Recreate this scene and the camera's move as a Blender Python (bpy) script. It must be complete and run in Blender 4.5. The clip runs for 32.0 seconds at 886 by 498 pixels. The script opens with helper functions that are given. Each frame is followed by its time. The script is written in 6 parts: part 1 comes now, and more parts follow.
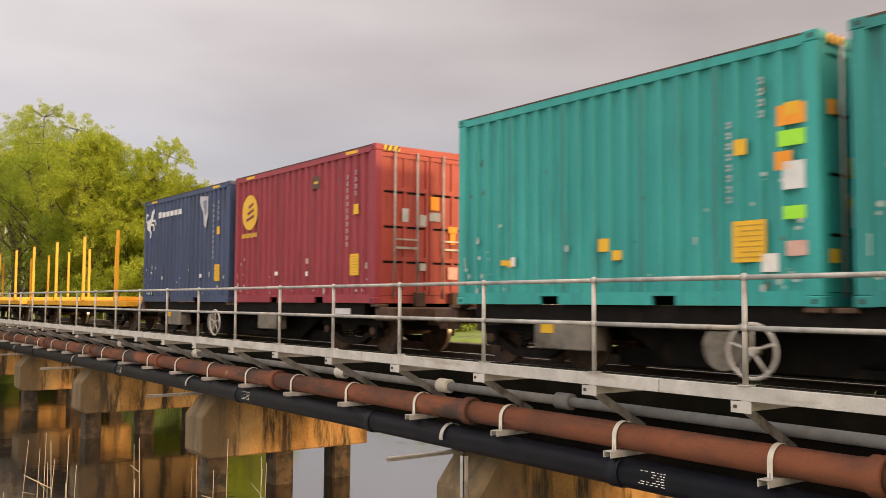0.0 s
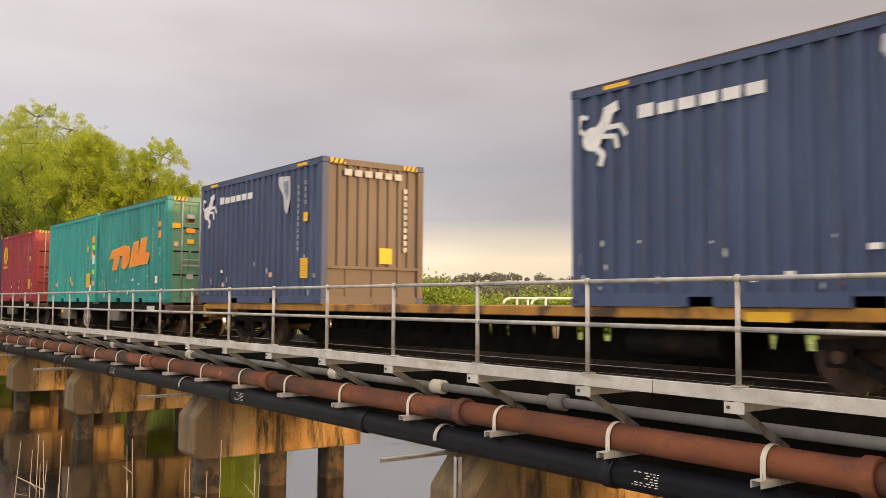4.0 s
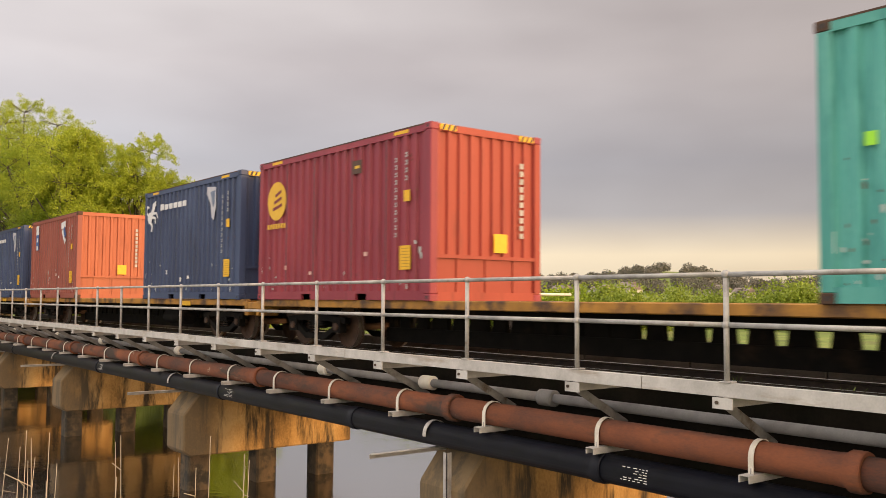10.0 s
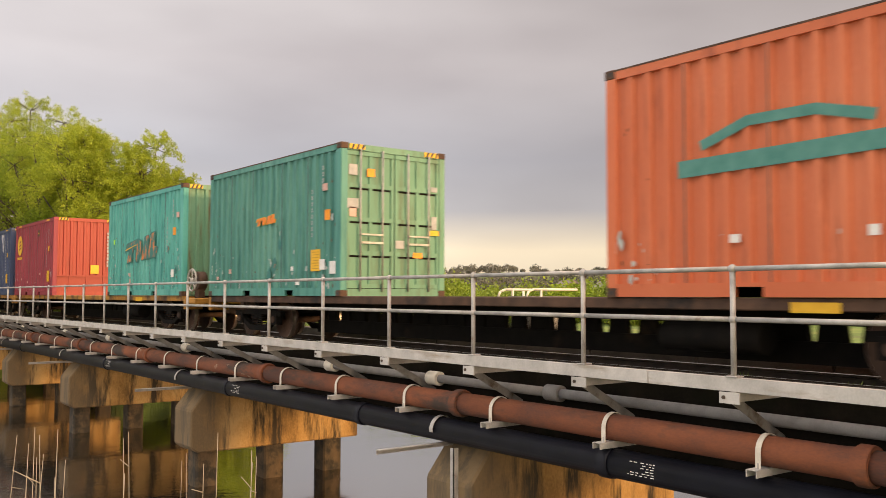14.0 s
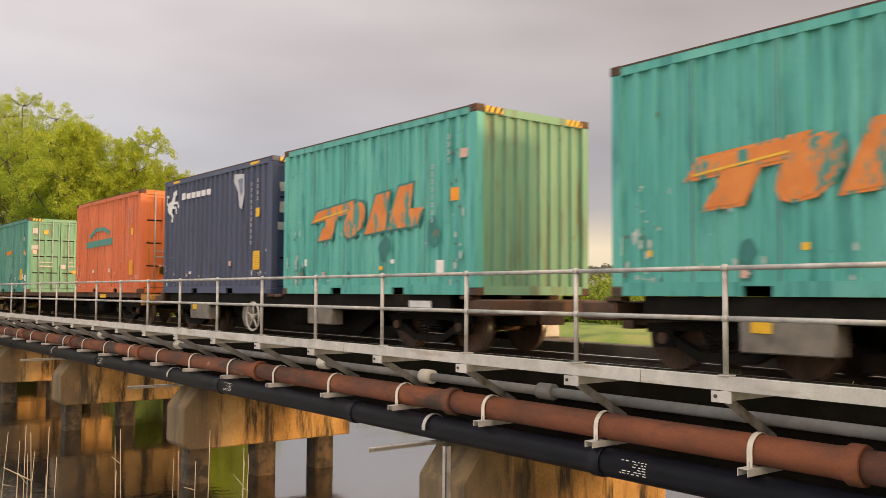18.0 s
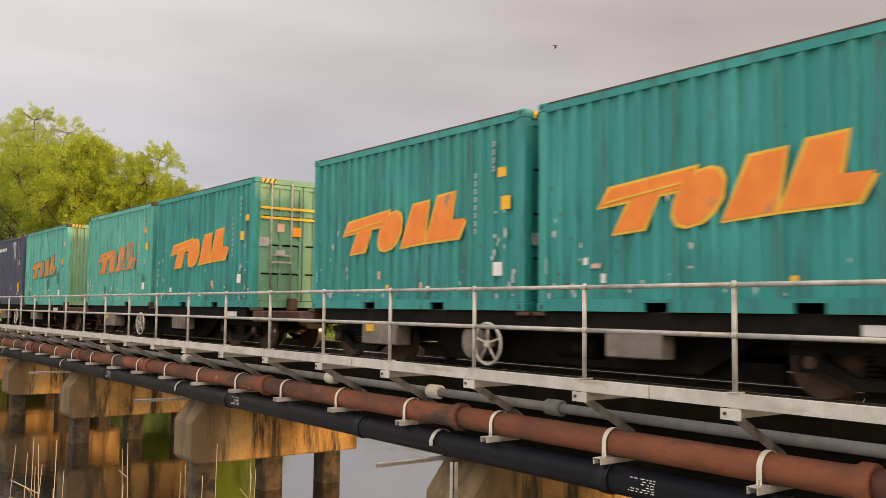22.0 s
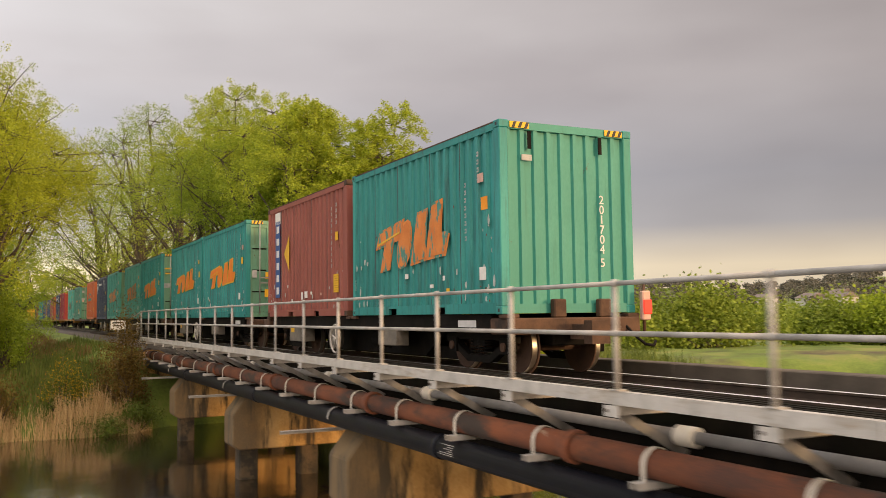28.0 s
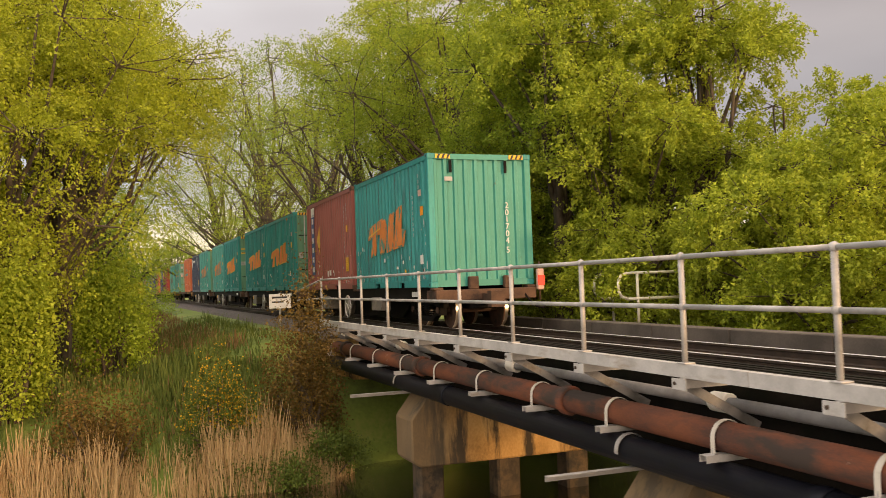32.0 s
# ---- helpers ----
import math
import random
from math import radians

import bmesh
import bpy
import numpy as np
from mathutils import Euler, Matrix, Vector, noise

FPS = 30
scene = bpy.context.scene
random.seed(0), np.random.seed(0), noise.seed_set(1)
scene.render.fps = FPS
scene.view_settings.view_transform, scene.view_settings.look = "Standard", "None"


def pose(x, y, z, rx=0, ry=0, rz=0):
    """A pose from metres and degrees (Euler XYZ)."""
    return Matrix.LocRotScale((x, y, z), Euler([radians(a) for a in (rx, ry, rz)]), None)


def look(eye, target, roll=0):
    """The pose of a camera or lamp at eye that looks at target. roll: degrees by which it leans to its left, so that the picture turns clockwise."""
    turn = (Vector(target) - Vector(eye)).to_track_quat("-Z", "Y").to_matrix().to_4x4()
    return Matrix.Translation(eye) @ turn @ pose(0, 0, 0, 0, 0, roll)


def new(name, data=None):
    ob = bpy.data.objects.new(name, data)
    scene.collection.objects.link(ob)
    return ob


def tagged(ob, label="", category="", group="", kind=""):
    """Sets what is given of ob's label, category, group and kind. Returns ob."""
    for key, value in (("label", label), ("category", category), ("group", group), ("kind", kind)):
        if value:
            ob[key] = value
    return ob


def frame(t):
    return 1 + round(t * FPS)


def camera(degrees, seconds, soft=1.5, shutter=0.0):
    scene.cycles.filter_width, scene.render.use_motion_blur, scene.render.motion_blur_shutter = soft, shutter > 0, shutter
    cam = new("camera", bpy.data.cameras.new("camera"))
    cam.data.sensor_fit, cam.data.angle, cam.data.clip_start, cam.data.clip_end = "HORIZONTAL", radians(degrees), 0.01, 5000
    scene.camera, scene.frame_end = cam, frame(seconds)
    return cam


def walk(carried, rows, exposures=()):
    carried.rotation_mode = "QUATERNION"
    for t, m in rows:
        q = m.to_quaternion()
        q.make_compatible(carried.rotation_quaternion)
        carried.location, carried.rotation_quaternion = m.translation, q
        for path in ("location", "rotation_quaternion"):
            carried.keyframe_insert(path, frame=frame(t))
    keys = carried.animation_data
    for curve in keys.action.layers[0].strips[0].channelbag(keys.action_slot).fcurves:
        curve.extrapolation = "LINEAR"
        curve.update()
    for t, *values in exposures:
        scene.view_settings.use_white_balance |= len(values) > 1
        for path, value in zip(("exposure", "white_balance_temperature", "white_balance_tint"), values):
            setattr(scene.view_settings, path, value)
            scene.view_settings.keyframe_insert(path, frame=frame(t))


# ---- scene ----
# Axes: y runs along the bridge the way the train goes, x to the right across it, z = 0 at the foot of the hand rail.
cam = camera(52.8, 32.0, soft=0.55, shutter=0.4)
PATH = [
    (0.0, -7.04, -4.85, 0.80, -36.78, 3.46, 0.36),
    (0.5, -7.04, -4.85, 0.80, -36.81, 3.44, 0.38),
    (1.0, -7.04, -4.85, 0.80, -36.86, 3.41, 0.35),
    (1.5, -7.04, -4.85, 0.80, -36.92, 3.42, 0.32),
    (2.0, -7.04, -4.85, 0.80, -36.98, 3.45, 0.28),
    (2.5, -7.04, -4.85, 0.80, -37.05, 3.46, 0.27),
    (3.0, -7.04, -4.85, 0.80, -37.12, 3.51, 0.32),
    (3.5, -7.04, -4.85, 0.80, -37.14, 3.52, 0.35),
    (5.5, -7.04, -4.85, 0.80, -37.34, 3.51, 0.60),
    (6.0, -7.04, -4.85, 0.80, -37.40, 3.51, 0.63),
    (6.5, -7.04, -4.85, 0.80, -37.49, 3.51, 0.63),
    (7.0, -7.04, -4.85, 0.80, -37.60, 3.48, 0.66),
    (7.5, -7.04, -4.85, 0.80, -37.71, 3.44, 0.66),
    (8.0, -7.04, -4.85, 0.80, -37.79, 3.42, 0.60),
    (8.5, -7.04, -4.85, 0.80, -37.82, 3.39, 0.57),
    (9.0, -7.04, -4.85, 0.80, -37.83, 3.35, 0.46),
    (9.5, -7.04, -4.85, 0.80, -37.83, 3.31, 0.43),
    (10.0, -7.04, -4.85, 0.80, -37.84, 3.27, 0.37),
    (10.5, -7.04, -4.85, 0.80, -37.80, 3.29, 0.36),
    (11.0, -7.04, -4.85, 0.80, -37.75, 3.35, 0.33),
    (11.5, -7.04, -4.85, 0.80, -37.65, 3.40, 0.28),
    (12.0, -7.04, -4.85, 0.80, -37.52, 3.39, 0.27),
    (12.5, -7.04, -4.85, 0.80, -37.45, 3.31, 0.19),
    (13.0, -7.04, -4.85, 0.80, -37.40, 3.19, 0.15),
    (13.5, -7.04, -4.85, 0.80, -37.41, 3.08, 0.13),
    (15.5, -7.04, -4.85, 0.80, -37.71, 2.82, 0.09),
    (16.0, -7.04, -4.85, 0.80, -37.79, 2.79, 0.11),
    (16.5, -7.04, -4.85, 0.80, -37.85, 2.78, 0.20),
    (17.0, -7.04, -4.85, 0.80, -37.89, 2.79, 0.27),
    (17.5, -7.04, -4.85, 0.80, -37.89, 2.83, 0.32),
    (18.0, -7.04, -4.85, 0.80, -37.90, 2.88, 0.32),
    (18.5, -7.04, -4.85, 0.80, -37.89, 2.96, 0.28),
    (19.0, -7.04, -4.85, 0.80, -37.86, 3.07, 0.39),
    (19.5, -7.04, -4.85, 0.80, -37.81, 3.20, 0.45),
    (20.0, -7.04, -4.85, 0.80, -37.78, 3.33, 0.58),
    (20.5, -7.04, -4.85, 0.80, -37.75, 3.49, 0.69),
    (21.0, -7.04, -4.85, 0.80, -37.69, 3.65, 0.69),
    (21.5, -7.04, -4.85, 0.80, -37.56, 3.78, 0.71),
    (22.0, -7.04, -4.85, 0.80, -37.35, 3.84, 0.65),
    (22.5, -7.04, -4.85, 0.80, -37.08, 3.82, 0.57),
    (23.0, -7.04, -4.85, 0.80, -36.83, 3.72, 0.51),
    (23.5, -7.04, -4.85, 0.80, -36.58, 3.65, 0.41),
    (24.0, -7.04, -4.85, 0.80, -36.28, 3.59, 0.39),
    (24.5, -7.04, -4.85, 0.80, -35.69, 3.59, 0.38),
    (26.5, -6.78, -3.30, 0.79, -28.17, 3.33, 0.28),
    (27.0, -6.06, 0.10, 0.79, -27.89, 3.60, -0.07),
    (27.5, -5.52, 4.20, 0.78, -27.70, 3.98, -0.44),
    (28.0, -5.12, 8.20, 0.78, -26.69, 4.22, -0.72),
    (28.5, -4.83, 11.30, 0.78, -25.16, 4.19, -0.91),
    (29.0, -4.63, 14.00, 0.78, -23.38, 4.08, -1.04),
    (29.5, -4.52, 16.40, 0.79, -22.42, 3.97, -1.16),
    (30.0, -4.49, 18.50, 0.81, -21.64, 3.72, -1.34),
    (30.5, -4.54, 20.00, 0.83, -21.01, 3.37, -1.59),
    (31.0, -4.64, 21.20, 0.85, -20.71, 2.96, -1.88),
    (31.5, -4.79, 22.10, 0.87, -20.69, 2.56, -2.08),
    (32.0, -4.94, 22.80, 0.89, -20.61, 2.13, -1.96),
]
TRAIN = [
    (0.0, -146.88),
    (1.0, -140.48),
    (2.0, -134.21),
    (3.0, -128.03),
    (4.0, -121.88),
    (5.0, -115.73),
    (6.0, -109.58),
    (7.0, -103.72),
    (8.0, -97.85),
    (9.0, -91.98),
    (10.0, -86.12),
    (11.0, -80.26),
    (12.0, -74.40),
    (13.0, -68.53),
    (14.0, -62.78),
    (15.0, -57.03),
    (16.0, -51.28),
    (17.0, -45.53),
    (18.0, -39.78),
    (19.0, -34.03),
    (20.0, -28.29),
    (21.0, -22.54),
    (22.0, -16.79),
    (23.0, -11.04),
    (24.0, -5.29),
    (26.5, 9.42),
    (27.0, 12.50),
    (27.5, 15.97),
    (28.0, 19.48),
    (28.5, 22.82),
    (29.0, 25.90),
    (29.5, 28.74),
    (30.0, 31.38),
    (30.5, 33.90),
    (31.0, 36.33),
    (31.5, 38.65),
    (32.0, 40.71),
]

walk(cam, [(t, pose(x, y, z, 90 + pitch, 0, yaw) @ pose(0, 0, 0, 0, 0, roll)) for t, x, y, z, yaw, pitch, roll in PATH],
     exposures=[(0.0, 0.0), (24.0, 0.0), (26.5, -0.28), (28.0, -0.27), (30.0, -0.23), (32.0, -0.14)])

# ---- sky and sun ----
SUN_TO = Vector((0.42, -1.0, 0.15)).normalized()
world = bpy.data.worlds.new("evening_sky")
scene.world = world
world.use_nodes = True


def build_sky():
    nt = world.node_tree
    nt.nodes.clear()
    add = nt.nodes.new
    out, bg = add("ShaderNodeOutputWorld"), add("ShaderNodeBackground")
    coord = add("ShaderNodeTexCoord")
    sky = add("ShaderNodeTexSky")
    sky.sky_type, sky.sun_disc = "NISHITA", False
    sky.sun_elevation = math.asin(SUN_TO.z)
    sky.sun_rotation = math.atan2(SUN_TO.x, SUN_TO.y)
    dim = add("ShaderNodeVectorMath")
    dim.operation = "SCALE"
    dim.inputs["Scale"].default_value = 0.10
    nt.links.new(sky.outputs[0], dim.inputs[0])
    sep = add("ShaderNodeSeparateXYZ")
    nt.links.new(coord.outputs["Generated"], sep.inputs[0])
    # broad, flattened cloud layers
    flat = add("ShaderNodeMapping")
    flat.inputs["Scale"].default_value = (1.0, 1.0, 3.2)
    flat.inputs["Location"].default_value = (0.35, 0.2, 0.1)
    nt.links.new(coord.outputs["Generated"], flat.inputs[0])
    big, small = add("ShaderNodeTexNoise"), add("ShaderNodeTexNoise")
    for node, scale, detail in ((big, 1.7, 3.0), (small, 5.5, 5.0)):
        node.inputs["Scale"].default_value = scale
        node.inputs["Detail"].default_value = detail
        node.inputs["Roughness"].default_value = 0.5
        nt.links.new(flat.outputs[0], node.inputs["Vector"])
    both = add("ShaderNodeMath")
    both.operation = "MULTIPLY_ADD"
    both.inputs[1].default_value = 0.22
    nt.links.new(small.outputs["Fac"], both.inputs[0])
    nt.links.new(big.outputs["Fac"], both.inputs[2])
    clouds = add("ShaderNodeValToRGB")
    ramp = clouds.color_ramp
    ramp.elements[0].position, ramp.elements[0].color = 0.34, (0.58, 0.535, 0.535, 1)
    ramp.elements[1].position, ramp.elements[1].color = 0.84, (0.86, 0.83, 0.83, 1)
    ramp.elements.new(0.58).color = (0.72, 0.675, 0.67, 1)
    nt.links.new(both.outputs[0], clouds.inputs[0])
    # by height: pale gap at the horizon, a slate band above it, then the grey deck
    band = add("ShaderNodeValToRGB")
    ramp = band.color_ramp
    ramp.elements[0].position, ramp.elements[0].color = 0.0, (1.08, 0.98, 0.76, 1)
    ramp.elements[1].position, ramp.elements[1].color = 1.0, (2.2, 2.15, 2.1, 1)
    ramp.elements.new(0.40).color = (1.0, 0.99, 0.98, 1)
    ramp.elements.new(0.050).color = (1.56, 1.42, 1.06, 1)
    ramp.elements.new(0.095).color = (0.82, 0.84, 0.88, 1)
    ramp.elements.new(0.15).color = (0.74, 0.77, 0.84, 1)
    ramp.elements.new(0.25).color = (0.97, 0.96, 0.98, 1)
    nt.links.new(sep.outputs[2], band.inputs[0])
    # the cloud is thinner and warmer towards the low sun
    dot = add("ShaderNodeVectorMath")
    dot.operation = "DOT_PRODUCT"
    dot.inputs[1].default_value = SUN_TO
    nt.links.new(coord.outputs["Generated"], dot.inputs[0])
    glow = add("ShaderNodeValToRGB")
    glow.color_ramp.elements[0].position, glow.color_ramp.elements[0].color = 0.15, (1, 1, 1, 1)
    glow.color_ramp.elements[1].position, glow.color_ramp.elements[1].color = 1.0, (3.2, 2.5, 1.8, 1)
    nt.links.new(dot.outputs["Value"], glow.inputs[0])
    warm = add("ShaderNodeMix")
    warm.data_type, warm.blend_type = "RGBA", "MULTIPLY"
    warm.inputs["Factor"].default_value = 1.0
    mul = add("ShaderNodeMix")
    mul.data_type, mul.blend_type = "RGBA", "MULTIPLY"
    mul.inputs["Factor"].default_value = 1.0
    nt.links.new(clouds.outputs[0], mul.inputs[6])
    nt.links.new(band.outputs[0], mul.inputs[7])
    mix = add("ShaderNodeMix")
    mix.data_type = "RGBA"
    mix.inputs["Factor"].default_value = 0.93
    nt.links.new(dim.outputs[0], mix.inputs[6])
    # heavier, browner cloud towards +x
    side = add("ShaderNodeMapRange")
    side.inputs[1].default_value, side.inputs[2].default_value = -0.2, 1.0
    nt.links.new(sep.outputs[0], side.inputs[0])
    tint = add("ShaderNodeValToRGB")
    ramp = tint.color_ramp
    ramp.elements[0].position, ramp.elements[0].color = 0.0, (1.42, 1.42, 1.42, 1)
    ramp.elements[1].position, ramp.elements[1].color = 1.0, (0.60, 0.54, 0.49, 1)
    ramp.elements.new(0.22).color = (1.09, 1.085, 1.08, 1)
    ramp.elements.new(0.62).color = (0.97, 0.95, 0.935, 1)
    ramp.elements.new(0.80).color = (0.78, 0.745, 0.72, 1)
    nt.links.new(side.outputs[0], tint.inputs[0])
    heavy = add("ShaderNodeMix")
    heavy.data_type, heavy.blend_type = "RGBA", "MULTIPLY"
    heavy.inputs["Factor"].default_value = 1.0
    nt.links.new(mul.outputs[2], heavy.inputs[6])
    nt.links.new(tint.outputs[0], heavy.inputs[7])
    nt.links.new(heavy.outputs[2], warm.inputs[6])
    nt.links.new(glow.outputs[0], warm.inputs[7])
    nt.links.new(warm.outputs[2], mix.inputs[7])
    nt.links.new(mix.outputs[2], bg.inputs["Color"])
    bg.inputs["Strength"].default_value = 1.10
    nt.links.new(bg.outputs[0], out.inputs[0])


build_sky()
sun = new("sun", bpy.data.lights.new("sun", "SUN"))
sun.data.energy, sun.data.angle, sun.data.color = 2.7, radians(6), (1.0, 0.60, 0.28)
sun.matrix_world = look(SUN_TO * 50, (0, 0, 0))
scene.view_settings.exposure = 0.0

# ---- materials ----
MATS = {}


def surface(name, colors, scale=6.0, rough=0.7, metal=0.0, bump=0.15, fine=60.0, stretch=(1, 1, 1), stain=None, stain_at=(0.55, 0.7),
            vary=0.0, spec=0.5, island=False, specks=None, stain_scale=1.5, stain_stretch=(1, 1, 1)):
    """A surface of two or three colours mixed by noise at two scales, with fine relief and, if given, stains of their own colour."""
    if name in MATS:
        return MATS[name]
    m = bpy.data.materials.new(name)
    MATS[name] = m
    m.use_nodes = True
    nt = m.node_tree
    add = nt.nodes.new
    bsdf = nt.nodes["Principled BSDF"]
    coord = add("ShaderNodeTexCoord")
    mp = add("ShaderNodeMapping")
    mp.inputs["Scale"].default_value = stretch
    nt.links.new(coord.outputs["Object"], mp.inputs[0])
    info = add("ShaderNodeObjectInfo")
    off = add("ShaderNodeVectorMath")
    off.operation = "SCALE"
    off.inputs[0].default_value = (17.0, 9.0, 5.0)
    nt.links.new(info.outputs["Random"], off.inputs["Scale"])
    nt.links.new(off.outputs[0], mp.inputs["Location"])
    n1, n2 = add("ShaderNodeTexNoise"), add("ShaderNodeTexNoise")
    for node, s in ((n1, scale), (n2, fine)):
        node.inputs["Scale"].default_value, node.inputs["Detail"].default_value = s, 4.0
        nt.links.new(mp.outputs[0], node.inputs["Vector"])
    ramp = add("ShaderNodeValToRGB")
    cr = ramp.color_ramp
    cols = list(colors)
    cr.elements[0].position, cr.elements[0].color = 0.32, (*cols[0], 1)
    cr.elements[1].position, cr.elements[1].color = 0.70, (*cols[-1], 1)
    if len(cols) > 2:
        cr.elements.new(0.52).color = (*cols[1], 1)
    sumn = add("ShaderNodeMath")
    sumn.operation = "MULTIPLY_ADD"
    sumn.inputs[1].default_value = 0.3
    nt.links.new(n2.outputs["Fac"], sumn.inputs[0])
    less = add("ShaderNodeMath")
    less.operation = "SUBTRACT"
    less.inputs[1].default_value = 0.15
    nt.links.new(n1.outputs["Fac"], less.inputs[0])
    nt.links.new(less.outputs[0], sumn.inputs[2])
    nt.links.new(sumn.outputs[0], ramp.inputs[0])
    last = ramp.outputs[0]
    if stain:
        smap = add("ShaderNodeMapping")
        smap.inputs["Scale"].default_value = stain_stretch
        nt.links.new(coord.outputs["Object"], smap.inputs[0])
        nt.links.new(off.outputs[0], smap.inputs["Location"])
        n3 = add("ShaderNodeTexNoise")
        n3.inputs["Scale"].default_value, n3.inputs["Detail"].default_value = stain_scale, 6.0
        n3.inputs["Roughness"].default_value = 0.65
        nt.links.new(smap.outputs[0], n3.inputs["Vector"])
        rr = add("ShaderNodeMapRange")
        rr.inputs[1].default_value, rr.inputs[2].default_value = stain_at
        nt.links.new(n3.outputs["Fac"], rr.inputs[0])
        mx = add("ShaderNodeMix")
        mx.data_type = "RGBA"
        nt.links.new(rr.outputs[0], mx.inputs["Factor"])
        nt.links.new(last, mx.inputs[6])
        mx.inputs[7].default_value = (*stain, 1)
        last = mx.outputs[2]
    if specks:
        n4 = add("ShaderNodeTexNoise")
        n4.inputs["Scale"].default_value, n4.inputs["Detail"].default_value, n4.inputs["Roughness"].default_value = 3.4, 8.0, 0.75
        nt.links.new(mp.outputs[0], n4.inputs["Vector"])
        r4 = add("ShaderNodeMapRange")
        r4.inputs[1].default_value, r4.inputs[2].default_value = 0.655, 0.70
        nt.links.new(n4.outputs["Fac"], r4.inputs[0])
        m4 = add("ShaderNodeMix")
        m4.data_type = "RGBA"
        nt.links.new(r4.outputs[0], m4.inputs["Factor"])
        nt.links.new(last, m4.inputs[6])
        m4.inputs[7].default_value = (*specks, 1)
        last = m4.outputs[2]
    if vary:
        hsv = add("ShaderNodeHueSaturation")
        rng = add("ShaderNodeMapRange")
        rng.inputs[3].default_value, rng.inputs[4].default_value = 1 - vary, 1 + vary
        if island:
            geo = add("ShaderNodeNewGeometry")
            nt.links.new(geo.outputs["Random Per Island"], rng.inputs[0])
        else:
            nt.links.new(info.outputs["Random"], rng.inputs[0])
        nt.links.new(rng.outputs[0], hsv.inputs["Value"])
        nt.links.new(last, hsv.inputs["Color"])
        last = hsv.outputs[0]
    nt.links.new(last, bsdf.inputs["Base Color"])
    bsdf.inputs["Roughness"].default_value, bsdf.inputs["Metallic"].default_value = rough, metal
    bsdf.inputs["Specular IOR Level"].default_value = spec
    if bump:
        bp = add("ShaderNodeBump")
        bp.inputs["Strength"].default_value, bp.inputs["Distance"].default_value = bump, 0.02
        nt.links.new(sumn.outputs[0], bp.inputs["Height"])
        nt.links.new(bp.outputs[0], bsdf.inputs["Normal"])
    return m


def leafy(name, dark, light, through_light=0.35):
    """Leaves: each its own shade, letting some light through."""
    if name in MATS:
        return MATS[name]
    m = bpy.data.materials.new(name)
    MATS[name] = m
    m.use_nodes = True
    nt = m.node_tree
    add = nt.nodes.new
    bsdf, out = nt.nodes["Principled BSDF"], nt.nodes["Material Output"]
    geo, ramp, coord, noi = add("ShaderNodeNewGeometry"), add("ShaderNodeValToRGB"), add("ShaderNodeTexCoord"), add("ShaderNodeTexNoise")
    ramp.color_ramp.elements[0].position, ramp.color_ramp.elements[0].color = 0.15, (*dark, 1)
    ramp.color_ramp.elements[1].position, ramp.color_ramp.elements[1].color = 0.9, (*light, 1)
    noi.inputs["Scale"].default_value = 0.55
    nt.links.new(coord.outputs["Object"], noi.inputs["Vector"])
    mixv = add("ShaderNodeMath")
    mixv.operation = "MULTIPLY_ADD"
    mixv.inputs[1].default_value = 0.5
    nt.links.new(geo.outputs["Random Per Island"], mixv.inputs[0])
    half = add("ShaderNodeMath")
    half.operation = "MULTIPLY"
    half.inputs[1].default_value = 0.55
    nt.links.new(noi.outputs["Fac"], half.inputs[0])
    nt.links.new(half.outputs[0], mixv.inputs[2])
    nt.links.new(mixv.outputs[0], ramp.inputs[0])
    nt.links.new(ramp.outputs[0], bsdf.inputs["Base Color"])
    bsdf.inputs["Roughness"].default_value, bsdf.inputs["Specular IOR Level"].default_value = 0.6, 0.25
    tl, mx = add("ShaderNodeBsdfTranslucent"), add("ShaderNodeMixShader")
    nt.links.new(ramp.outputs[0], tl.inputs["Color"])
    mx.inputs[0].default_value = through_light
    nt.links.new(bsdf.outputs[0], mx.inputs[1])
    nt.links.new(tl.outputs[0], mx.inputs[2])
    nt.links.new(mx.outputs[0], out.inputs["Surface"])
    return m


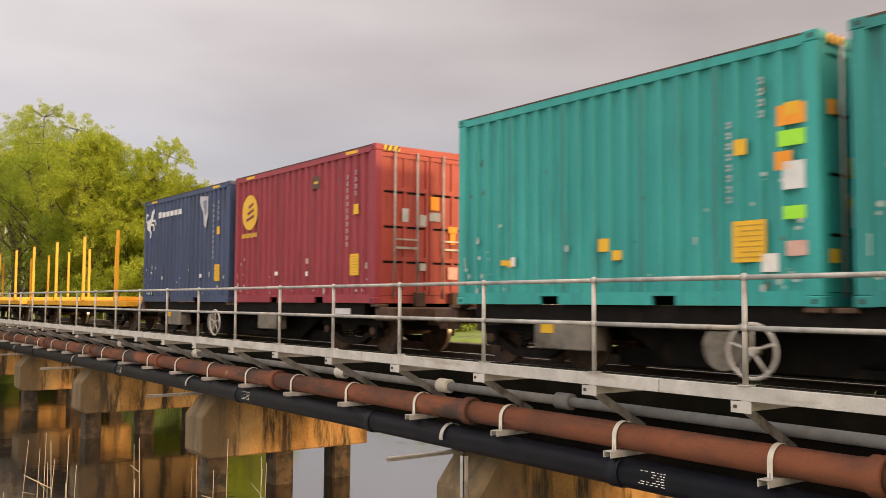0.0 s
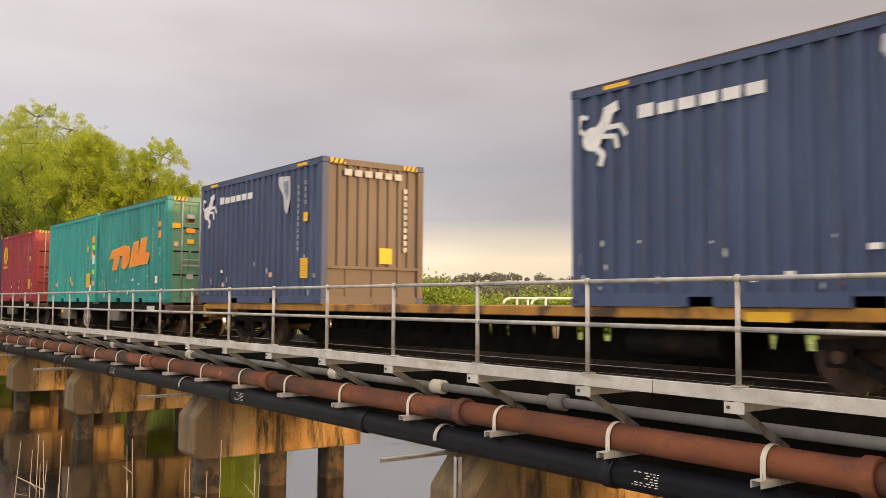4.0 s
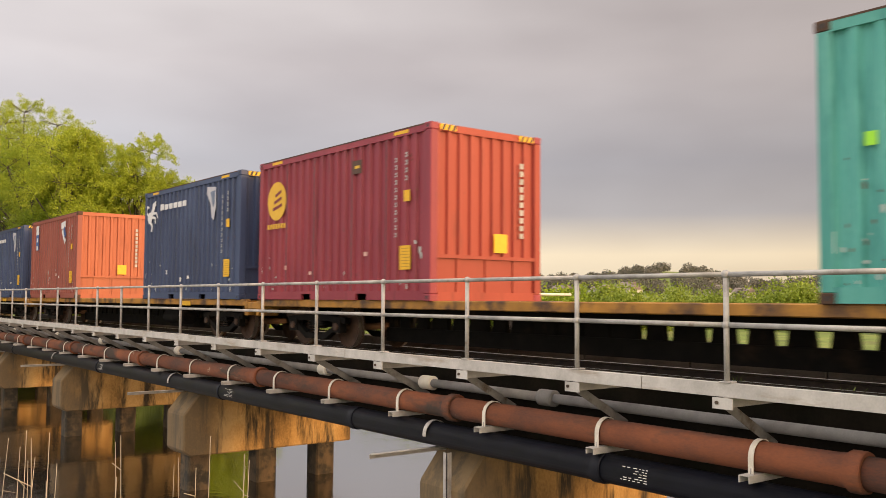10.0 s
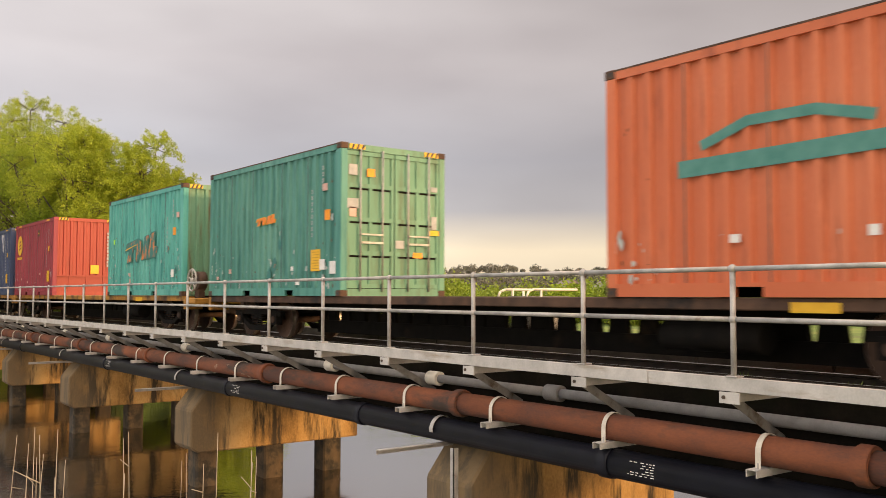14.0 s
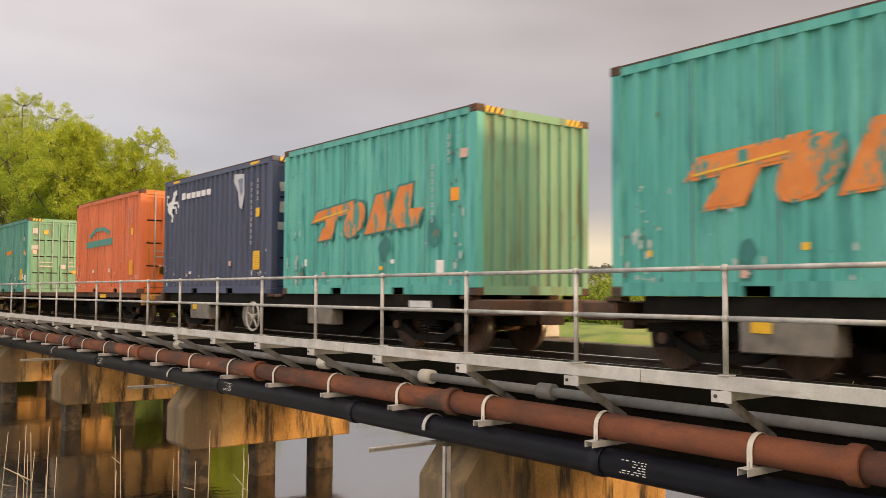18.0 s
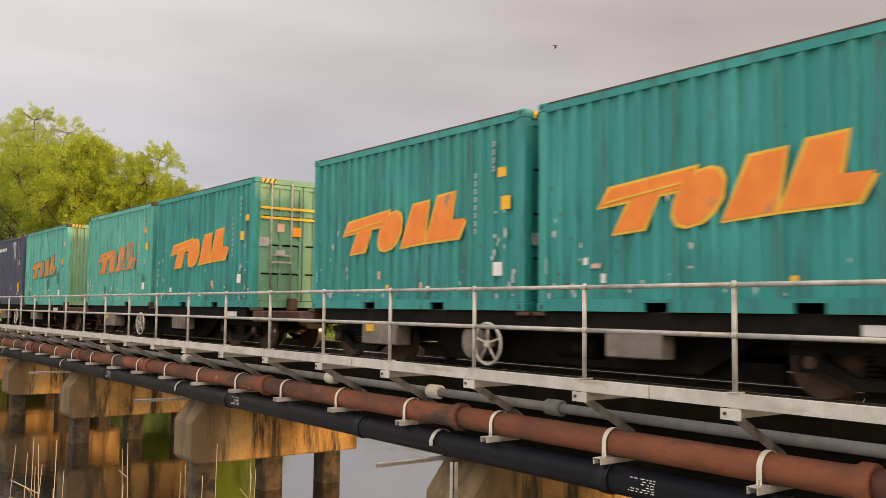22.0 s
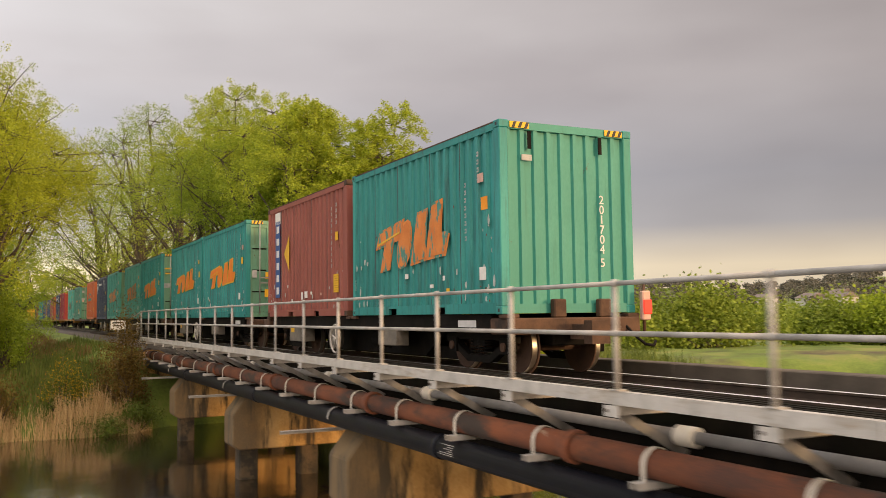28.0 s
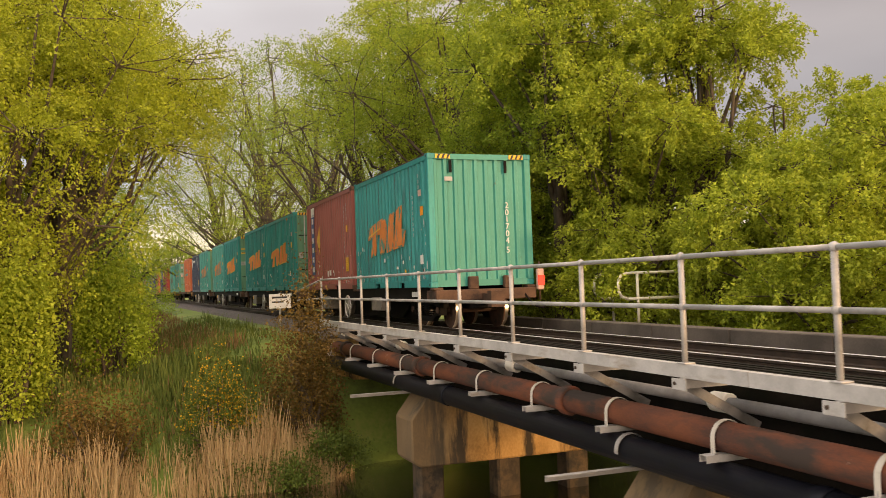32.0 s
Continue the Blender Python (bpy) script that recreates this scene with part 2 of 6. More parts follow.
def water_surface():
    """Still brown river: dark body under a mirror that strengthens towards grazing sight."""
    m = bpy.data.materials.new("river_water")
    m.use_nodes = True
    nt = m.node_tree
    add = nt.nodes.new
    bsdf, out = nt.nodes["Principled BSDF"], nt.nodes["Material Output"]
    bsdf.inputs["Base Color"].default_value = (0.030, 0.022, 0.011, 1)
    bsdf.inputs["Roughness"].default_value = 0.4
    gloss, mix, lw = add("ShaderNodeBsdfGlossy"), add("ShaderNodeMixShader"), add("ShaderNodeLayerWeight")
    gloss.inputs["Roughness"].default_value = 0.085
    gloss.inputs["Color"].default_value = (0.71, 0.70, 0.68, 1)
    lw.inputs["Blend"].default_value = 0.5
    coord, n1, n2 = add("ShaderNodeTexCoord"), add("ShaderNodeTexNoise"), add("ShaderNodeTexNoise")
    n1.inputs["Scale"].default_value, n2.inputs["Scale"].default_value = 0.9, 6.0
    tot = add("ShaderNodeMath")
    tot.operation = "MULTIPLY_ADD"
    tot.inputs[1].default_value = 0.3
    for n in (n1, n2):
        nt.links.new(coord.outputs["Object"], n.inputs["Vector"])
    nt.links.new(n2.outputs["Fac"], tot.inputs[0])
    nt.links.new(n1.outputs["Fac"], tot.inputs[2])
    bp = add("ShaderNodeBump")
    bp.inputs["Strength"].default_value, bp.inputs["Distance"].default_value = 0.20, 0.04
    nt.links.new(tot.outputs[0], bp.inputs["Height"])
    for node in (bsdf, gloss):
        nt.links.new(bp.outputs[0], node.inputs["Normal"])
    nt.links.new(lw.outputs["Facing"], mix.inputs[0])
    nt.links.new(bsdf.outputs[0], mix.inputs[1])
    nt.links.new(gloss.outputs[0], mix.inputs[2])
    nt.links.new(mix.outputs[0], out.inputs["Surface"])
    return m


GALV = surface("galvanised_steel", [(0.29, 0.28, 0.26), (0.41, 0.395, 0.37), (0.49, 0.47, 0.44)], 5, 0.55, 0.35, 0.08, 80, stain=(0.20, 0.13, 0.08), stain_at=(0.62, 0.78), stain_scale=4)
BEAM = surface("weathered_white_steel", [(0.40, 0.385, 0.36), (0.56, 0.54, 0.505)], 4, 0.6, 0.1, 0.1, 50, stain=(0.30, 0.24, 0.17), stain_at=(0.55, 0.75), stain_scale=3, stain_stretch=(1, 0.4, 2))
STRAP = surface("cream_strap_steel", [(0.60, 0.55, 0.46), (0.72, 0.67, 0.58)], 8, 0.55, 0.1, 0.05, 80)
RUSTPIPE = surface("red_oxide_pipe", [(0.105, 0.050, 0.036), (0.205, 0.072, 0.036), (0.265, 0.090, 0.040)], 2.6, 0.8, 0.0, 0.12, 70, stretch=(1, 0.35, 1), spec=0.25, specks=(0.34, 0.24, 0.17), stain=(0.062, 0.045, 0.036), stain_at=(0.48, 0.60), stain_scale=1.1, stain_stretch=(1.5, 0.5, 1.5))
BLACKPIPE = surface("black_plastic_pipe", [(0.003, 0.004, 0.008), (0.006, 0.007, 0.013)], 3, 0.5, 0.0, 0.05, 60, spec=0.24, stain=(0.03, 0.03, 0.03), stain_at=(0.62, 0.8), stain_scale=2)
BRACE = surface("dull_brace_steel", [(0.17, 0.165, 0.155), (0.27, 0.26, 0.245)], 5, 0.8, 0.0, 0.1, 50, spec=0.2, stain=(0.10, 0.075, 0.05), stain_at=(0.55, 0.72), stain_scale=4)
GREYPIPE = surface("grey_conduit", [(0.22, 0.215, 0.21), (0.32, 0.31, 0.30)], 5, 0.6, 0.0, 0.05, 60)
CREAM = surface("cream_coupling", [(0.90, 0.84, 0.72), (0.94, 0.90, 0.80)], 6, 0.6, 0.0, 0.05)
CONC = surface("stained_concrete", [(0.26, 0.148, 0.046), (0.47, 0.275, 0.088), (0.60, 0.385, 0.150)], 1.3, 0.9, 0.0, 0.35, 28, stretch=(1, 1, 0.7), stain=(0.050, 0.036, 0.020), stain_at=(0.48, 0.60), stain_scale=1.2, stain_stretch=(2.2, 2.2, 0.36))
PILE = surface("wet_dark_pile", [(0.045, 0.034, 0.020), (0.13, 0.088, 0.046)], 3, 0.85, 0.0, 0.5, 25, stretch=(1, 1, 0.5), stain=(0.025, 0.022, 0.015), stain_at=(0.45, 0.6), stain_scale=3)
# Concrete taken to near black: the shade about the deck is put into it.
DARKCONC = surface("shade_black_concrete", [(0.010, 0.009, 0.007), (0.024, 0.019, 0.014)], 2, 0.95, 0.0, 0.3, 30, spec=0.1, stain=(0.012, 0.013, 0.008), stain_at=(0.5, 0.65), stain_scale=1.2)
KERB = surface("kerb_concrete", [(0.07, 0.058, 0.045), (0.14, 0.115, 0.09)], 1.5, 0.95, 0.0, 0.3, 30)
RAILSTEEL = surface("rail_steel", [(0.06, 0.045, 0.035), (0.10, 0.07, 0.05)], 5, 0.55, 0.5, 0.1)
# The sky's glint on the worn head is put into this pale colour.
RAILHEAD = surface("painted_glint_rail_head", [(0.72, 0.70, 0.67), (0.82, 0.80, 0.77)], 5, 0.3, 0.35, 0.02)
SLEEPER = surface("old_timber_sleeper", [(0.035, 0.028, 0.022), (0.075, 0.058, 0.045)], 8, 0.95, 0.0, 0.4, 40, stretch=(0.3, 3, 3), vary=0.25)
BALLAST = surface("track_ballast", [(0.055, 0.047, 0.041), (0.15, 0.125, 0.108)], 18, 0.95, 0.0, 0.8, 60)
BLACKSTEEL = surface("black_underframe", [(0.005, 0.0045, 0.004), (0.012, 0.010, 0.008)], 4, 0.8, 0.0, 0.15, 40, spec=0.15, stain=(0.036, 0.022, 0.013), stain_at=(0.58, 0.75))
RUSTFRAME = surface("rusty_brown_frame", [(0.055, 0.030, 0.019), (0.12, 0.065, 0.038)], 4, 0.8, 0.1, 0.2, 40, stain=(0.02, 0.015, 0.012), stain_at=(0.55, 0.7))
OCHRE = surface("ochre_wagon_paint", [(0.32, 0.15, 0.022), (0.48, 0.23, 0.03)], 3, 0.6, 0.0, 0.1, 40, stain=(0.075, 0.038, 0.02), stain_at=(0.48, 0.62), stain_scale=1.6)
STAKEYEL = surface("yellow_stake_paint", [(0.62, 0.30, 0.015), (0.74, 0.38, 0.02)], 3, 0.5, 0.0, 0.05, 40)
BOXGREY = surface("grey_equipment_box", [(0.14, 0.125, 0.105), (0.24, 0.21, 0.17)], 4, 0.7, 0.0, 0.1, 40, stain=(0.06, 0.045, 0.03), stain_at=(0.5, 0.7))
WHEELWHITE = surface("pale_hand_wheel", [(0.42, 0.39, 0.35), (0.55, 0.52, 0.47)], 6, 0.6, 0.1, 0.05)
TREAD = surface("bright_wheel_tread", [(0.50, 0.46, 0.40), (0.62, 0.57, 0.50)], 6, 0.3, 0.9, 0.03)
WHITE = surface("white_sticker", [(0.70, 0.68, 0.64), (0.80, 0.78, 0.74)], 12, 0.6, 0, 0)
YELLOWST = surface("yellow_sticker", [(0.72, 0.40, 0.015), (0.80, 0.47, 0.02)], 10, 0.55, 0, 0)
ORANGEST = surface("orange_sticker", [(0.78, 0.27, 0.01), (0.85, 0.33, 0.015)], 10, 0.55, 0, 0)
GREENST = surface("lime_sticker", [(0.32, 0.75, 0.03), (0.36, 0.80, 0.05)], 10, 0.55, 0, 0)
PINKST = surface("faded_pink_sticker", [(0.55, 0.33, 0.27), (0.66, 0.42, 0.35)], 10, 0.6, 0, 0)
BLACKST = surface("black_mark", [(0.02, 0.02, 0.02), (0.03, 0.03, 0.03)], 10, 0.6, 0, 0)
LOGO_ORANGE = surface("worn_orange_lettering", [(0.72, 0.19, 0.02), (0.84, 0.25, 0.03)], 3, 0.6, 0, 0.05, 40, stain=(0.30, 0.20, 0.12), stain_at=(0.60, 0.72), stain_scale=3)
LOGO_PEELED = surface("peeling_orange_lettering", [(0.58, 0.17, 0.03), (0.70, 0.24, 0.05)], 3, 0.65, 0, 0.05, 40, stain=(0.06, 0.24, 0.20), stain_at=(0.52, 0.56), stain_scale=2.6, stain_stretch=(1, 2.0, 0.7))
# Dark strip colour; the shadow in the sheet joints is put into it.
SEAM = surface("seam_shadow", [(0.035, 0.040, 0.040), (0.10, 0.095, 0.085)], 5, 0.8, 0, 0.05)
LOGO_GHOST = surface("mostly_peeled_orange_paint", [(0.52, 0.15, 0.03), (0.66, 0.22, 0.05)], 3, 0.65, 0, 0.05, 40, stain=(0.030, 0.165, 0.148), stain_at=(0.44, 0.49), stain_scale=3.0, stain_stretch=(1, 1.8, 0.8))
INK = surface("brown_print", [(0.44, 0.25, 0.02), (0.52, 0.30, 0.03)], 10, 0.6, 0, 0)
LOGO_SCAR = surface("dark_teal_scar", [(0.020, 0.135, 0.125), (0.035, 0.19, 0.17)], 3, 0.6, 0, 0.04, 40, stain=(0.30, 0.14, 0.05), stain_at=(0.60, 0.66), stain_scale=4)
LOGO_GOLD = surface("gold_roundel_paint", [(0.66, 0.38, 0.03), (0.76, 0.46, 0.04)], 4, 0.6, 0, 0.03)
LOGO_WHITE = surface("white_lettering", [(0.60, 0.60, 0.60), (0.74, 0.73, 0.72)], 5, 0.6, 0, 0.03)
FADEDWHITE = surface("faded_white_serial", [(0.30, 0.32, 0.32), (0.46, 0.46, 0.45)], 5, 0.6, 0, 0.03)
LOGO_BLUE = surface("blue_panel_paint", [(0.03, 0.075, 0.22), (0.045, 0.10, 0.28)], 5, 0.6, 0, 0.03)
LOGO_TEAL = surface("faded_teal_lettering", [(0.05, 0.20, 0.17), (0.09, 0.26, 0.22)], 5, 0.6, 0, 0.03)
BARK = surface("willow_bark", [(0.045, 0.034, 0.024), (0.12, 0.095, 0.07)], 6, 0.95, 0, 0.6, 30, stretch=(1, 1, 0.3))
GRASSLAND = surface("meadow_grass", [(0.075, 0.105, 0.018), (0.135, 0.195, 0.028), (0.22, 0.22, 0.058)], 0.35, 0.95, 0, 0.5, 9, stain=(0.085, 0.065, 0.035), stain_at=(0.56, 0.68), stain_scale=0.12)
LEAF_SPRING = leafy("spring_willow_leaf", (0.165, 0.230, 0.018), (0.56, 0.63, 0.060), 0.45)
LEAF_GREEN = leafy("green_leaf", (0.120, 0.192, 0.015), (0.43, 0.53, 0.048), 0.44)
LEAF_GOLD = leafy("golden_spring_leaf", (0.180, 0.220, 0.014), (0.54, 0.60, 0.045), 0.45)
LEAF_FIELD = leafy("hedge_leaf", (0.13, 0.19, 0.02), (0.34, 0.42, 0.06))
LEAF_BRAMBLE = leafy("bramble_leaf", (0.045, 0.075, 0.010), (0.15, 0.20, 0.028), 0.25)
LEAF_GORSE = leafy("brown_gorse_spine", (0.06, 0.045, 0.012), (0.24, 0.15, 0.03), 0.15)
LEAF_BLOOM = leafy("yellow_gorse_bloom", (0.45, 0.26, 0.01), (0.70, 0.44, 0.02), 0.2)
# Haze over the distance is put into these flat grey leaf colours.
LEAF_FAR = leafy("haze_grey_leaf", (0.100, 0.098, 0.082), (0.170, 0.162, 0.128), 0.1)
DRY_REED = leafy("dry_reed_straw", (0.34, 0.23, 0.10), (0.68, 0.50, 0.26), 0.2)
BROWN_GRASS = leafy("dead_brown_grass", (0.14, 0.075, 0.03), (0.36, 0.24, 0.11), 0.2)
DRY_STALK = leafy("bleached_reed_stalk", (0.36, 0.29, 0.19), (0.62, 0.53, 0.39), 0.1)
GREEN_REED = leafy("fresh_reed_blade", (0.06, 0.10, 0.02), (0.20, 0.24, 0.05), 0.25)


def paint(name, base, fade, dirt, at=(0.56, 0.74), rough=0.55):
    """Container paint: faded in broad patches, with rain streaks of dirt that run down."""
    mid = tuple((a * 2 + b) / 3 for a, b in zip(base, fade))
    return surface(name, [base, mid, fade], 0.9, rough, 0.0, 0.06, 30, stretch=(1, 1, 0.5), stain=dirt, stain_at=at, stain_scale=1.7, stain_stretch=(3.4, 3.4, 0.36), vary=0.07, specks=tuple(0.5 * b + 0.5 * r for b, r in zip(dirt, (0.10, 0.05, 0.03))))


# ---- mesh helpers ----
def box(bm, x0, x1, y0, y1, z0, z1):
    vs = [bm.verts.new(p) for p in ((x0, y0, z0), (x1, y0, z0), (x1, y1, z0), (x0, y1, z0), (x0, y0, z1), (x1, y0, z1), (x1, y1, z1), (x0, y1, z1))]
    for f in ((0, 3, 2, 1), (4, 5, 6, 7), (0, 1, 5, 4), (1, 2, 6, 5), (2, 3, 7, 6), (3, 0, 4, 7)):
        bm.faces.new([vs[i] for i in f])
    return bm


def soft_box(x0, x1, y0, y1, z0, z1, r=0.01):
    bm = box(bmesh.new(), x0, x1, y0, y1, z0, z1)
    bmesh.ops.bevel(bm, geom=bm.edges[:], offset=r, segments=1, affect="EDGES", profile=0.5)
    return bm


def one(*spec):
    bm = bmesh.new()
    for s in spec:
        box(bm, *s)
    return bm


def tube(bm, a, b, r0, r1=None, n=12, caps=True):
    r1 = r0 if r1 is None else r1
    a, b = Vector(a), Vector(b)
    d = (b - a).normalized()
    u = d.orthogonal().normalized()
    v = d.cross(u)
    rings = []
    for p, r in ((a, r0), (b, r1)):
        rings.append([bm.verts.new(p + (u * math.cos(2 * math.pi * i / n) + v * math.sin(2 * math.pi * i / n)) * r) for i in range(n)])
    for i in range(n):
        j = (i + 1) % n
        f = bm.faces.new((rings[0][i], rings[0][j], rings[1][j], rings[1][i]))
        f.smooth = True
    if caps:
        bm.faces.new(rings[0][::-1])
        bm.faces.new(rings[1])
    return bm


def prism(profile, axis, lo, hi):
    """A solid from a closed outline. axis "y": outline in (x, z) carried along y; "x": outline in (y, z); "z": outline in (x, y)."""
    bm = bmesh.new()
    def at(p, s):
        return (p[0], s, p[1]) if axis == "y" else (s, p[0], p[1]) if axis == "x" else (p[0], p[1], s)
    r0, r1 = [bm.verts.new(at(p, lo)) for p in profile], [bm.verts.new(at(p, hi)) for p in profile]
    n = len(profile)
    for i in range(n):
        bm.faces.new((r0[i], r0[(i + 1) % n], r1[(i + 1) % n], r1[i]))
    bm.faces.new(r0[::-1])
    bm.faces.new(r1)
    bmesh.ops.recalc_face_normals(bm, faces=bm.faces[:])
    return bm


CACHE = {}


def mesh_of(bm, name):
    me = bpy.data.meshes.new(name)
    bm.to_mesh(me)
    bm.free()
    return me


def part(name, bm, material, parent=None, label="", at=None):
    """One mesh object under a thing or a part. bm: a bmesh, or a key into the cache of shared meshes with its maker."""
    if isinstance(bm, tuple):
        key, make = bm
        if key not in CACHE:
            CACHE[key] = mesh_of(make(), name)
            CACHE[key].materials.append(material)
        me = CACHE[key]
    else:
        me = mesh_of(bm, name)
        me.materials.append(material)
    ob = new(name, me)
    ob.material_slots[0].link = "OBJECT"
    ob.material_slots[0].material = material
    ob.parent = parent
    if at is not None:
        ob.location = at
    if label:
        ob["label"] = label
    return ob


def thing(name, label, category, group="", at=(0, 0, 0)):
    ob = tagged(new(name), label, category, group)
    ob.location = at
    return ob


def setting(name, bm, material, label, category):
    return tagged(part(name, bm, material), label, category, kind="structure")


def cloud_mesh(name, verts, faces):
    me = bpy.data.meshes.new(name)
    me.from_pydata(verts, [], faces)
    return me

# ---- ground, river, far hills ----
WATER_Z = -3.26
TRACK_X, RAIL_Z = 2.72, -0.125


def step(a, b, v):
    k = np.clip((v - a) / (b - a), 0, 1)
    return k * k * (3 - 2 * k)


def ground_height(x, y):
    wob = 1.2 * np.sin(x * 0.21 + 1.0) + 0.7 * np.sin(x * 0.53) + 0.5 * np.sin(y * 0.31)
    left = step(1.1, -1.1, x)
    far = step(41.0 - 1.6 * left, 46.0 - 1.2 * left, y + 0.6 * wob * step(-2, -8, x) + wob * step(7, 14, x))
    far = np.maximum(far, step(32.5, 36.5, y + 0.6 * wob) * step(4.9, 6.6, x))
    right = step(24, 32, x + wob)
    near = step(0.0, -7.5, y + 0.4 * wob) * step(3.0, -4.0, x) + step(-12, -20, y)
    land = np.maximum(np.maximum(far, right), np.clip(near, 0, 1))
    h = -4.5 + land * 3.15
    h = h + 0.55 * np.clip(near, 0, 1) * step(3, -3, x)
    bank = step(6.8, 3.4, np.abs(x - TRACK_X)) * step(43.6, 45.6, y)
    h = h + bank * (-0.42 - h)
    d = np.hypot(x, y)
    hill = step(330, 720, d) * (0.75 + 0.25 * np.sin(np.arctan2(y, x) * 9.0) + 0.12 * np.sin(np.arctan2(y, x) * 31.0))
    hill = hill * (0.62 + 0.50 * step(0.72, 0.95, np.arctan2(x, y)))
    return h + 0.12 * np.sin(x * 1.3 + y * 0.7) * land * (1 - bank) + hill * 30.0


def build_ground():
    u = np.linspace(-1, 1, 230)
    xs = 3 + 1400 * np.sinh(u * 5.6) / np.sinh(5.6)
    ys = 24 + 1400 * np.sinh(u * 5.6) / np.sinh(5.6)
    gx, gy = np.meshgrid(xs, ys, indexing="ij")
    gz = ground_height(gx, gy)
    n = len(u)
    verts = np.stack([gx, gy, gz], -1).reshape(-1, 3).tolist()
    idx = np.arange(n * n).reshape(n, n)
    faces = np.stack([idx[:-1, :-1], idx[1:, :-1], idx[1:, 1:], idx[:-1, 1:]], -1).reshape(-1, 4).tolist()
    me = cloud_mesh("ground", verts, faces)
    me.polygons.foreach_set("use_smooth", [True] * len(me.polygons))
    me.materials.append(GRASSLAND)
    tagged(new("ground", me), "rough green meadow and river banks under low hills", "ground", kind="structure")
    bm = bmesh.new()
    box(bm, -120, 60, -30, 75, WATER_Z - 0.02, WATER_Z)
    setting("water", bm, water_surface(), "still brown river water mirroring the grey sky", "water")


build_ground()

# ---- bridge ----
PANEL = 1.858
BRIDGE_Y0, BRIDGE_Y1 = -11.2, 44.6
POSTS = [n * PANEL for n in range(-5, 25)]
GIRDER_X = 0.86


def cap_concrete():
    """The stained concrete of the pier caps, grey-black with algae towards the outer end under the dripping deck edge."""
    m = CONC.copy()
    m.name = "pier_cap_concrete"
    nt = m.node_tree
    add = nt.nodes.new
    bsdf = nt.nodes["Principled BSDF"]
    base = bsdf.inputs["Base Color"].links[0].from_socket
    coord, sep, noi, mad, rng, mix = add("ShaderNodeTexCoord"), add("ShaderNodeSeparateXYZ"), add("ShaderNodeTexNoise"), add("ShaderNodeMath"), add("ShaderNodeMapRange"), add("ShaderNodeMix")
    nt.links.new(coord.outputs["Object"], sep.inputs[0])
    nt.links.new(coord.outputs["Object"], noi.inputs["Vector"])
    noi.inputs["Scale"].default_value, noi.inputs["Detail"].default_value = 1.8, 5.0
    mad.operation = "MULTIPLY_ADD"
    mad.inputs[1].default_value = 1.3
    nt.links.new(noi.outputs["Fac"], mad.inputs[0])
    nt.links.new(sep.outputs[0], mad.inputs[2])
    rng.inputs[1].default_value, rng.inputs[2].default_value = 2.25, 1.15
    rng.inputs[4].default_value = 0.82
    nt.links.new(mad.outputs[0], rng.inputs[0])
    mix.data_type = "RGBA"
    nt.links.new(rng.outputs[0], mix.inputs["Factor"])
    nt.links.new(base, mix.inputs[6])
    mix.inputs[7].default_value = (0.105, 0.082, 0.050, 1)
    nt.links.new(mix.outputs[2], bsdf.inputs["Base Color"])
    return m


def build_bridge():
    capmat = cap_concrete()
    bridge = tagged(new("bridge"), "concrete railway bridge deck on low piers over the river", "bridge", kind="structure")
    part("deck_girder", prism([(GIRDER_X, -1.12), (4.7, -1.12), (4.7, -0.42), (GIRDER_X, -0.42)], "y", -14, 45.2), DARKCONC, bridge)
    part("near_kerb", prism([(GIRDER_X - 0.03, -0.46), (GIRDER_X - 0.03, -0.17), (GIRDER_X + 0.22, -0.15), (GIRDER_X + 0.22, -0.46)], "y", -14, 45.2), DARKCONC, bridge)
    for k in range(27):
        y0 = -14 + k * 2.216
        part("parapet_block", ("parapet", lambda: soft_box(4.45, 4.78, 0.012, 2.204, -0.42, -0.03, 0.015)), KERB, bridge, at=(0, y0, 0))
    # Unseen walkway bars, added and spaced to shade the pipes and braces partway.
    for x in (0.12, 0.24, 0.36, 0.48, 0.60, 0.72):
        part("walkway_bar", prism([(x, -0.012), (x + 0.066, -0.012), (x + 0.066, 0.012), (x, 0.012)], "y", -11.2, 45.2), DARKCONC, bridge, "dark bar of an assumed walkway, added to shade the pipes")
    # piers
    for y in (-4.85, 4.5, 13.68, 22.9, 30.9, 38.9):
        pier = tagged(new("pier"), "rust-stained concrete pier cap on square piles in the river", "bridge pier", "bridge piers", kind="structure")
        pier.location = (0, y, 0)
        def cap():
            bm = prism([(0.60, -1.12), (4.28, -1.12), (4.28, -2.50), (0.36, -2.50), (0.20, -2.38), (0.20, -1.62)], "y", -0.47, 0.47)
            bmesh.ops.bevel(bm, geom=bm.edges[:], offset=0.03, segments=1, affect="EDGES")
            return bm
        part("cap", ("cap", cap), capmat, pier)
        for x in (0.66, 2.24, 3.74):
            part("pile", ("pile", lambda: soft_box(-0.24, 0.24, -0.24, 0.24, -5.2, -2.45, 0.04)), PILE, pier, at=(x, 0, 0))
    ab = tagged(new("abutment"), "stained concrete bridge abutment with sloping wing wall", "abutment", kind="structure")
    part("wall", prism([(44.4, -4.8), (45.6, -4.8), (45.6, -0.45), (44.4, -0.45)], "x", 0.25, 5.2), CONC, ab)
    part("wing_wall", prism([(44.6, -4.8), (49.5, -4.8), (49.5, -0.9), (44.6, -0.5)], "x", -0.05, 0.28), CONC, ab)


build_bridge()


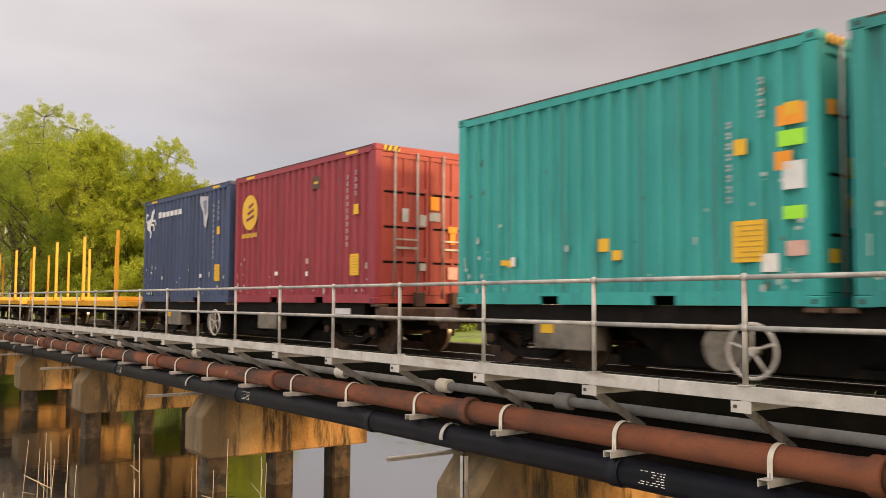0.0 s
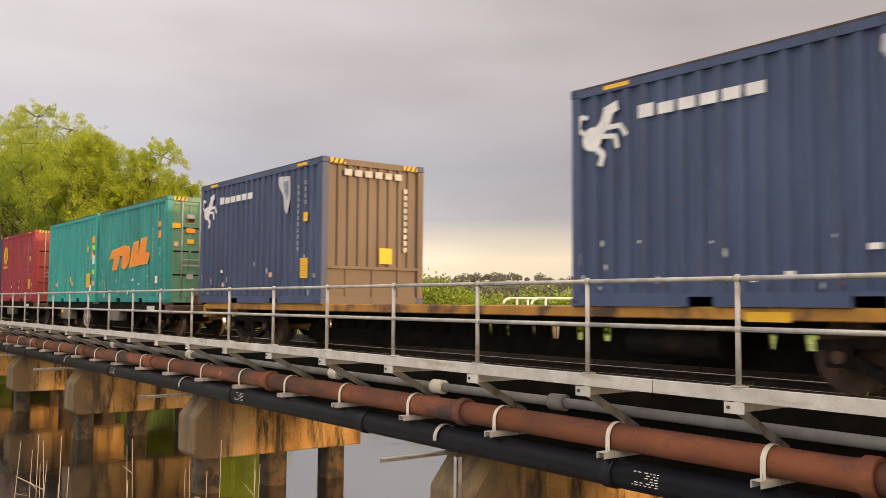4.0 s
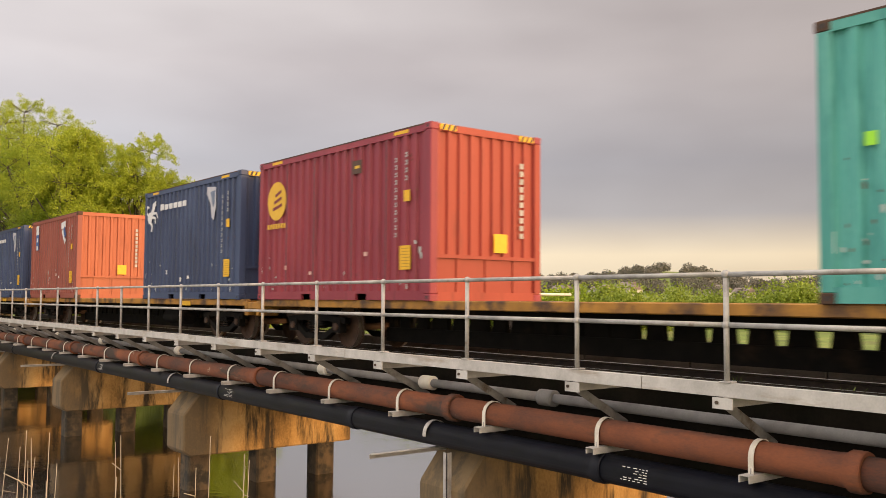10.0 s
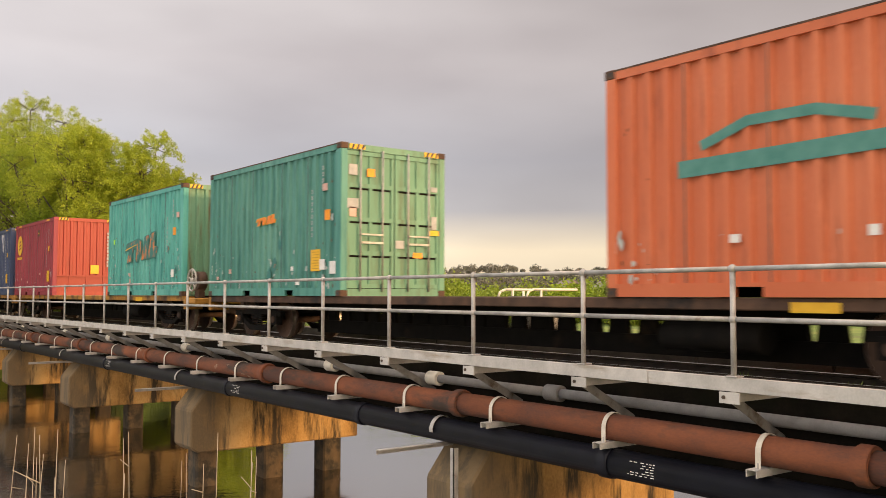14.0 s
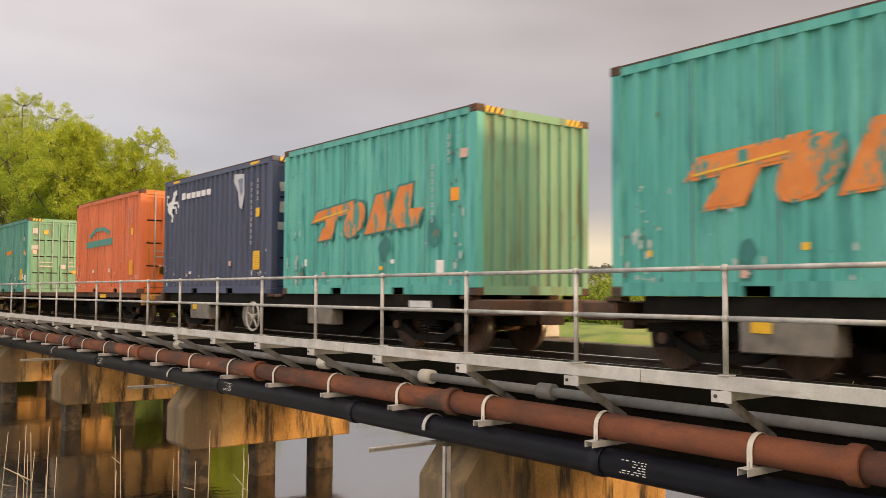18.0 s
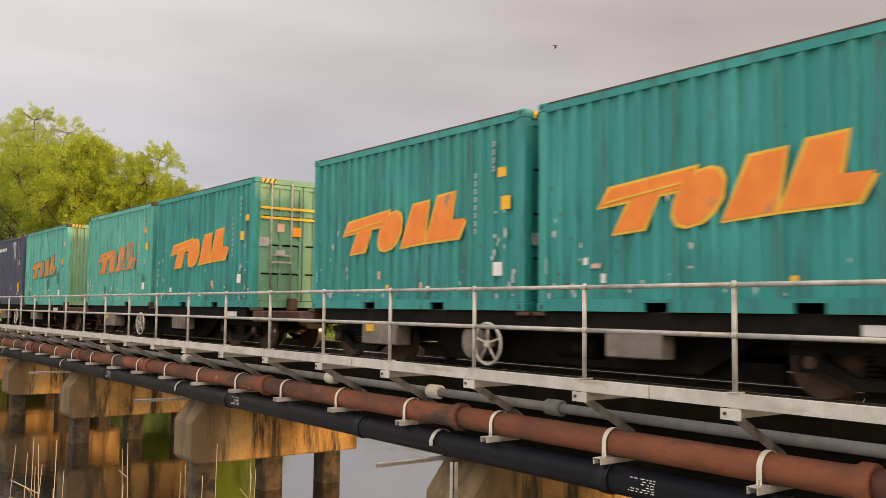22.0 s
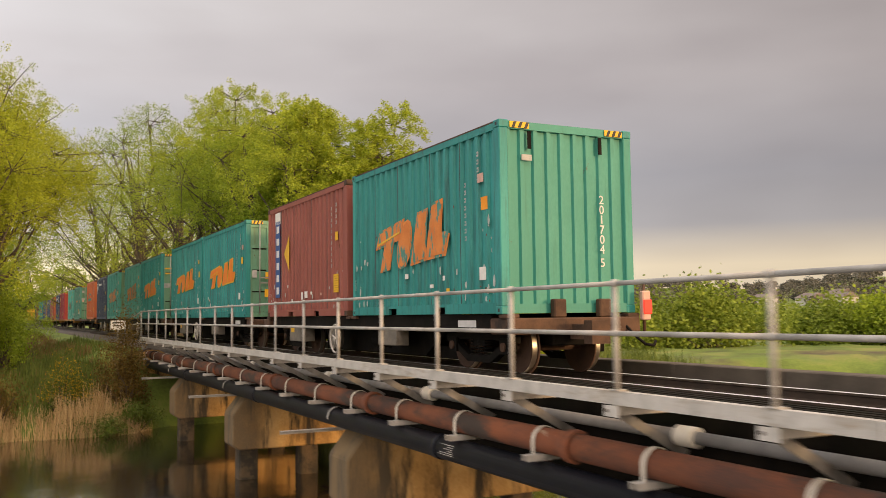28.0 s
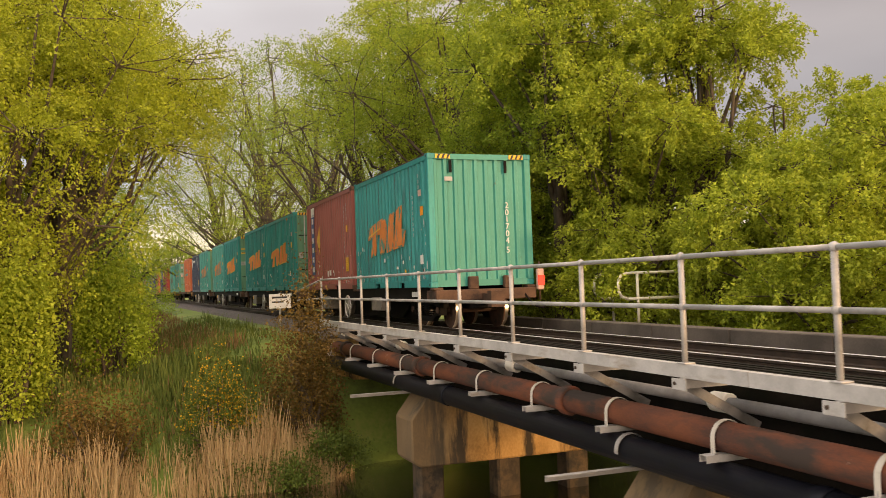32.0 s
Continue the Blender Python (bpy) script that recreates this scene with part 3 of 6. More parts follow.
def build_handrail():
    rail = thing("handrail", "galvanised two-rail pipe hand rail with ball joints", "handrail")
    y1 = POSTS[-1]
    for yp in POSTS:
        def post():
            bm = tube(bmesh.new(), (0, 0, -0.03), (0, 0, 1.05), 0.027, n=10)
            return bm
        p = part("post", ("rail_post", post), GALV, rail, at=(0, yp, 0))
        def ball():
            bm = bmesh.new()
            bmesh.ops.create_uvsphere(bm, u_segments=10, v_segments=7, radius=0.042)
            for f in bm.faces:
                f.smooth = True
            return bm
        for z in (1.05, 0.59):
            part("ball_joint", ("ball", ball), GALV, p, at=(0, 0, z))
        part("base_plate", ("rail_base", lambda: soft_box(-0.05, 0.07, -0.06, 0.06, 0.066, 0.080, 0.004)), GALV, p)
    for a, b in zip(POSTS[:-1], POSTS[1:]):
        for z in (1.05, 0.59):
            part("rail_tube", ("rail_tube", lambda: tube(bmesh.new(), (0, 0.035, 0), (0, PANEL - 0.035, 0), 0.024, n=10)), GALV, rail, at=(0, a, z))
    part("end_bend", tube(tube(bmesh.new(), (0, y1, 1.05), (-0.08, y1 + 2.6, 0.78), 0.024), (0, y1, 0.59), (-0.08, y1 + 2.6, 0.52), 0.024), GALV, rail)
    return rail


build_handrail()


def build_sign():
    sign = thing("line_sign", "small weathered white sign board at the end of the hand rail", "sign", at=(-0.5, 47.6, -0.6))
    part("post", tube(bmesh.new(), (0, 0, 0), (0, 0, 1.35), 0.03), GALV, sign)
    board = part("board", soft_box(-0.30, 0.30, -0.035, -0.032 + 0.02, 0.92, 1.32, 0.004), WHITE, sign)
    part("dark_bar", one((-0.22, 0.20, -0.040, -0.036, 1.20, 1.25), (-0.22, 0.10, -0.040, -0.036, 1.08, 1.12)), BLACKST, board)


build_sign()


def build_edge_beam():
    beam = thing("edge_beam", "pale weathered steel channel carried on diagonal brackets", "steel beam")
    for k in range(0, len(POSTS) - 1, 3):
        ya, yb = POSTS[k] - 0.9 + 0.006, min(POSTS[min(k + 3, len(POSTS) - 1)] - 0.9 - 0.006, 44.6)
        if k + 3 >= len(POSTS):
            yb = 44.7
        bm = prism([(-0.035, -0.06), (0.055, -0.06), (0.055, -0.045), (-0.020, -0.045), (-0.020, 0.050), (0.055, 0.050), (0.055, 0.065), (-0.035, 0.065)], "y", ya, yb)
        part("channel", bm, BEAM, beam)
    for yp in POSTS:
        def arm():
            return one((-0.07, GIRDER_X, -0.012, 0.012, -0.16, -0.062), (-0.07, GIRDER_X, -0.05, 0.012, -0.074, -0.062), (-0.085, -0.07, -0.11, 0.10, -0.165, -0.064))
        def brace():
            bm = bmesh.new()
            a, b = Vector((0.0, 0.03, -0.12)), Vector((0.83, 0.03, -0.58))
            d = (b - a).normalized()
            up = Vector((-d.z, 0, d.x)) * 0.045
            for dy0, dy1, s0, s1 in ((-0.006, 0.006, -1, 1), (0.006, 0.07, 0.72, 1)):
                vs = [bm.verts.new(p + up * s + Vector((0, dy, 0))) for p in (a, b) for s in (s0, s1) for dy in (dy0, dy1)]
                for f in ((0, 1, 3, 2), (4, 6, 7, 5), (0, 4, 5, 1), (2, 3, 7, 6), (0, 2, 6, 4), (1, 5, 7, 3)):
                    bm.faces.new([vs[i] for i in f])
            bmesh.ops.recalc_face_normals(bm, faces=bm.faces[:])
            return bm
        br = part("bracket_arm", ("bracket_arm", arm), BEAM, beam, at=(0, yp, 0))
        part("diagonal_brace", ("brace", brace), BRACE, br)
        part("bolt", ("bolt", lambda: tube(bmesh.new(), (-0.10, 0, -0.11), (-0.085, 0, -0.11), 0.018, n=6)), RAILSTEEL, br, at=(0, 0.05, 0))


build_edge_beam()


def lathe_y(profile, n=20):
    """Turns (y, radius) pairs about the y axis."""
    bm = bmesh.new()
    rings = [[bm.verts.new((math.cos(2 * math.pi * i / n) * r, y, math.sin(2 * math.pi * i / n) * r)) for i in range(n)] for y, r in profile]
    for a, b in zip(rings[:-1], rings[1:]):
        for i in range(n):
            f = bm.faces.new((a[i], b[i], b[(i + 1) % n], a[(i + 1) % n]))
            f.smooth = True
    bm.faces.new(rings[0])
    bm.faces.new(rings[-1][::-1])
    bmesh.ops.recalc_face_normals(bm, faces=bm.faces[:])
    return bm


def build_pipes():
    rx, rz, rr = 0.33, -0.61, 0.142
    red = thing("red_pipe", "rust-red iron water main with bell joints along the bridge", "pipe")
    bells = (-6.6, -1.12, 4.30, 9.90, 15.95, 21.5, 27.0, 32.5, 38.0, 43.4, 45.3)
    for a, b in zip(bells[:-1], bells[1:]):
        part("pipe_length", lathe_y([(a, rr * 1.22), (a + 0.03, rr * 1.27), (a + 0.13, rr * 1.27), (a + 0.17, rr * 1.06), (a + 0.30, rr), (b, rr)], 24), RUSTPIPE, red, at=(rx, 0, rz))
    for yp in POSTS:
        sup = thing("pipe_support", "pale steel channel bracket with a strap over the red pipe", "pipe bracket", "red pipe brackets", at=(0, yp - 0.12, 0))
        def chan():
            return one((0.06, GIRDER_X, -0.055, 0.055, -0.758, -0.752), (0.06, GIRDER_X, -0.055, -0.047, -0.82, -0.758), (0.06, GIRDER_X, 0.047, 0.055, -0.82, -0.758))
        def strap():
            bm = bmesh.new()
            pts = [(rx - rr - 0.012, -0.75)] + [(rx - (rr + 0.012) * math.cos(a), rz + (rr + 0.012) * math.sin(a)) for a in np.linspace(0, math.pi, 13)] + [(rx + rr + 0.012, -0.75)]
            prev = None
            for x, z in pts:
                c = Vector((x - rx, 0, max(z - rz, -0.0001)))
                o = c.normalized() * 0.007 if z >= rz else Vector((math.copysign(0.007, x - rx), 0, 0))
                row = [bm.verts.new(Vector((x, s, z)) + o * k) for s in (-0.028, 0.028) for k in (0, 1)]
                if prev:
                    for i, j in ((0, 1), (1, 3), (3, 2), (2, 0)):
                        bm.faces.new((prev[i], prev[j], row[j], row[i]))
                prev = row
            bmesh.ops.recalc_face_normals(bm, faces=bm.faces[:])
            return bm
        part("channel", ("pipe_channel", chan), BEAM, sup)
        part("strap", ("pipe_strap", strap), STRAP, sup)
        part("threaded_rod", ("pipe_rod", lambda: tube(bmesh.new(), (rx - rr - 0.016, 0, -0.80), (rx - rr - 0.016, 0, -0.70), 0.009, n=6)), GALV, sup)
    black = thing("black_pipe", "large black plastic water main with dark collars below the red one", "pipe")
    for a, b in ((-12.0, 1.68), (1.68, 6.6), (6.6, 11.4), (11.4, 19.0), (19.0, 28.3), (28.3, 36.6), (36.6, 45.3)):
        part("pipe_length", lathe_y([(a, 0.165), (a + 0.04, 0.172), (a + 0.16, 0.172), (a + 0.18, 0.155), (b, 0.155)], 24), BLACKPIPE, black, at=(0.30, 0, -0.985))
    # small white printing on the pipe wall, too small to read
    bm = bmesh.new()
    rnd = random.Random(4)
    for y0 in (1.05, 10.8, 18.5):
        for line in range(6):
            ang = 0.55 - line * 0.17
            y = y0
            end = y0 + (0.34, 0.12, 0.20, 0.10, 0.30, 0.36)[line]
            while y < end:
                w = rnd.uniform(0.015, 0.05)
                c, s = -0.157 * math.cos(ang), 0.157 * math.sin(ang)
                box(bm, 0.30 + c - 0.001, 0.30 + c + 0.004, y, y + w, -0.985 + s - 0.0035, -0.985 + s + 0.0035)
                y += w + rnd.uniform(0.015, 0.05)
    tagged(part("printed_marks", bm, WHITE, black, "fine white maker's print"), kind="stuff")
    for y in (4.75, 13.95, 23.2, 31.2, 39.2):
        hg = thing("pipe_hanger", "grey steel strap and arm holding the black pipe", "pipe bracket", "black pipe hangers", at=(0, y, 0))
        def loop():
            bm = bmesh.new()
            prev = None
            for a in np.linspace(-0.15, 2 * math.pi * 0.62, 20):
                c = Vector((-math.cos(a), 0, math.sin(a)))
                row = [bm.verts.new(Vector((0.30, s, -0.985)) + c * r) for s in (-0.035, 0.035) for r in (0.175, 0.183)]
                if prev:
                    for i, j in ((0, 1), (1, 3), (3, 2), (2, 0)):
                        bm.faces.new((prev[i], prev[j], row[j], row[i]))
                prev = row
            bmesh.ops.recalc_face_normals(bm, faces=bm.faces[:])
            return bm
        part("strap", ("hanger_strap", loop), GALV, hg)
        part("arm", ("hanger_arm", lambda: one((-0.72, 0.6, -0.04, 0.04, -1.172, -1.162), (-0.72, 0.6, 0.032, 0.04, -1.225, -1.172))), GALV, hg)
        if y < 5:
            part("leg", ("hanger_leg", lambda: one((0.11, 0.19, -0.50, -0.49, -2.0, -1.16), (0.11, 0.12, -0.50, -0.43, -2.0, -1.16))), GALV, hg)
    grey = thing("grey_conduit", "thin grey conduit with cream couplings behind the brackets", "conduit")
    joints = (-11.0, 3.09, 5.5, 8.38, 14.8, 20.3, 24.7, 30.2, 35.0, 40.4, 45.0)
    for a, b in zip(joints[:-1], joints[1:]):
        ln = part("conduit_length", tube(bmesh.new(), (0.66, a, -0.375), (0.66, b, -0.375), 0.06, n=14), GREYPIPE, grey)
        part("coupling", lathe_y([(-0.121, 0.058), (-0.120, 0.096), (-0.117, 0.100), (-0.06, 0.100), (0.06, 0.100), (0.117, 0.100), (0.120, 0.096), (0.121, 0.058)], 16), GREYPIPE if b == 3.09 else CREAM, ln, at=(0.66, b - 0.12, -0.375))


build_pipes()


def build_track():
    track = tagged(new("railway_track"), "narrow-gauge railway track with worn rails on timber sleepers", "railway track", kind="structure")
    for sgn in (-1, 1):
        x = TRACK_X + sgn * 0.57
        r = part("rail", prism([(x - 0.06, RAIL_Z - 0.14), (x + 0.06, RAIL_Z - 0.14), (x + 0.06, RAIL_Z - 0.125), (x + 0.01, RAIL_Z - 0.11), (x + 0.01, RAIL_Z - 0.04), (x + 0.034, RAIL_Z - 0.03),
                                (x + 0.034, RAIL_Z - 0.004), (x - 0.034, RAIL_Z - 0.004), (x - 0.034, RAIL_Z - 0.03), (x - 0.01, RAIL_Z - 0.04), (x - 0.01, RAIL_Z - 0.11), (x - 0.06, RAIL_Z - 0.125)], "y", -60, 320), RAILSTEEL, track)
        part("rail_head", prism([(x - 0.03, RAIL_Z - 0.0035), (x + 0.03, RAIL_Z - 0.0035), (x + 0.026, RAIL_Z), (x - 0.026, RAIL_Z)], "y", -60, 320), RAILHEAD, r)
    for k in range(150):
        part("sleeper", ("sleeper", lambda: soft_box(-1.0, 1.0, -0.11, 0.11, -0.40, -0.265, 0.01)), SLEEPER, track, at=(TRACK_X, -14 + k * 0.66, 0))
    bed = prism([(TRACK_X - 3.6, -0.80), (TRACK_X - 2.2, -0.33), (TRACK_X + 1.5, -0.31), (TRACK_X + 2.6, -0.75)], "y", 45.2, 320)
    part("ballast_bed", bed, BALLAST, track, "grey crushed-stone ballast")


build_track()


def build_refuge(x, y, cabinet, inner):
    """A small platform on the far side of the track with a bent white rail, and in one case a signal cabinet."""
    ref = thing("refuge_platform", "small concrete refuge platform beside the track with a bent white rail", "platform", "track refuges", at=(x, y, 0))
    part("slab", soft_box(inner, 0.9, -1.0, 1.0, -0.42, -0.25, 0.02), KERB, ref)
    part("support_beam", soft_box(inner + 0.02, 0.6, -0.12, 0.12, -1.1, -0.42, 0.02), KERB, ref)
    white = surface("white_rail_paint", [(0.66, 0.62, 0.50), (0.76, 0.72, 0.60)], 6, 0.5, 0, 0.05)
    for yy in (-0.85, 0.15, 0.85):
        part("rail_post", tube(bmesh.new(), (-0.5 if yy < 0.5 else 0.5, yy, -0.25), (-0.5 if yy < 0.5 else 0.5, yy, 0.95), 0.03), white, ref)
    for k, yy in enumerate((-0.85, 0.15)):
        bm = bmesh.new()
        pts = [(0.7, yy, 0.95), (-0.75, yy, 0.95), (-0.9, yy, 0.9), (-0.97, yy, 0.78), (-0.97, yy, 0.58), (-0.9, yy, 0.46), (-0.75, yy, 0.40), (0.7, yy, 0.40)]
        for a, b in zip(pts[:-1], pts[1:]):
            tube(bm, a, b, 0.03, n=8)
        part("bent_rail", bm, white, ref)
    if cabinet:
        cab = thing("signal_cabinet", "weathered grey signal cabinet with pale door on the refuge", "cabinet", at=(x + 0.05, y - 0.35, -0.25))
        part("body", soft_box(-0.75, 0.45, -0.35, 0.35, 0, 1.00, 0.02), BOXGREY, cab)
        part("door", soft_box(-0.05, 0.42, -0.375, -0.352, 0.04, 0.94, 0.008), surface("pale_cabinet_door", [(0.36, 0.33, 0.28), (0.46, 0.43, 0.37)], 4, 0.6, 0, 0.06), cab)
        part("lid", soft_box(-0.80, 0.50, -0.40, 0.40, 1.00, 1.04, 0.01), BOXGREY, cab)


build_refuge(8.1, 11.3, True, -3.28)
build_refuge(6.1, 40.0, False, -1.25)

# ---- train ----
CL, CW, CH = 6.058, 2.438, 2.896


def corrugated(length, height, pitch, depth, flip=1):
    """A sheet in (along, out, up) with trapezoid ribs; origin at its lower start, ribs pressed in."""
    bm = bmesh.new()
    n = max(2, round(length / pitch))
    p = length / n
    xs = [(0, 0.0)]
    for k in range(n):
        a = k * p
        xs += [(a + p * 0.28, 0.0), (a + p * 0.38, -depth), (a + p * 0.88, -depth), (a + p * 0.98, 0.0)]
    xs.append((length, 0.0))
    rows = [[bm.verts.new((x, o, z)) for x, o in xs] for z in (0, height)]
    for i in range(len(xs) - 1):
        bm.faces.new((rows[0][i], rows[0][i + 1], rows[1][i + 1], rows[1][i]))
    return bm


def side_sheet(sx):
    """Long side at x = sx * half width; ribs run up."""
    bm = corrugated(CL - 0.30, CH - 0.30, 0.278, 0.046)
    for v in bm.verts:
        a, o, z = v.co
        v.co = (sx * (CW / 2 - 0.012 + o), a + 0.15, z + 0.17)
    return bm


def end_sheet(y, sy, z0, z1, pitch=0.25):
    bm = corrugated(CW - 0.28, z1 - z0, pitch, 0.045)
    for v in bm.verts:
        a, o, z = v.co
        v.co = (a - CW / 2 + 0.14, y + sy * (-0.02 + o), z + z0)
    return bm


def roof_sheet():
    bm = corrugated(CL - 0.3, CW - 0.12, 0.21, 0.02)
    for v in bm.verts:
        a, o, z = v.co
        v.co = (z - CW / 2 + 0.06, a + 0.15, CH - 0.03 + o)
    return bm


def stroke(bm, pts, w, x, thick=0.004):
    """A flat band along points (y, z) on the container's near side, standing just proud of it."""
    for (y0, z0), (y1, z1) in zip(pts[:-1], pts[1:]):
        d = Vector((y1 - y0, z1 - z0))
        n = Vector((-d.y, d.x)).normalized() * w / 2
        e = d.normalized() * w * 0.18
        quad = [(y0 + n.x - e.x, z0 + n.y - e.y), (y1 + n.x + e.x, z1 + n.y + e.y), (y1 - n.x + e.x, z1 - n.y + e.y), (y0 - n.x - e.x, z0 - n.y - e.y)]
        lo, hi = [bm.verts.new((x, *q)) for q in quad], [bm.verts.new((x - thick, *q)) for q in quad]
        for i in range(4):
            bm.faces.new((lo[i], lo[(i + 1) % 4], hi[(i + 1) % 4], hi[i]))
        bm.faces.new(hi)
        bm.faces.new(lo[::-1])


SIDE_X = -CW / 2 + 0.008


def decal(name, bm, mat, parent, label=""):
    bmesh.ops.recalc_face_normals(bm, faces=bm.faces[:])
    return part(name, bm, mat, parent, label)


def plate(parent, y, z, w, h, mat, name="sticker", lines=0, label=""):
    """A rectangular sticker on the near side; y is metres from the rear end."""
    ob = decal(name, box(bmesh.new(), SIDE_X - 0.004, SIDE_X, y - w / 2, y + w / 2, z - h / 2, z + h / 2), mat, parent, label)
    if lines:
        bm = bmesh.new()
        for k in range(lines):
            zz = z + h * (0.38 - 0.76 * k / max(1, lines - 1))
            box(bm, SIDE_X - 0.0065, SIDE_X - 0.0042, y - w * 0.40, y + w * (0.40 - 0.15 * (k % 2)), zz - h * 0.016, zz + h * 0.016)
        tagged(decal("printed_line", bm, INK, ob), kind="stuff")
    return ob


def number_column(parent, y, z_top, count, size, mat=None, gap=1.22, name="number_column"):
    """Serial characters set one under another, as plain bars."""
    bm = bmesh.new()
    for k in range(count):
        z = z_top - k * size * gap
        box(bm, SIDE_X - 0.004, SIDE_X, y - size * 0.30, y + size * 0.30, z - size * 0.40, z - size * 0.14)
        box(bm, SIDE_X - 0.004, SIDE_X, y - size * 0.30, y + size * 0.26, z + size * 0.12, z + size * 0.40)
        box(bm, SIDE_X - 0.004, SIDE_X, y - size * 0.30, y - size * 0.1, z - size * 0.14, z + size * 0.12)
    return tagged(decal(name, bm, mat or FADEDWHITE, parent), kind="stuff")


def flat(bm, pts, x, thick=0.004):
    """A flat plate of any outline, points (y, z), on the near side."""
    lo, hi = [bm.verts.new((x, *q)) for q in pts], [bm.verts.new((x - thick, *q)) for q in pts]
    n = len(pts)
    for i in range(n):
        bm.faces.new((lo[i], lo[(i + 1) % n], hi[(i + 1) % n], hi[i]))
    bm.faces.new(hi)
    bm.faces.new(lo[::-1])


def swoosh_logo(parent, yc, zc, w, h, mat=None, edge_mat=None):
    """The carrier's mark as plain leaning blocks: a split pennant, an oval and broad slanted bars, with a thin gold edge."""
    def P(u, v, dx=0.0):
        return (yc + (0.5 - u) * w, zc + (v - 0.5) * h)
    oval = [(0.425 + 0.088 * math.cos(k * math.pi / 6) + 0.040 * math.sin(k * math.pi / 6), 0.40 + 0.40 * math.sin(k * math.pi / 6)) for k in range(12)]
    shapes = ([(0.0, 0.42), (0.055, 0.68), (0.42, 0.84), (0.385, 0.56)], [(0.07, -0.02), (0.155, 0.50), (0.275, 0.56), (0.20, 0.02)], oval,
              [(0.52, 0.04), (0.62, 0.88), (0.735, 0.92), (0.70, 0.10)], [(0.715, 0.10), (0.81, 0.98), (0.925, 1.02), (0.90, 0.50), (1.0, 0.50), (0.95, 0.14)])
    for k, pts in enumerate(shapes):
        cu, cv = sum(p[0] for p in pts) / len(pts), sum(p[1] for p in pts) / len(pts)
        bm = bmesh.new()
        flat(bm, [P(cu + (u - cu) * 1.0 + 0.012 * (1 if u > cu else -1), v + 0.045 * (1 if v > cv else -1)) for u, v in pts], SIDE_X - 0.0004 * k, 0.003)
        edge = decal("mark_edge", bm, edge_mat or mat or LOGO_GOLD, parent)
        bm = bmesh.new()
        flat(bm, [P(*p) for p in pts], SIDE_X - 0.0052 - 0.0004 * k, 0.003)
        decal("mark_block", bm, mat or LOGO_ORANGE, edge, "worn orange slanted block" if not k else "")
    bm = bmesh.new()
    stroke(bm, [P(0.03, 0.47), P(0.36, 0.64)], 0.035 * h, SIDE_X - 0.010)
    decal("pennant_line", bm, LOGO_GOLD, parent)


def lion_logo(parent, yf=CL - 0.50, z=CH - 0.66, k=1.3):
    """White rampant shape, a row of letter blocks, and the leaning badge near the rear."""
    bm = bmesh.new()
    def P(u, v):
        return (yf - u * 0.62 * k, z + v * 0.62 * k)
    flat(bm, [P(-0.16 + 0.21 * math.cos(j * math.pi / 6), -0.06 + 0.20 * math.sin(j * math.pi / 6)) for j in range(12)], SIDE_X)
    for j, (pts, w) in enumerate((([P(-0.05, 0.0), P(0.12, 0.16), P(0.20, 0.34)], 0.13), ([P(0.14, 0.34), P(0.36, 0.40)], 0.10), ([P(0.10, 0.08), P(0.44, 0.08), P(0.56, -0.08)], 0.05),
                                  ([P(0.04, -0.04), P(0.34, -0.08), P(0.38, -0.26)], 0.05), ([P(-0.12, -0.18), P(0.08, -0.34), P(0.02, -0.50)], 0.07), ([P(-0.30, 0.02), P(-0.46, 0.14), P(-0.40, 0.34), P(-0.26, 0.30)], 0.045))):
        stroke(bm, pts, w * k, SIDE_X - 0.0004 * (j + 1))
    decal("animal_mark", bm, LOGO_WHITE, parent, "white rampant animal mark")
    for i in range(6):
        y0, zz = yf - (0.50 + i * 0.235) * k, z + 0.13 * k
        decal("letter_bar", box(bmesh.new(), SIDE_X - 0.004, SIDE_X, y0 - 0.185 * k, y0, zz - 0.052 * k, zz + (0.055 if i else 0.075) * k), LOGO_WHITE, parent)
    bm = bmesh.new()
    yb, zb = 1.55, CH - 0.62
    flat(bm, [(yb + 0.32, zb + 0.24), (yb + 0.30, zb + 0.40), (yb - 0.20, zb + 0.36), (yb - 0.22, zb - 0.10), (yb - 0.10, zb - 0.42), (yb + 0.02, zb - 0.34), (yb + 0.10, zb - 0.02)], SIDE_X)
    decal("leaning_badge", bm, surface("pale_badge", [(0.42, 0.42, 0.46), (0.55, 0.54, 0.56)], 5, 0.6, 0, 0), parent, "pale leaning badge")
    bm = bmesh.new()
    flat(bm, [(yb + 0.10, zb + 0.26), (yb - 0.14, zb + 0.28), (yb - 0.15, zb - 0.02), (yb - 0.06, zb - 0.12)], SIDE_X - 0.005)
    decal("badge_shade", bm, surface("grey_blue_badge", [(0.12, 0.16, 0.24), (0.22, 0.26, 0.34)], 5, 0.6, 0, 0), parent)


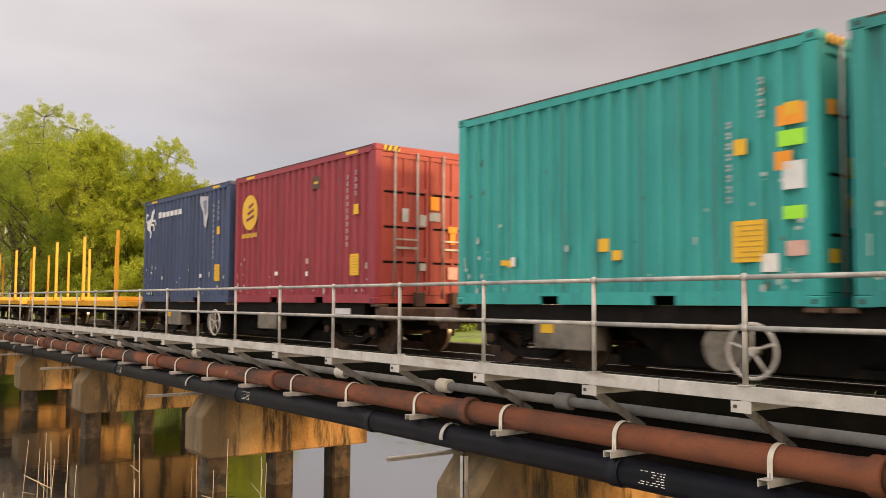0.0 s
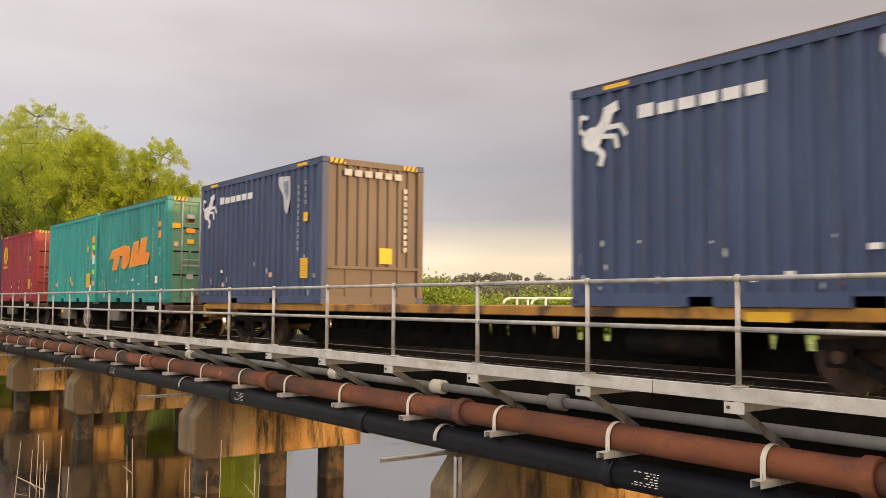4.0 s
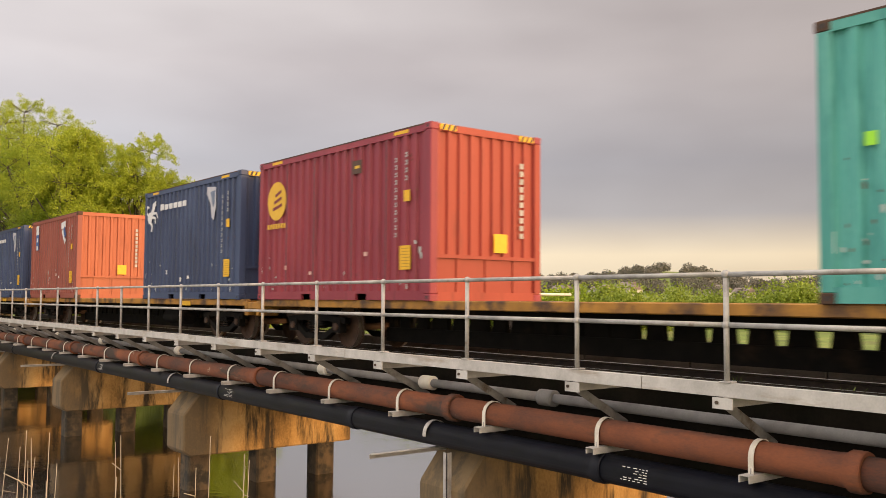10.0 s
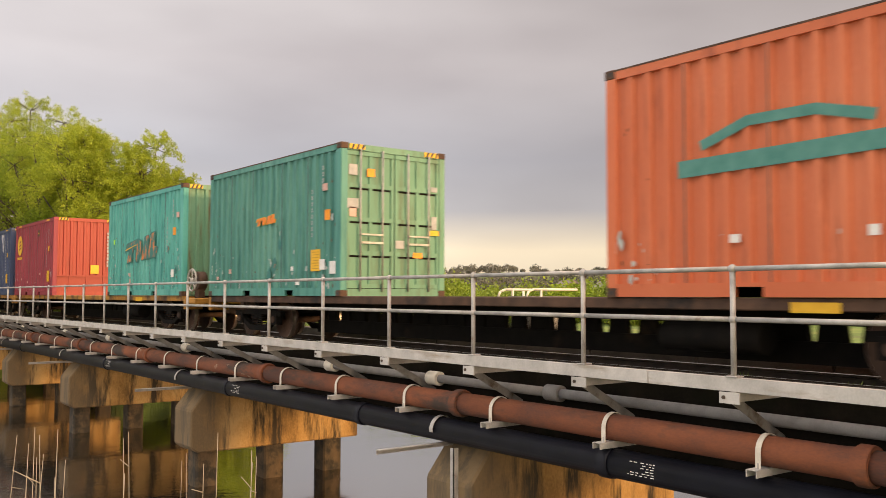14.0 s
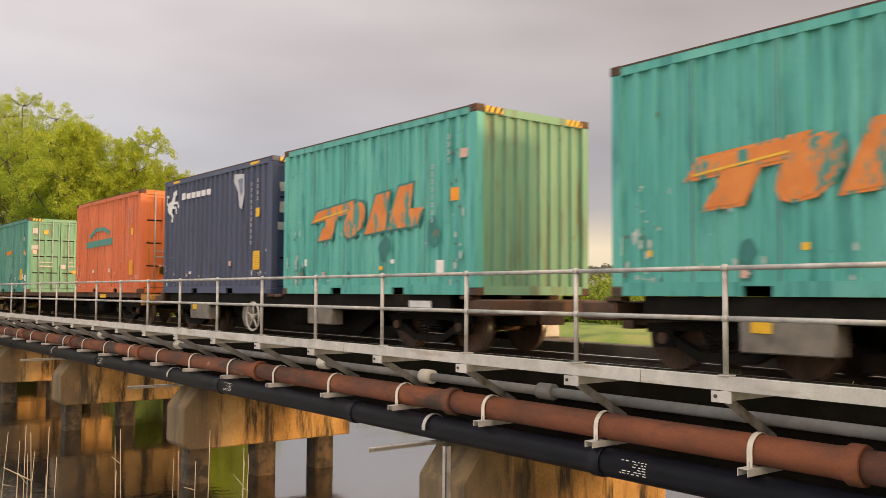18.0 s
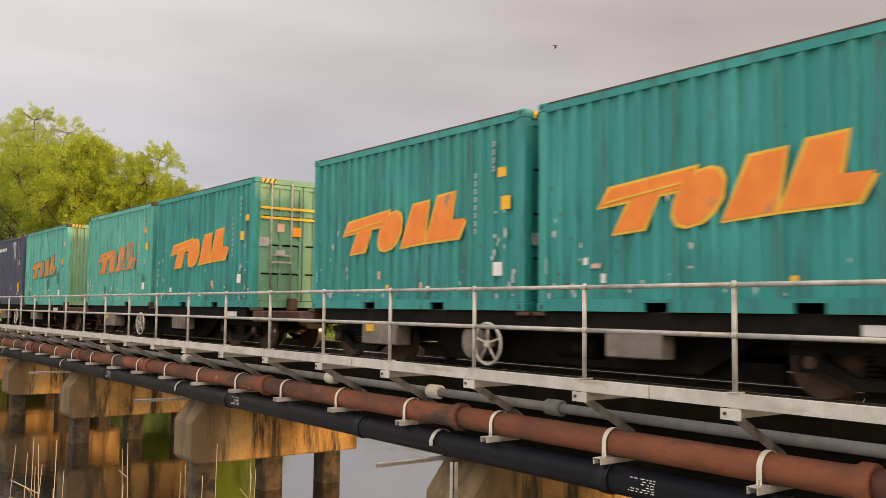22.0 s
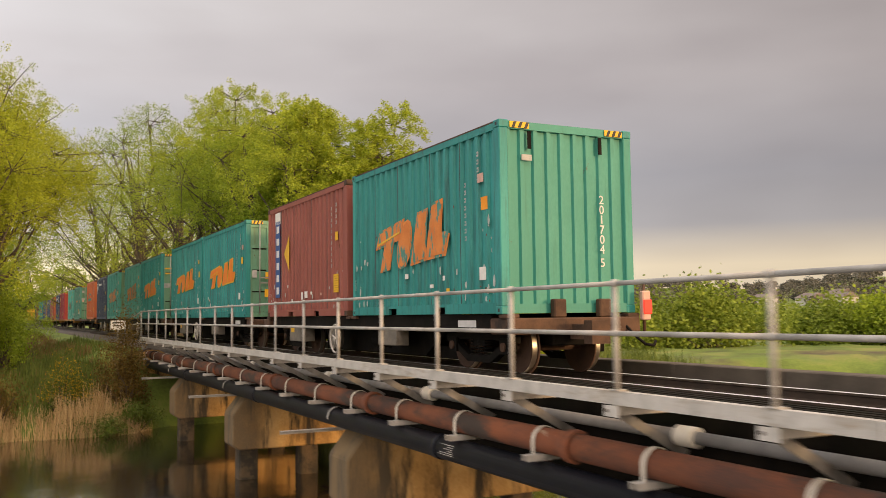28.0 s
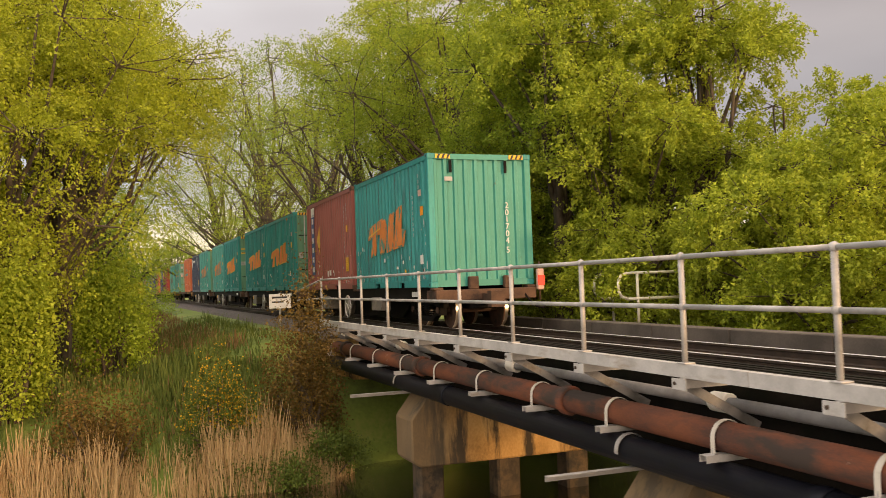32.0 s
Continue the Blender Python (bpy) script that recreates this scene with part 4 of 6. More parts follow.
def roundel(parent, y, z, r=0.40):
    bm = bmesh.new()
    tube(bm, (SIDE_X, y, z), (SIDE_X - 0.004, y, z), r, n=32)
    ob = decal("gold_roundel", bm, LOGO_GOLD, parent, "round gold shipping mark")
    bm = bmesh.new()
    for k in (-1, 0, 1):
        stroke(bm, [(y + 0.10 - 0.05 * k, z + 0.14 * k - 0.03), (y - 0.20 + 0.02 * k, z + 0.14 * k + 0.05)], 0.06, SIDE_X - 0.005)
    decal("inner_bars", bm, surface("maroon_ink", [(0.16, 0.02, 0.035), (0.2, 0.03, 0.04)], 5, 0.6, 0, 0), ob)
    bm = bmesh.new()
    for i in range(7):
        box(bm, SIDE_X - 0.004, SIDE_X, y + 0.40 - i * 0.118 - 0.075, y + 0.40 - i * 0.118, z - r - 0.17, z - r - 0.07)
    tagged(decal("name_block", bm, LOGO_GOLD, parent), kind="stuff")


def door_end(parent, mat, y, sy, decals=True, seed=0):
    """Double doors with locking bars, cams, handles and hinges on one end."""
    bars = surface("door_bar_steel", [(0.26, 0.27, 0.25), (0.42, 0.42, 0.40)], 6, 0.5, 0.4, 0.05)
    rnd = random.Random(seed)
    for s in (-1, 1):
        leaf = part("door_leaf", (("door", s, y), lambda: door_panel(s, y, sy)), mat, parent)
        for bx in (0.30, 0.80):
            x = s * bx
            bar = part("locking_bar", (("bar", bx * s, y), lambda: tube(bmesh.new(), (x, y + sy * 0.055, 0.10), (x, y + sy * 0.055, CH - 0.10), 0.019, n=8)), bars, leaf)
        lo, hi = (0.015, CW / 2 - 0.135) if s > 0 else (-CW / 2 + 0.135, -0.015)
        # Black strips just below the ribs stand for the shadow the ribs cast.
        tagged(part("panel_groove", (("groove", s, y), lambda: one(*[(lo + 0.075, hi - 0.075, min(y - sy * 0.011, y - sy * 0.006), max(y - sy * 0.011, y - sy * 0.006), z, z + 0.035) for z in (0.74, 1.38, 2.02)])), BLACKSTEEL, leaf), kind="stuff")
        hz = 1.0
        part("door_handle", (("dh", s, y), lambda: one((min(s * 0.30, s * 0.78), max(s * 0.30, s * 0.78), min(y + sy * 0.07, y + sy * 0.09), max(y + sy * 0.07, y + sy * 0.09), hz, hz + 0.04),
                                                        (min(s * 0.30, s * 0.78), max(s * 0.30, s * 0.78), min(y + sy * 0.07, y + sy * 0.09), max(y + sy * 0.07, y + sy * 0.09), hz + 0.16, hz + 0.19))), bars, leaf)
        part("hinge", (("hg", s, y), lambda: one(*[(min(s * 1.08, s * 1.16), max(s * 1.08, s * 1.16), min(y, y + sy * 0.03), max(y, y + sy * 0.03), z, z + 0.12) for z in (0.3, 0.95, 1.6, 2.3)])), mat, leaf)
    if decals:
        for k in range(9):
            x, z = rnd.choice((-0.95, -0.55, -0.15, 0.12, 0.55, 0.95)), rnd.uniform(0.5, 2.4)
            w, h = rnd.uniform(0.12, 0.26), rnd.uniform(0.10, 0.26)
            m = rnd.choice((YELLOWST, ORANGEST, PINKST, FADEDWHITE, FADEDWHITE))
            part("sticker", one((x - w / 2, x + w / 2, min(y + sy * 0.022, y + sy * 0.027), max(y + sy * 0.022, y + sy * 0.027), z - h / 2, z + h / 2)), m, parent)


def door_panel(s, y, sy):
    bm = bmesh.new()
    lo, hi = (0.012, CW / 2 - 0.13) if s > 0 else (-CW / 2 + 0.13, -0.012)
    f = lambda a, b: (min(y + sy * a, y + sy * b), max(y + sy * a, y + sy * b))
    box(bm, lo, hi, *f(-0.05, -0.012), 0.16, CH - 0.14)
    for z0, z1 in ((0.16, 0.24), (0.78, 0.86), (1.42, 1.50), (2.06, 2.14), (CH - 0.22, CH - 0.14)):
        box(bm, lo, hi, *f(-0.011, 0.018), z0, z1)
    for x0 in (lo, hi - 0.07, (lo + hi) / 2 - 0.035):
        box(bm, x0, x0 + 0.07, *f(-0.011, 0.016), 0.245, CH - 0.225)
    return bm


def sheet_joints():
    """The welded joints between the wall sheets, as narrow upright seams."""
    n = round((CL - 0.30) / 0.278)
    p = (CL - 0.30) / n
    return one(*[(-CW / 2 + 0.0085, -CW / 2 + 0.0115, 0.15 + (k + 0.10) * p, 0.15 + (k + 0.16) * p, 0.175, CH - 0.135) for k in (4, 8, 13, 17)])


def container(label, mat, endmat, rear="plain", front="plain", castmat=None, seed=1):
    """A high-cube 20-foot box: origin on the track's middle line, at the floor of its rear end; y runs forward."""
    c = thing("shipping_container", label, "shipping container", "containers on the train")
    part("side_wall", (("side", -1), lambda: side_sheet(-1)), mat, c)
    part("side_wall", (("side", 1), lambda: side_sheet(1)), mat, c)
    part("roof", (("roof",), roof_sheet), mat, c)
    # The lower black block is added to give the fork pockets their dark shade.
    part("floor", (("cfloor",), lambda: one((-CW / 2 + 0.06, CW / 2 - 0.06, 0.1, CL - 0.1, 0.12, 0.16), (-0.5, 0.5, 0.3, CL - 0.3, 0.012, 0.119))), BLACKSTEEL, c)
    tagged(part("sheet_joint", (("joints",), sheet_joints), SEAM, c), kind="stuff")
    for sx in (-1, 1):
        def top_rail():
            return one((min(sx * (CW / 2 - 0.07), sx * (CW / 2 - 0.004)), max(sx * (CW / 2 - 0.07), sx * (CW / 2 - 0.004)), 0.16, CL - 0.16, CH - 0.135, CH - 0.03))
        part("top_rail", (("trail", sx), top_rail), mat, c)
        part("roof_edge", (("redge", sx), lambda: one((min(sx * (CW / 2 - 0.055), sx * (CW / 2 - 0.001)), max(sx * (CW / 2 - 0.055), sx * (CW / 2 - 0.001)), 0.175, CL - 0.175, CH - 0.0295, CH - 0.008))), RUSTFRAME, c, "dark rusty roof edge")
        def low_rail():
            a, b = min(sx * (CW / 2 - 0.06), sx * (CW / 2 - 0.006)), max(sx * (CW / 2 - 0.06), sx * (CW / 2 - 0.006))
            segs = ((0.16, 1.86), (2.22, 3.84), (4.20, CL - 0.16))
            return one(*[(a, b, y0, y1, 0.012, 0.172) for y0, y1 in segs], *[(a, b, y0, y1, 0.125, 0.172) for y0, y1 in ((1.86, 2.22), (3.84, 4.20))])
        part("bottom_rail", (("brail", sx), low_rail), mat, c)
        for y, em in ((0.0, endmat), (CL - 0.16, mat)):
            def post():
                x0, x1 = min(sx * (CW / 2 - 0.15), sx * CW / 2), max(sx * (CW / 2 - 0.15), sx * CW / 2)
                bm = box(bmesh.new(), x0, x1, y, y + 0.16, 0.115, CH - 0.115)
                bmesh.ops.bevel(bm, geom=bm.edges[:], offset=0.012, segments=1, affect="EDGES")
                return bm
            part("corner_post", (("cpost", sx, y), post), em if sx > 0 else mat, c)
            for z in (0.0, CH - 0.118):
                def casting():
                    x0, x1 = min(sx * (CW / 2 - 0.162), sx * (CW / 2 + 0.004)), max(sx * (CW / 2 - 0.162), sx * (CW / 2 + 0.004))
                    bm = box(bmesh.new(), x0, x1, y - 0.004, y + 0.174, z, z + 0.118)
                    bmesh.ops.bevel(bm, geom=bm.edges[:], offset=0.010, segments=1, affect="EDGES")
                    return bm
                cs = part("corner_casting", (("cast", sx, y, z), casting), castmat or mat, c)
                part("slot", (("slot", sx, y, z), lambda: one((min(sx * (CW / 2 + 0.0035), sx * (CW / 2 + 0.0055)), max(sx * (CW / 2 + 0.0035), sx * (CW / 2 + 0.0055)), y + 0.06, y + 0.11, z + 0.035, z + 0.085))), BLACKST, cs)
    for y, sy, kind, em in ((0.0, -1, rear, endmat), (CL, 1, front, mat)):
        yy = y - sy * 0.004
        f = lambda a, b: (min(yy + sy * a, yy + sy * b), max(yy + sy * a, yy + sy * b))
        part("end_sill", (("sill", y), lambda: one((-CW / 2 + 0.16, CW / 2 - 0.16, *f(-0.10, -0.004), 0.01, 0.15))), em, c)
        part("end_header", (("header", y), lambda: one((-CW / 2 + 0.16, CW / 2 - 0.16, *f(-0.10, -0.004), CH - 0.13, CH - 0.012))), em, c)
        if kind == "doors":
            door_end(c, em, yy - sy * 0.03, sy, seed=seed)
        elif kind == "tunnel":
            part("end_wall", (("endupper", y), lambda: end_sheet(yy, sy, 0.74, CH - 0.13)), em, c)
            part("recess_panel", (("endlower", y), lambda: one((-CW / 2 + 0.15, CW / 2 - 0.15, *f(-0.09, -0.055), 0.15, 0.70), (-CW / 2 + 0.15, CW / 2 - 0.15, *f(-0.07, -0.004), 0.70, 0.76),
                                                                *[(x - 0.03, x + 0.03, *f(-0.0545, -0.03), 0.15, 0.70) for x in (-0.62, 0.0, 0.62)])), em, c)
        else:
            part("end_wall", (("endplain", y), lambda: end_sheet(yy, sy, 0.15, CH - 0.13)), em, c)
    return c


def hazard_tape(c, sides=True):
    """Yellow and black height stripes at the upper corners."""
    for x0 in (-CW / 2 + 0.18, CW / 2 - 0.52):
        a = part("height_stripe", (("haz", x0), lambda: one((x0, x0 + 0.34, -0.012, -0.006, CH - 0.115, CH - 0.02))), YELLOWST, c)
        def bars():
            bm = bmesh.new()
            for k in range(3):
                xx = x0 + 0.03 + k * 0.11
                vs = [bm.verts.new((xx + dx, -0.014, z)) for dx, z in ((0, CH - 0.113), (0.05, CH - 0.113), (0.09, CH - 0.022), (0.04, CH - 0.022))]
                bm.faces.new(vs)
            return bm
        part("black_bar", (("hazb", x0), bars), BLACKST, a)
    for y0 in (0.62, CL - 1.0) if sides else ():
        part("height_stripe", (("hazs", y0), lambda: one((SIDE_X - 0.007, SIDE_X - 0.003, y0, y0 + 0.42, CH - 0.10, CH - 0.045))), YELLOWST, c)


NAVY = paint("navy_container_paint", (0.033, 0.053, 0.120), (0.052, 0.080, 0.165), (0.022, 0.031, 0.064))
NAVYEND = paint("grey_brown_end_paint", (0.045, 0.051, 0.083), (0.075, 0.078, 0.105), (0.090, 0.060, 0.045))
MAROON = paint("maroon_container_paint", (0.234, 0.026, 0.045), (0.315, 0.045, 0.062), (0.146, 0.019, 0.032))
# Rear-end copy of MAROON, lighter and warmer: low sun put into the colour.
MAROONEND = paint("maroon_sunlit_end_paint", (0.300, 0.040, 0.024), (0.360, 0.058, 0.034), (0.200, 0.028, 0.018))
RED = paint("red_container_paint", (0.255, 0.024, 0.042), (0.320, 0.040, 0.056), (0.175, 0.019, 0.030))
# RED again for the sunward doors, with the sun's warmth painted in.
REDDOOR = paint("red_sunlit_door_paint", (0.300, 0.040, 0.030), (0.370, 0.062, 0.044), (0.190, 0.030, 0.024))
BROWNRED = paint("faded_brick_container_paint", (0.262, 0.066, 0.048), (0.316, 0.094, 0.066), (0.188, 0.056, 0.040))
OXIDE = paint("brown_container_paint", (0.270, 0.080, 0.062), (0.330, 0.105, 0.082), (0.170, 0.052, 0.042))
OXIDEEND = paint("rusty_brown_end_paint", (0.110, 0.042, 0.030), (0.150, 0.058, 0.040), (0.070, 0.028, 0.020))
# Rear end of the brick-red box: BROWNRED turned orange by painted-in sunlight.
BRICKSUNEND = paint("brick_sunlit_end_paint", (0.350, 0.088, 0.038), (0.425, 0.122, 0.056), (0.22, 0.050, 0.020))
TEAL = paint("teal_container_paint", (0.016, 0.222, 0.211), (0.036, 0.299, 0.279), (0.018, 0.120, 0.120), (0.50, 0.70))
TEALB = paint("bright_teal_container_paint", (0.021, 0.291, 0.274), (0.039, 0.370, 0.342), (0.025, 0.199, 0.188), (0.52, 0.74))
TEALOLD = paint("weathered_teal_container_paint", (0.072, 0.345, 0.300), (0.135, 0.435, 0.372), (0.026, 0.205, 0.188), (0.50, 0.68))
GREENOLD = paint("faded_green_container_paint", (0.069, 0.259, 0.216), (0.129, 0.336, 0.267), (0.034, 0.172, 0.147), (0.48, 0.66))
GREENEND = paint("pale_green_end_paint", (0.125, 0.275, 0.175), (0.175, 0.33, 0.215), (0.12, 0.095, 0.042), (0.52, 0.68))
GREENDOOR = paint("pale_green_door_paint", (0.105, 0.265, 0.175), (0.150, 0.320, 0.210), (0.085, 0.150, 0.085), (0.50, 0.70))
# TEAL for the end that faces the sun, its warm light put into the colour.
TEALEND = paint("teal_sunlit_end_paint", (0.036, 0.248, 0.202), (0.062, 0.305, 0.250), (0.03, 0.19, 0.15), (0.58, 0.76))


def scuffs(c, mat, n, seed, low=0.22, high=1.0, big=0.045):
    """Small ragged chips and scrapes in the paint of the near side, most of them low down and by the corners."""
    rnd = random.Random(seed)
    bm = bmesh.new()
    for k in range(n):
        y0 = rnd.choice((rnd.uniform(0.2, 0.7), rnd.uniform(0.3, CL - 0.3), rnd.uniform(CL - 0.8, CL - 0.2)))
        z0 = low + (high - low) * rnd.random() ** 1.6
        r0, tall = rnd.uniform(0.010, big), rnd.uniform(0.6, 2.6)
        flat(bm, [(y0 + r0 * rnd.uniform(0.5, 1.1) * math.cos(j * math.pi / 4), z0 + tall * r0 * rnd.uniform(0.5, 1.1) * math.sin(j * math.pi / 4)) for j in range(8)], SIDE_X - 0.0002 * (k % 9), 0.002)
    tagged(decal("scuff_mark", bm, mat, c), kind="stuff")


SCUFF_PALE = surface("pale_paint_chip", [(0.34, 0.40, 0.38), (0.52, 0.54, 0.50)], 9, 0.7, 0, 0.05)
SCUFF_RUST = surface("rust_paint_chip", [(0.075, 0.036, 0.022), (0.17, 0.075, 0.038)], 9, 0.85, 0, 0.1)


def common_marks(c, big=YELLOWST, seed=0):
    """Serial columns, size code, small yellow triangle plate and data panel near the rear, stickers near the front."""
    number_column(c, 0.68, CH - 0.46, 4, 0.100, gap=1.30)
    number_column(c, 0.98, CH - 0.52, 11, 0.092, gap=1.38)
    plate(c, 0.66, CH - 1.15, 0.17, 0.19, YELLOWST, "warning_plate")
    plate(c, 0.70, 0.72, 0.31, 0.40, big, "data_panel", 7, "yellow data panel with small print")
    plate(c, CL - 0.10, 0.62, 0.11, 0.15, WHITE)
    rnd = random.Random(seed)
    scuffs(c, SCUFF_PALE, 16, seed + 500)
    scuffs(c, SCUFF_RUST, 12, seed + 700, 0.2, 2.5, 0.022)
    for k in range(3):
        plate(c, rnd.uniform(1.6, CL - 0.5), rnd.uniform(0.28, 0.85), rnd.uniform(0.06, 0.14), rnd.uniform(0.05, 0.12), rnd.choice((WHITE, PINKST, WHITE)))


def end_marks(c, column=True):
    """Markings on a plain rear end."""
    bm = bmesh.new()
    for k in range(10):
        z = CH - 0.55 - k * 0.135
        box(bm, 0.71, 0.79, -0.012, -0.006, z - 0.05, z + 0.045)
    if column:
        tagged(part("number_column", bm, FADEDWHITE, c), kind="stuff")
    part("data_panel", one((0.12, 0.42, -0.012, -0.006, 0.82, 1.14)), YELLOWST, c, "yellow data panel")


def make_containers():
    made = {}
    def navy(s, rear="tunnel", seed=0, endmat=None, side=NAVY):
        c = container("dark navy ribbed high-cube shipping container with white lettering", side, endmat or NAVYEND, rear)
        lion_logo(c)
        common_marks(c, seed=seed)
        hazard_tape(c)
        if rear == "tunnel":
            for i in range(6):
                x0 = -0.72 + i * 0.24
                part("letter_bar", one((x0, x0 + 0.17, -0.012, -0.006, CH - 0.34, CH - 0.21)), FADEDWHITE, c)
            end_marks(c)
        made[s] = c
    def toll(s, mat, endmat, rear="plain", w=3.6, h=0.80, seed=0, label="teal ribbed shipping container with a worn orange slanted mark", zc=1.42, yc=CL / 2 + 0.1, stickers=True, logo=None):
        c = container(label, mat, endmat, rear, castmat=RUSTFRAME if mat in (TEALOLD, GREENOLD) else None, seed=seed)
        if w:
            swoosh_logo(c, yc, zc, w, h, logo, LOGO_SCAR if s in (80.0, 45.1) else None)
        number_column(c, 0.68, CH - 0.42, 4, 0.095, gap=1.30)
        number_column(c, 1.10, CH - 0.85, 8, 0.092, gap=1.32)
        plate(c, CL - 0.10, 0.62, 0.12, 0.22, WHITE)
        rnd = random.Random(seed)
        if stickers:
            plate(c, rnd.uniform(0.5, 0.9), rnd.uniform(0.45, 0.7), 0.2, 0.2, WHITE)
            plate(c, rnd.uniform(0.3, 0.6), rnd.uniform(1.5, 1.9), 0.2, 0.2, rnd.choice((ORANGEST, YELLOWST)))
            plate(c, rnd.uniform(0.3, 0.6), rnd.uniform(2.0, 2.2), 0.18, 0.14, rnd.choice((ORANGEST, YELLOWST, PINKST)))
            for k in range(4):
                plate(c, rnd.uniform(1.6, CL - 0.4), rnd.uniform(0.25, 0.7), rnd.uniform(0.06, 0.16), rnd.uniform(0.06, 0.14), rnd.choice((WHITE, PINKST, YELLOWST, WHITE)))
        hazard_tape(c, sides=False)
        scuffs(c, SCUFF_PALE, 34, seed + 500, 0.2, 1.5)
        scuffs(c, SCUFF_RUST, 30 if mat in (TEALOLD, GREENOLD) else 14, seed + 700, 0.2, 2.5, 0.022)
        if mat in (TEALOLD, GREENOLD):
            for k in range(4):
                y0, z0, r0 = rnd.choice((rnd.uniform(0.3, 1.3), rnd.uniform(1.0, CL - 0.5))), rnd.uniform(0.3, 1.5), rnd.uniform(0.05, 0.20)
                pts = [(y0 + r0 * rnd.uniform(0.6, 1.1) * math.cos(j * math.pi / 5), z0 + r0 * rnd.uniform(0.9, 1.7) * math.sin(j * math.pi / 5)) for j in range(10)]
                bm = bmesh.new()
                flat(bm, pts, SIDE_X + 0.002 - 0.0003 * k)
                decal("repaint_patch", bm, LOGO_SCAR, c)
        made[s] = c
        return c
    def gold(s, mat, endmat, rear, seed):
        c = container("maroon ribbed shipping container with a round gold mark", mat, endmat, rear, seed=seed)
        roundel(c, CL - 0.78, CH - 0.86)
        common_marks(c, seed=seed)
        plate(c, 2.2, CH - 0.50, 0.30, 0.24, surface("dark_brown_plate", [(0.07, 0.035, 0.02), (0.1, 0.05, 0.03)], 6, 0.6, 0, 0), "oval_plate")
        plate(c, 2.2, CH - 0.50, 0.16, 0.05, LOGO_GOLD, "plate_bar").location.x = -0.003
        hazard_tape(c)
        if rear == "tunnel":
            end_marks(c)
        made[s] = c
    # the last box, with its serial read from the rear end
    c = toll(0.0, TEAL, TEALEND, "plain", seed=21, zc=1.38, yc=CL / 2 + 0.2, w=3.1, h=1.0, logo=LOGO_PEELED)
    for k, ch in enumerate("2017045"):
        cu = bpy.data.curves.new("digit", "FONT")
        cu.body, cu.size, cu.align_x, cu.extrude = ch, 0.19, "CENTER", 0.002
        tmp = bpy.data.objects.new("digit", cu)
        me = bpy.data.meshes.new_from_object(tmp)
        bpy.data.objects.remove(tmp)
        me.materials.clear()
        me.materials.append(LOGO_WHITE)
        ob = new("serial_digit", me)
        ob.parent = c
        ob.matrix_basis = pose(0.60, -0.018, CH - 1.20 - k * 0.155 - (0.05 if k == 6 else 0), 90, 0, 0)
    part("handle_plate", one((-0.84, -0.66, -0.014, -0.006, CH - 0.60, CH - 0.51)), FADEDWHITE, c)
    for x in (-0.70, 0.60):
        part("lifting_slot", soft_box(x - 0.035, x + 0.035, -0.020, -0.004, CH - 0.42, CH - 0.15, 0.006), BLACKSTEEL, c)
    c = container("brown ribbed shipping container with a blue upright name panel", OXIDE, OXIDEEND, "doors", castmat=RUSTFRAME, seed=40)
    plate(c, CL - 0.90, 1.50, 0.42, 2.0, LOGO_BLUE, "name_panel", label="blue upright name panel")
    plate(c, CL - 0.90, CH - 0.32, 0.46, 0.30, WHITE, "badge_panel")
    for k in range(6):
        z = 2.28 - k * 0.32
        decal("letter_bar", box(bmesh.new(), SIDE_X - 0.0075, SIDE_X - 0.0045, CL - 1.02, CL - 0.79, z - 0.09, z + 0.09), LOGO_WHITE, c)
    bm = bmesh.new()
    flat(bm, [(CL - 1.48, 1.60), (CL - 1.90, 2.06), (CL - 1.90, 1.14)], SIDE_X)
    decal("gold_half_mark", bm, LOGO_GOLD, c)
    common_marks(c, seed=20)
    for y, z, w, h in ((2.8, 0.52, 0.22, 0.16), (3.1, 0.50, 0.14, 0.18), (3.9, 0.40, 0.10, 0.08), (2.4, 0.55, 0.12, 0.07)):
        plate(c, y, z, w, h, WHITE, "peeled_patch")
    made[6.4] = c
    toll(14.9, TEAL, GREENDOOR, "doors", seed=19)
    toll(21.25, TEAL, TEAL, "doors", seed=18)
    c = toll(30.0, TEAL, GREENDOOR, "doors", seed=17)
    for z in (1.98, 2.20):
        part("door_stripe", one((-1.05, 1.05, -0.012, -0.009, z, z + 0.055)), YELLOWST, c, "faded yellow stripe across the doors")
    toll(36.4, TEALOLD, GREENEND, "plain", seed=16, logo=LOGO_PEELED, label="weathered pale teal shipping container with a peeling orange mark")
    toll(45.1, TEALOLD, GREENEND, "plain", seed=15, logo=LOGO_PEELED, label="weathered teal shipping container with a peeling orange mark")
    navy(51.7, "doors", 14, NAVY, paint("dusty_navy_container_paint", (0.048, 0.062, 0.118), (0.074, 0.090, 0.150), (0.050, 0.040, 0.058)))
    c = container("faded orange ribbed shipping container with a teal mark", paint("bright_orange_container_paint", (0.540, 0.130, 0.046), (0.620, 0.180, 0.075), (0.300, 0.070, 0.028)), paint("orange_door_paint", (0.52, 0.135, 0.034), (0.60, 0.180, 0.050), (0.26, 0.075, 0.025)), "doors", castmat=RUSTFRAME, seed=13)
    bm = bmesh.new()
    stroke(bm, [(4.6, 1.75), (4.0, 1.95), (3.2, 1.95), (2.6, 1.80)], 0.12, SIDE_X)
    stroke(bm, [(4.9, 1.50), (2.4, 1.55)], 0.20, SIDE_X - 0.001)
    decal("carrier_mark", bm, LOGO_TEAL, c)
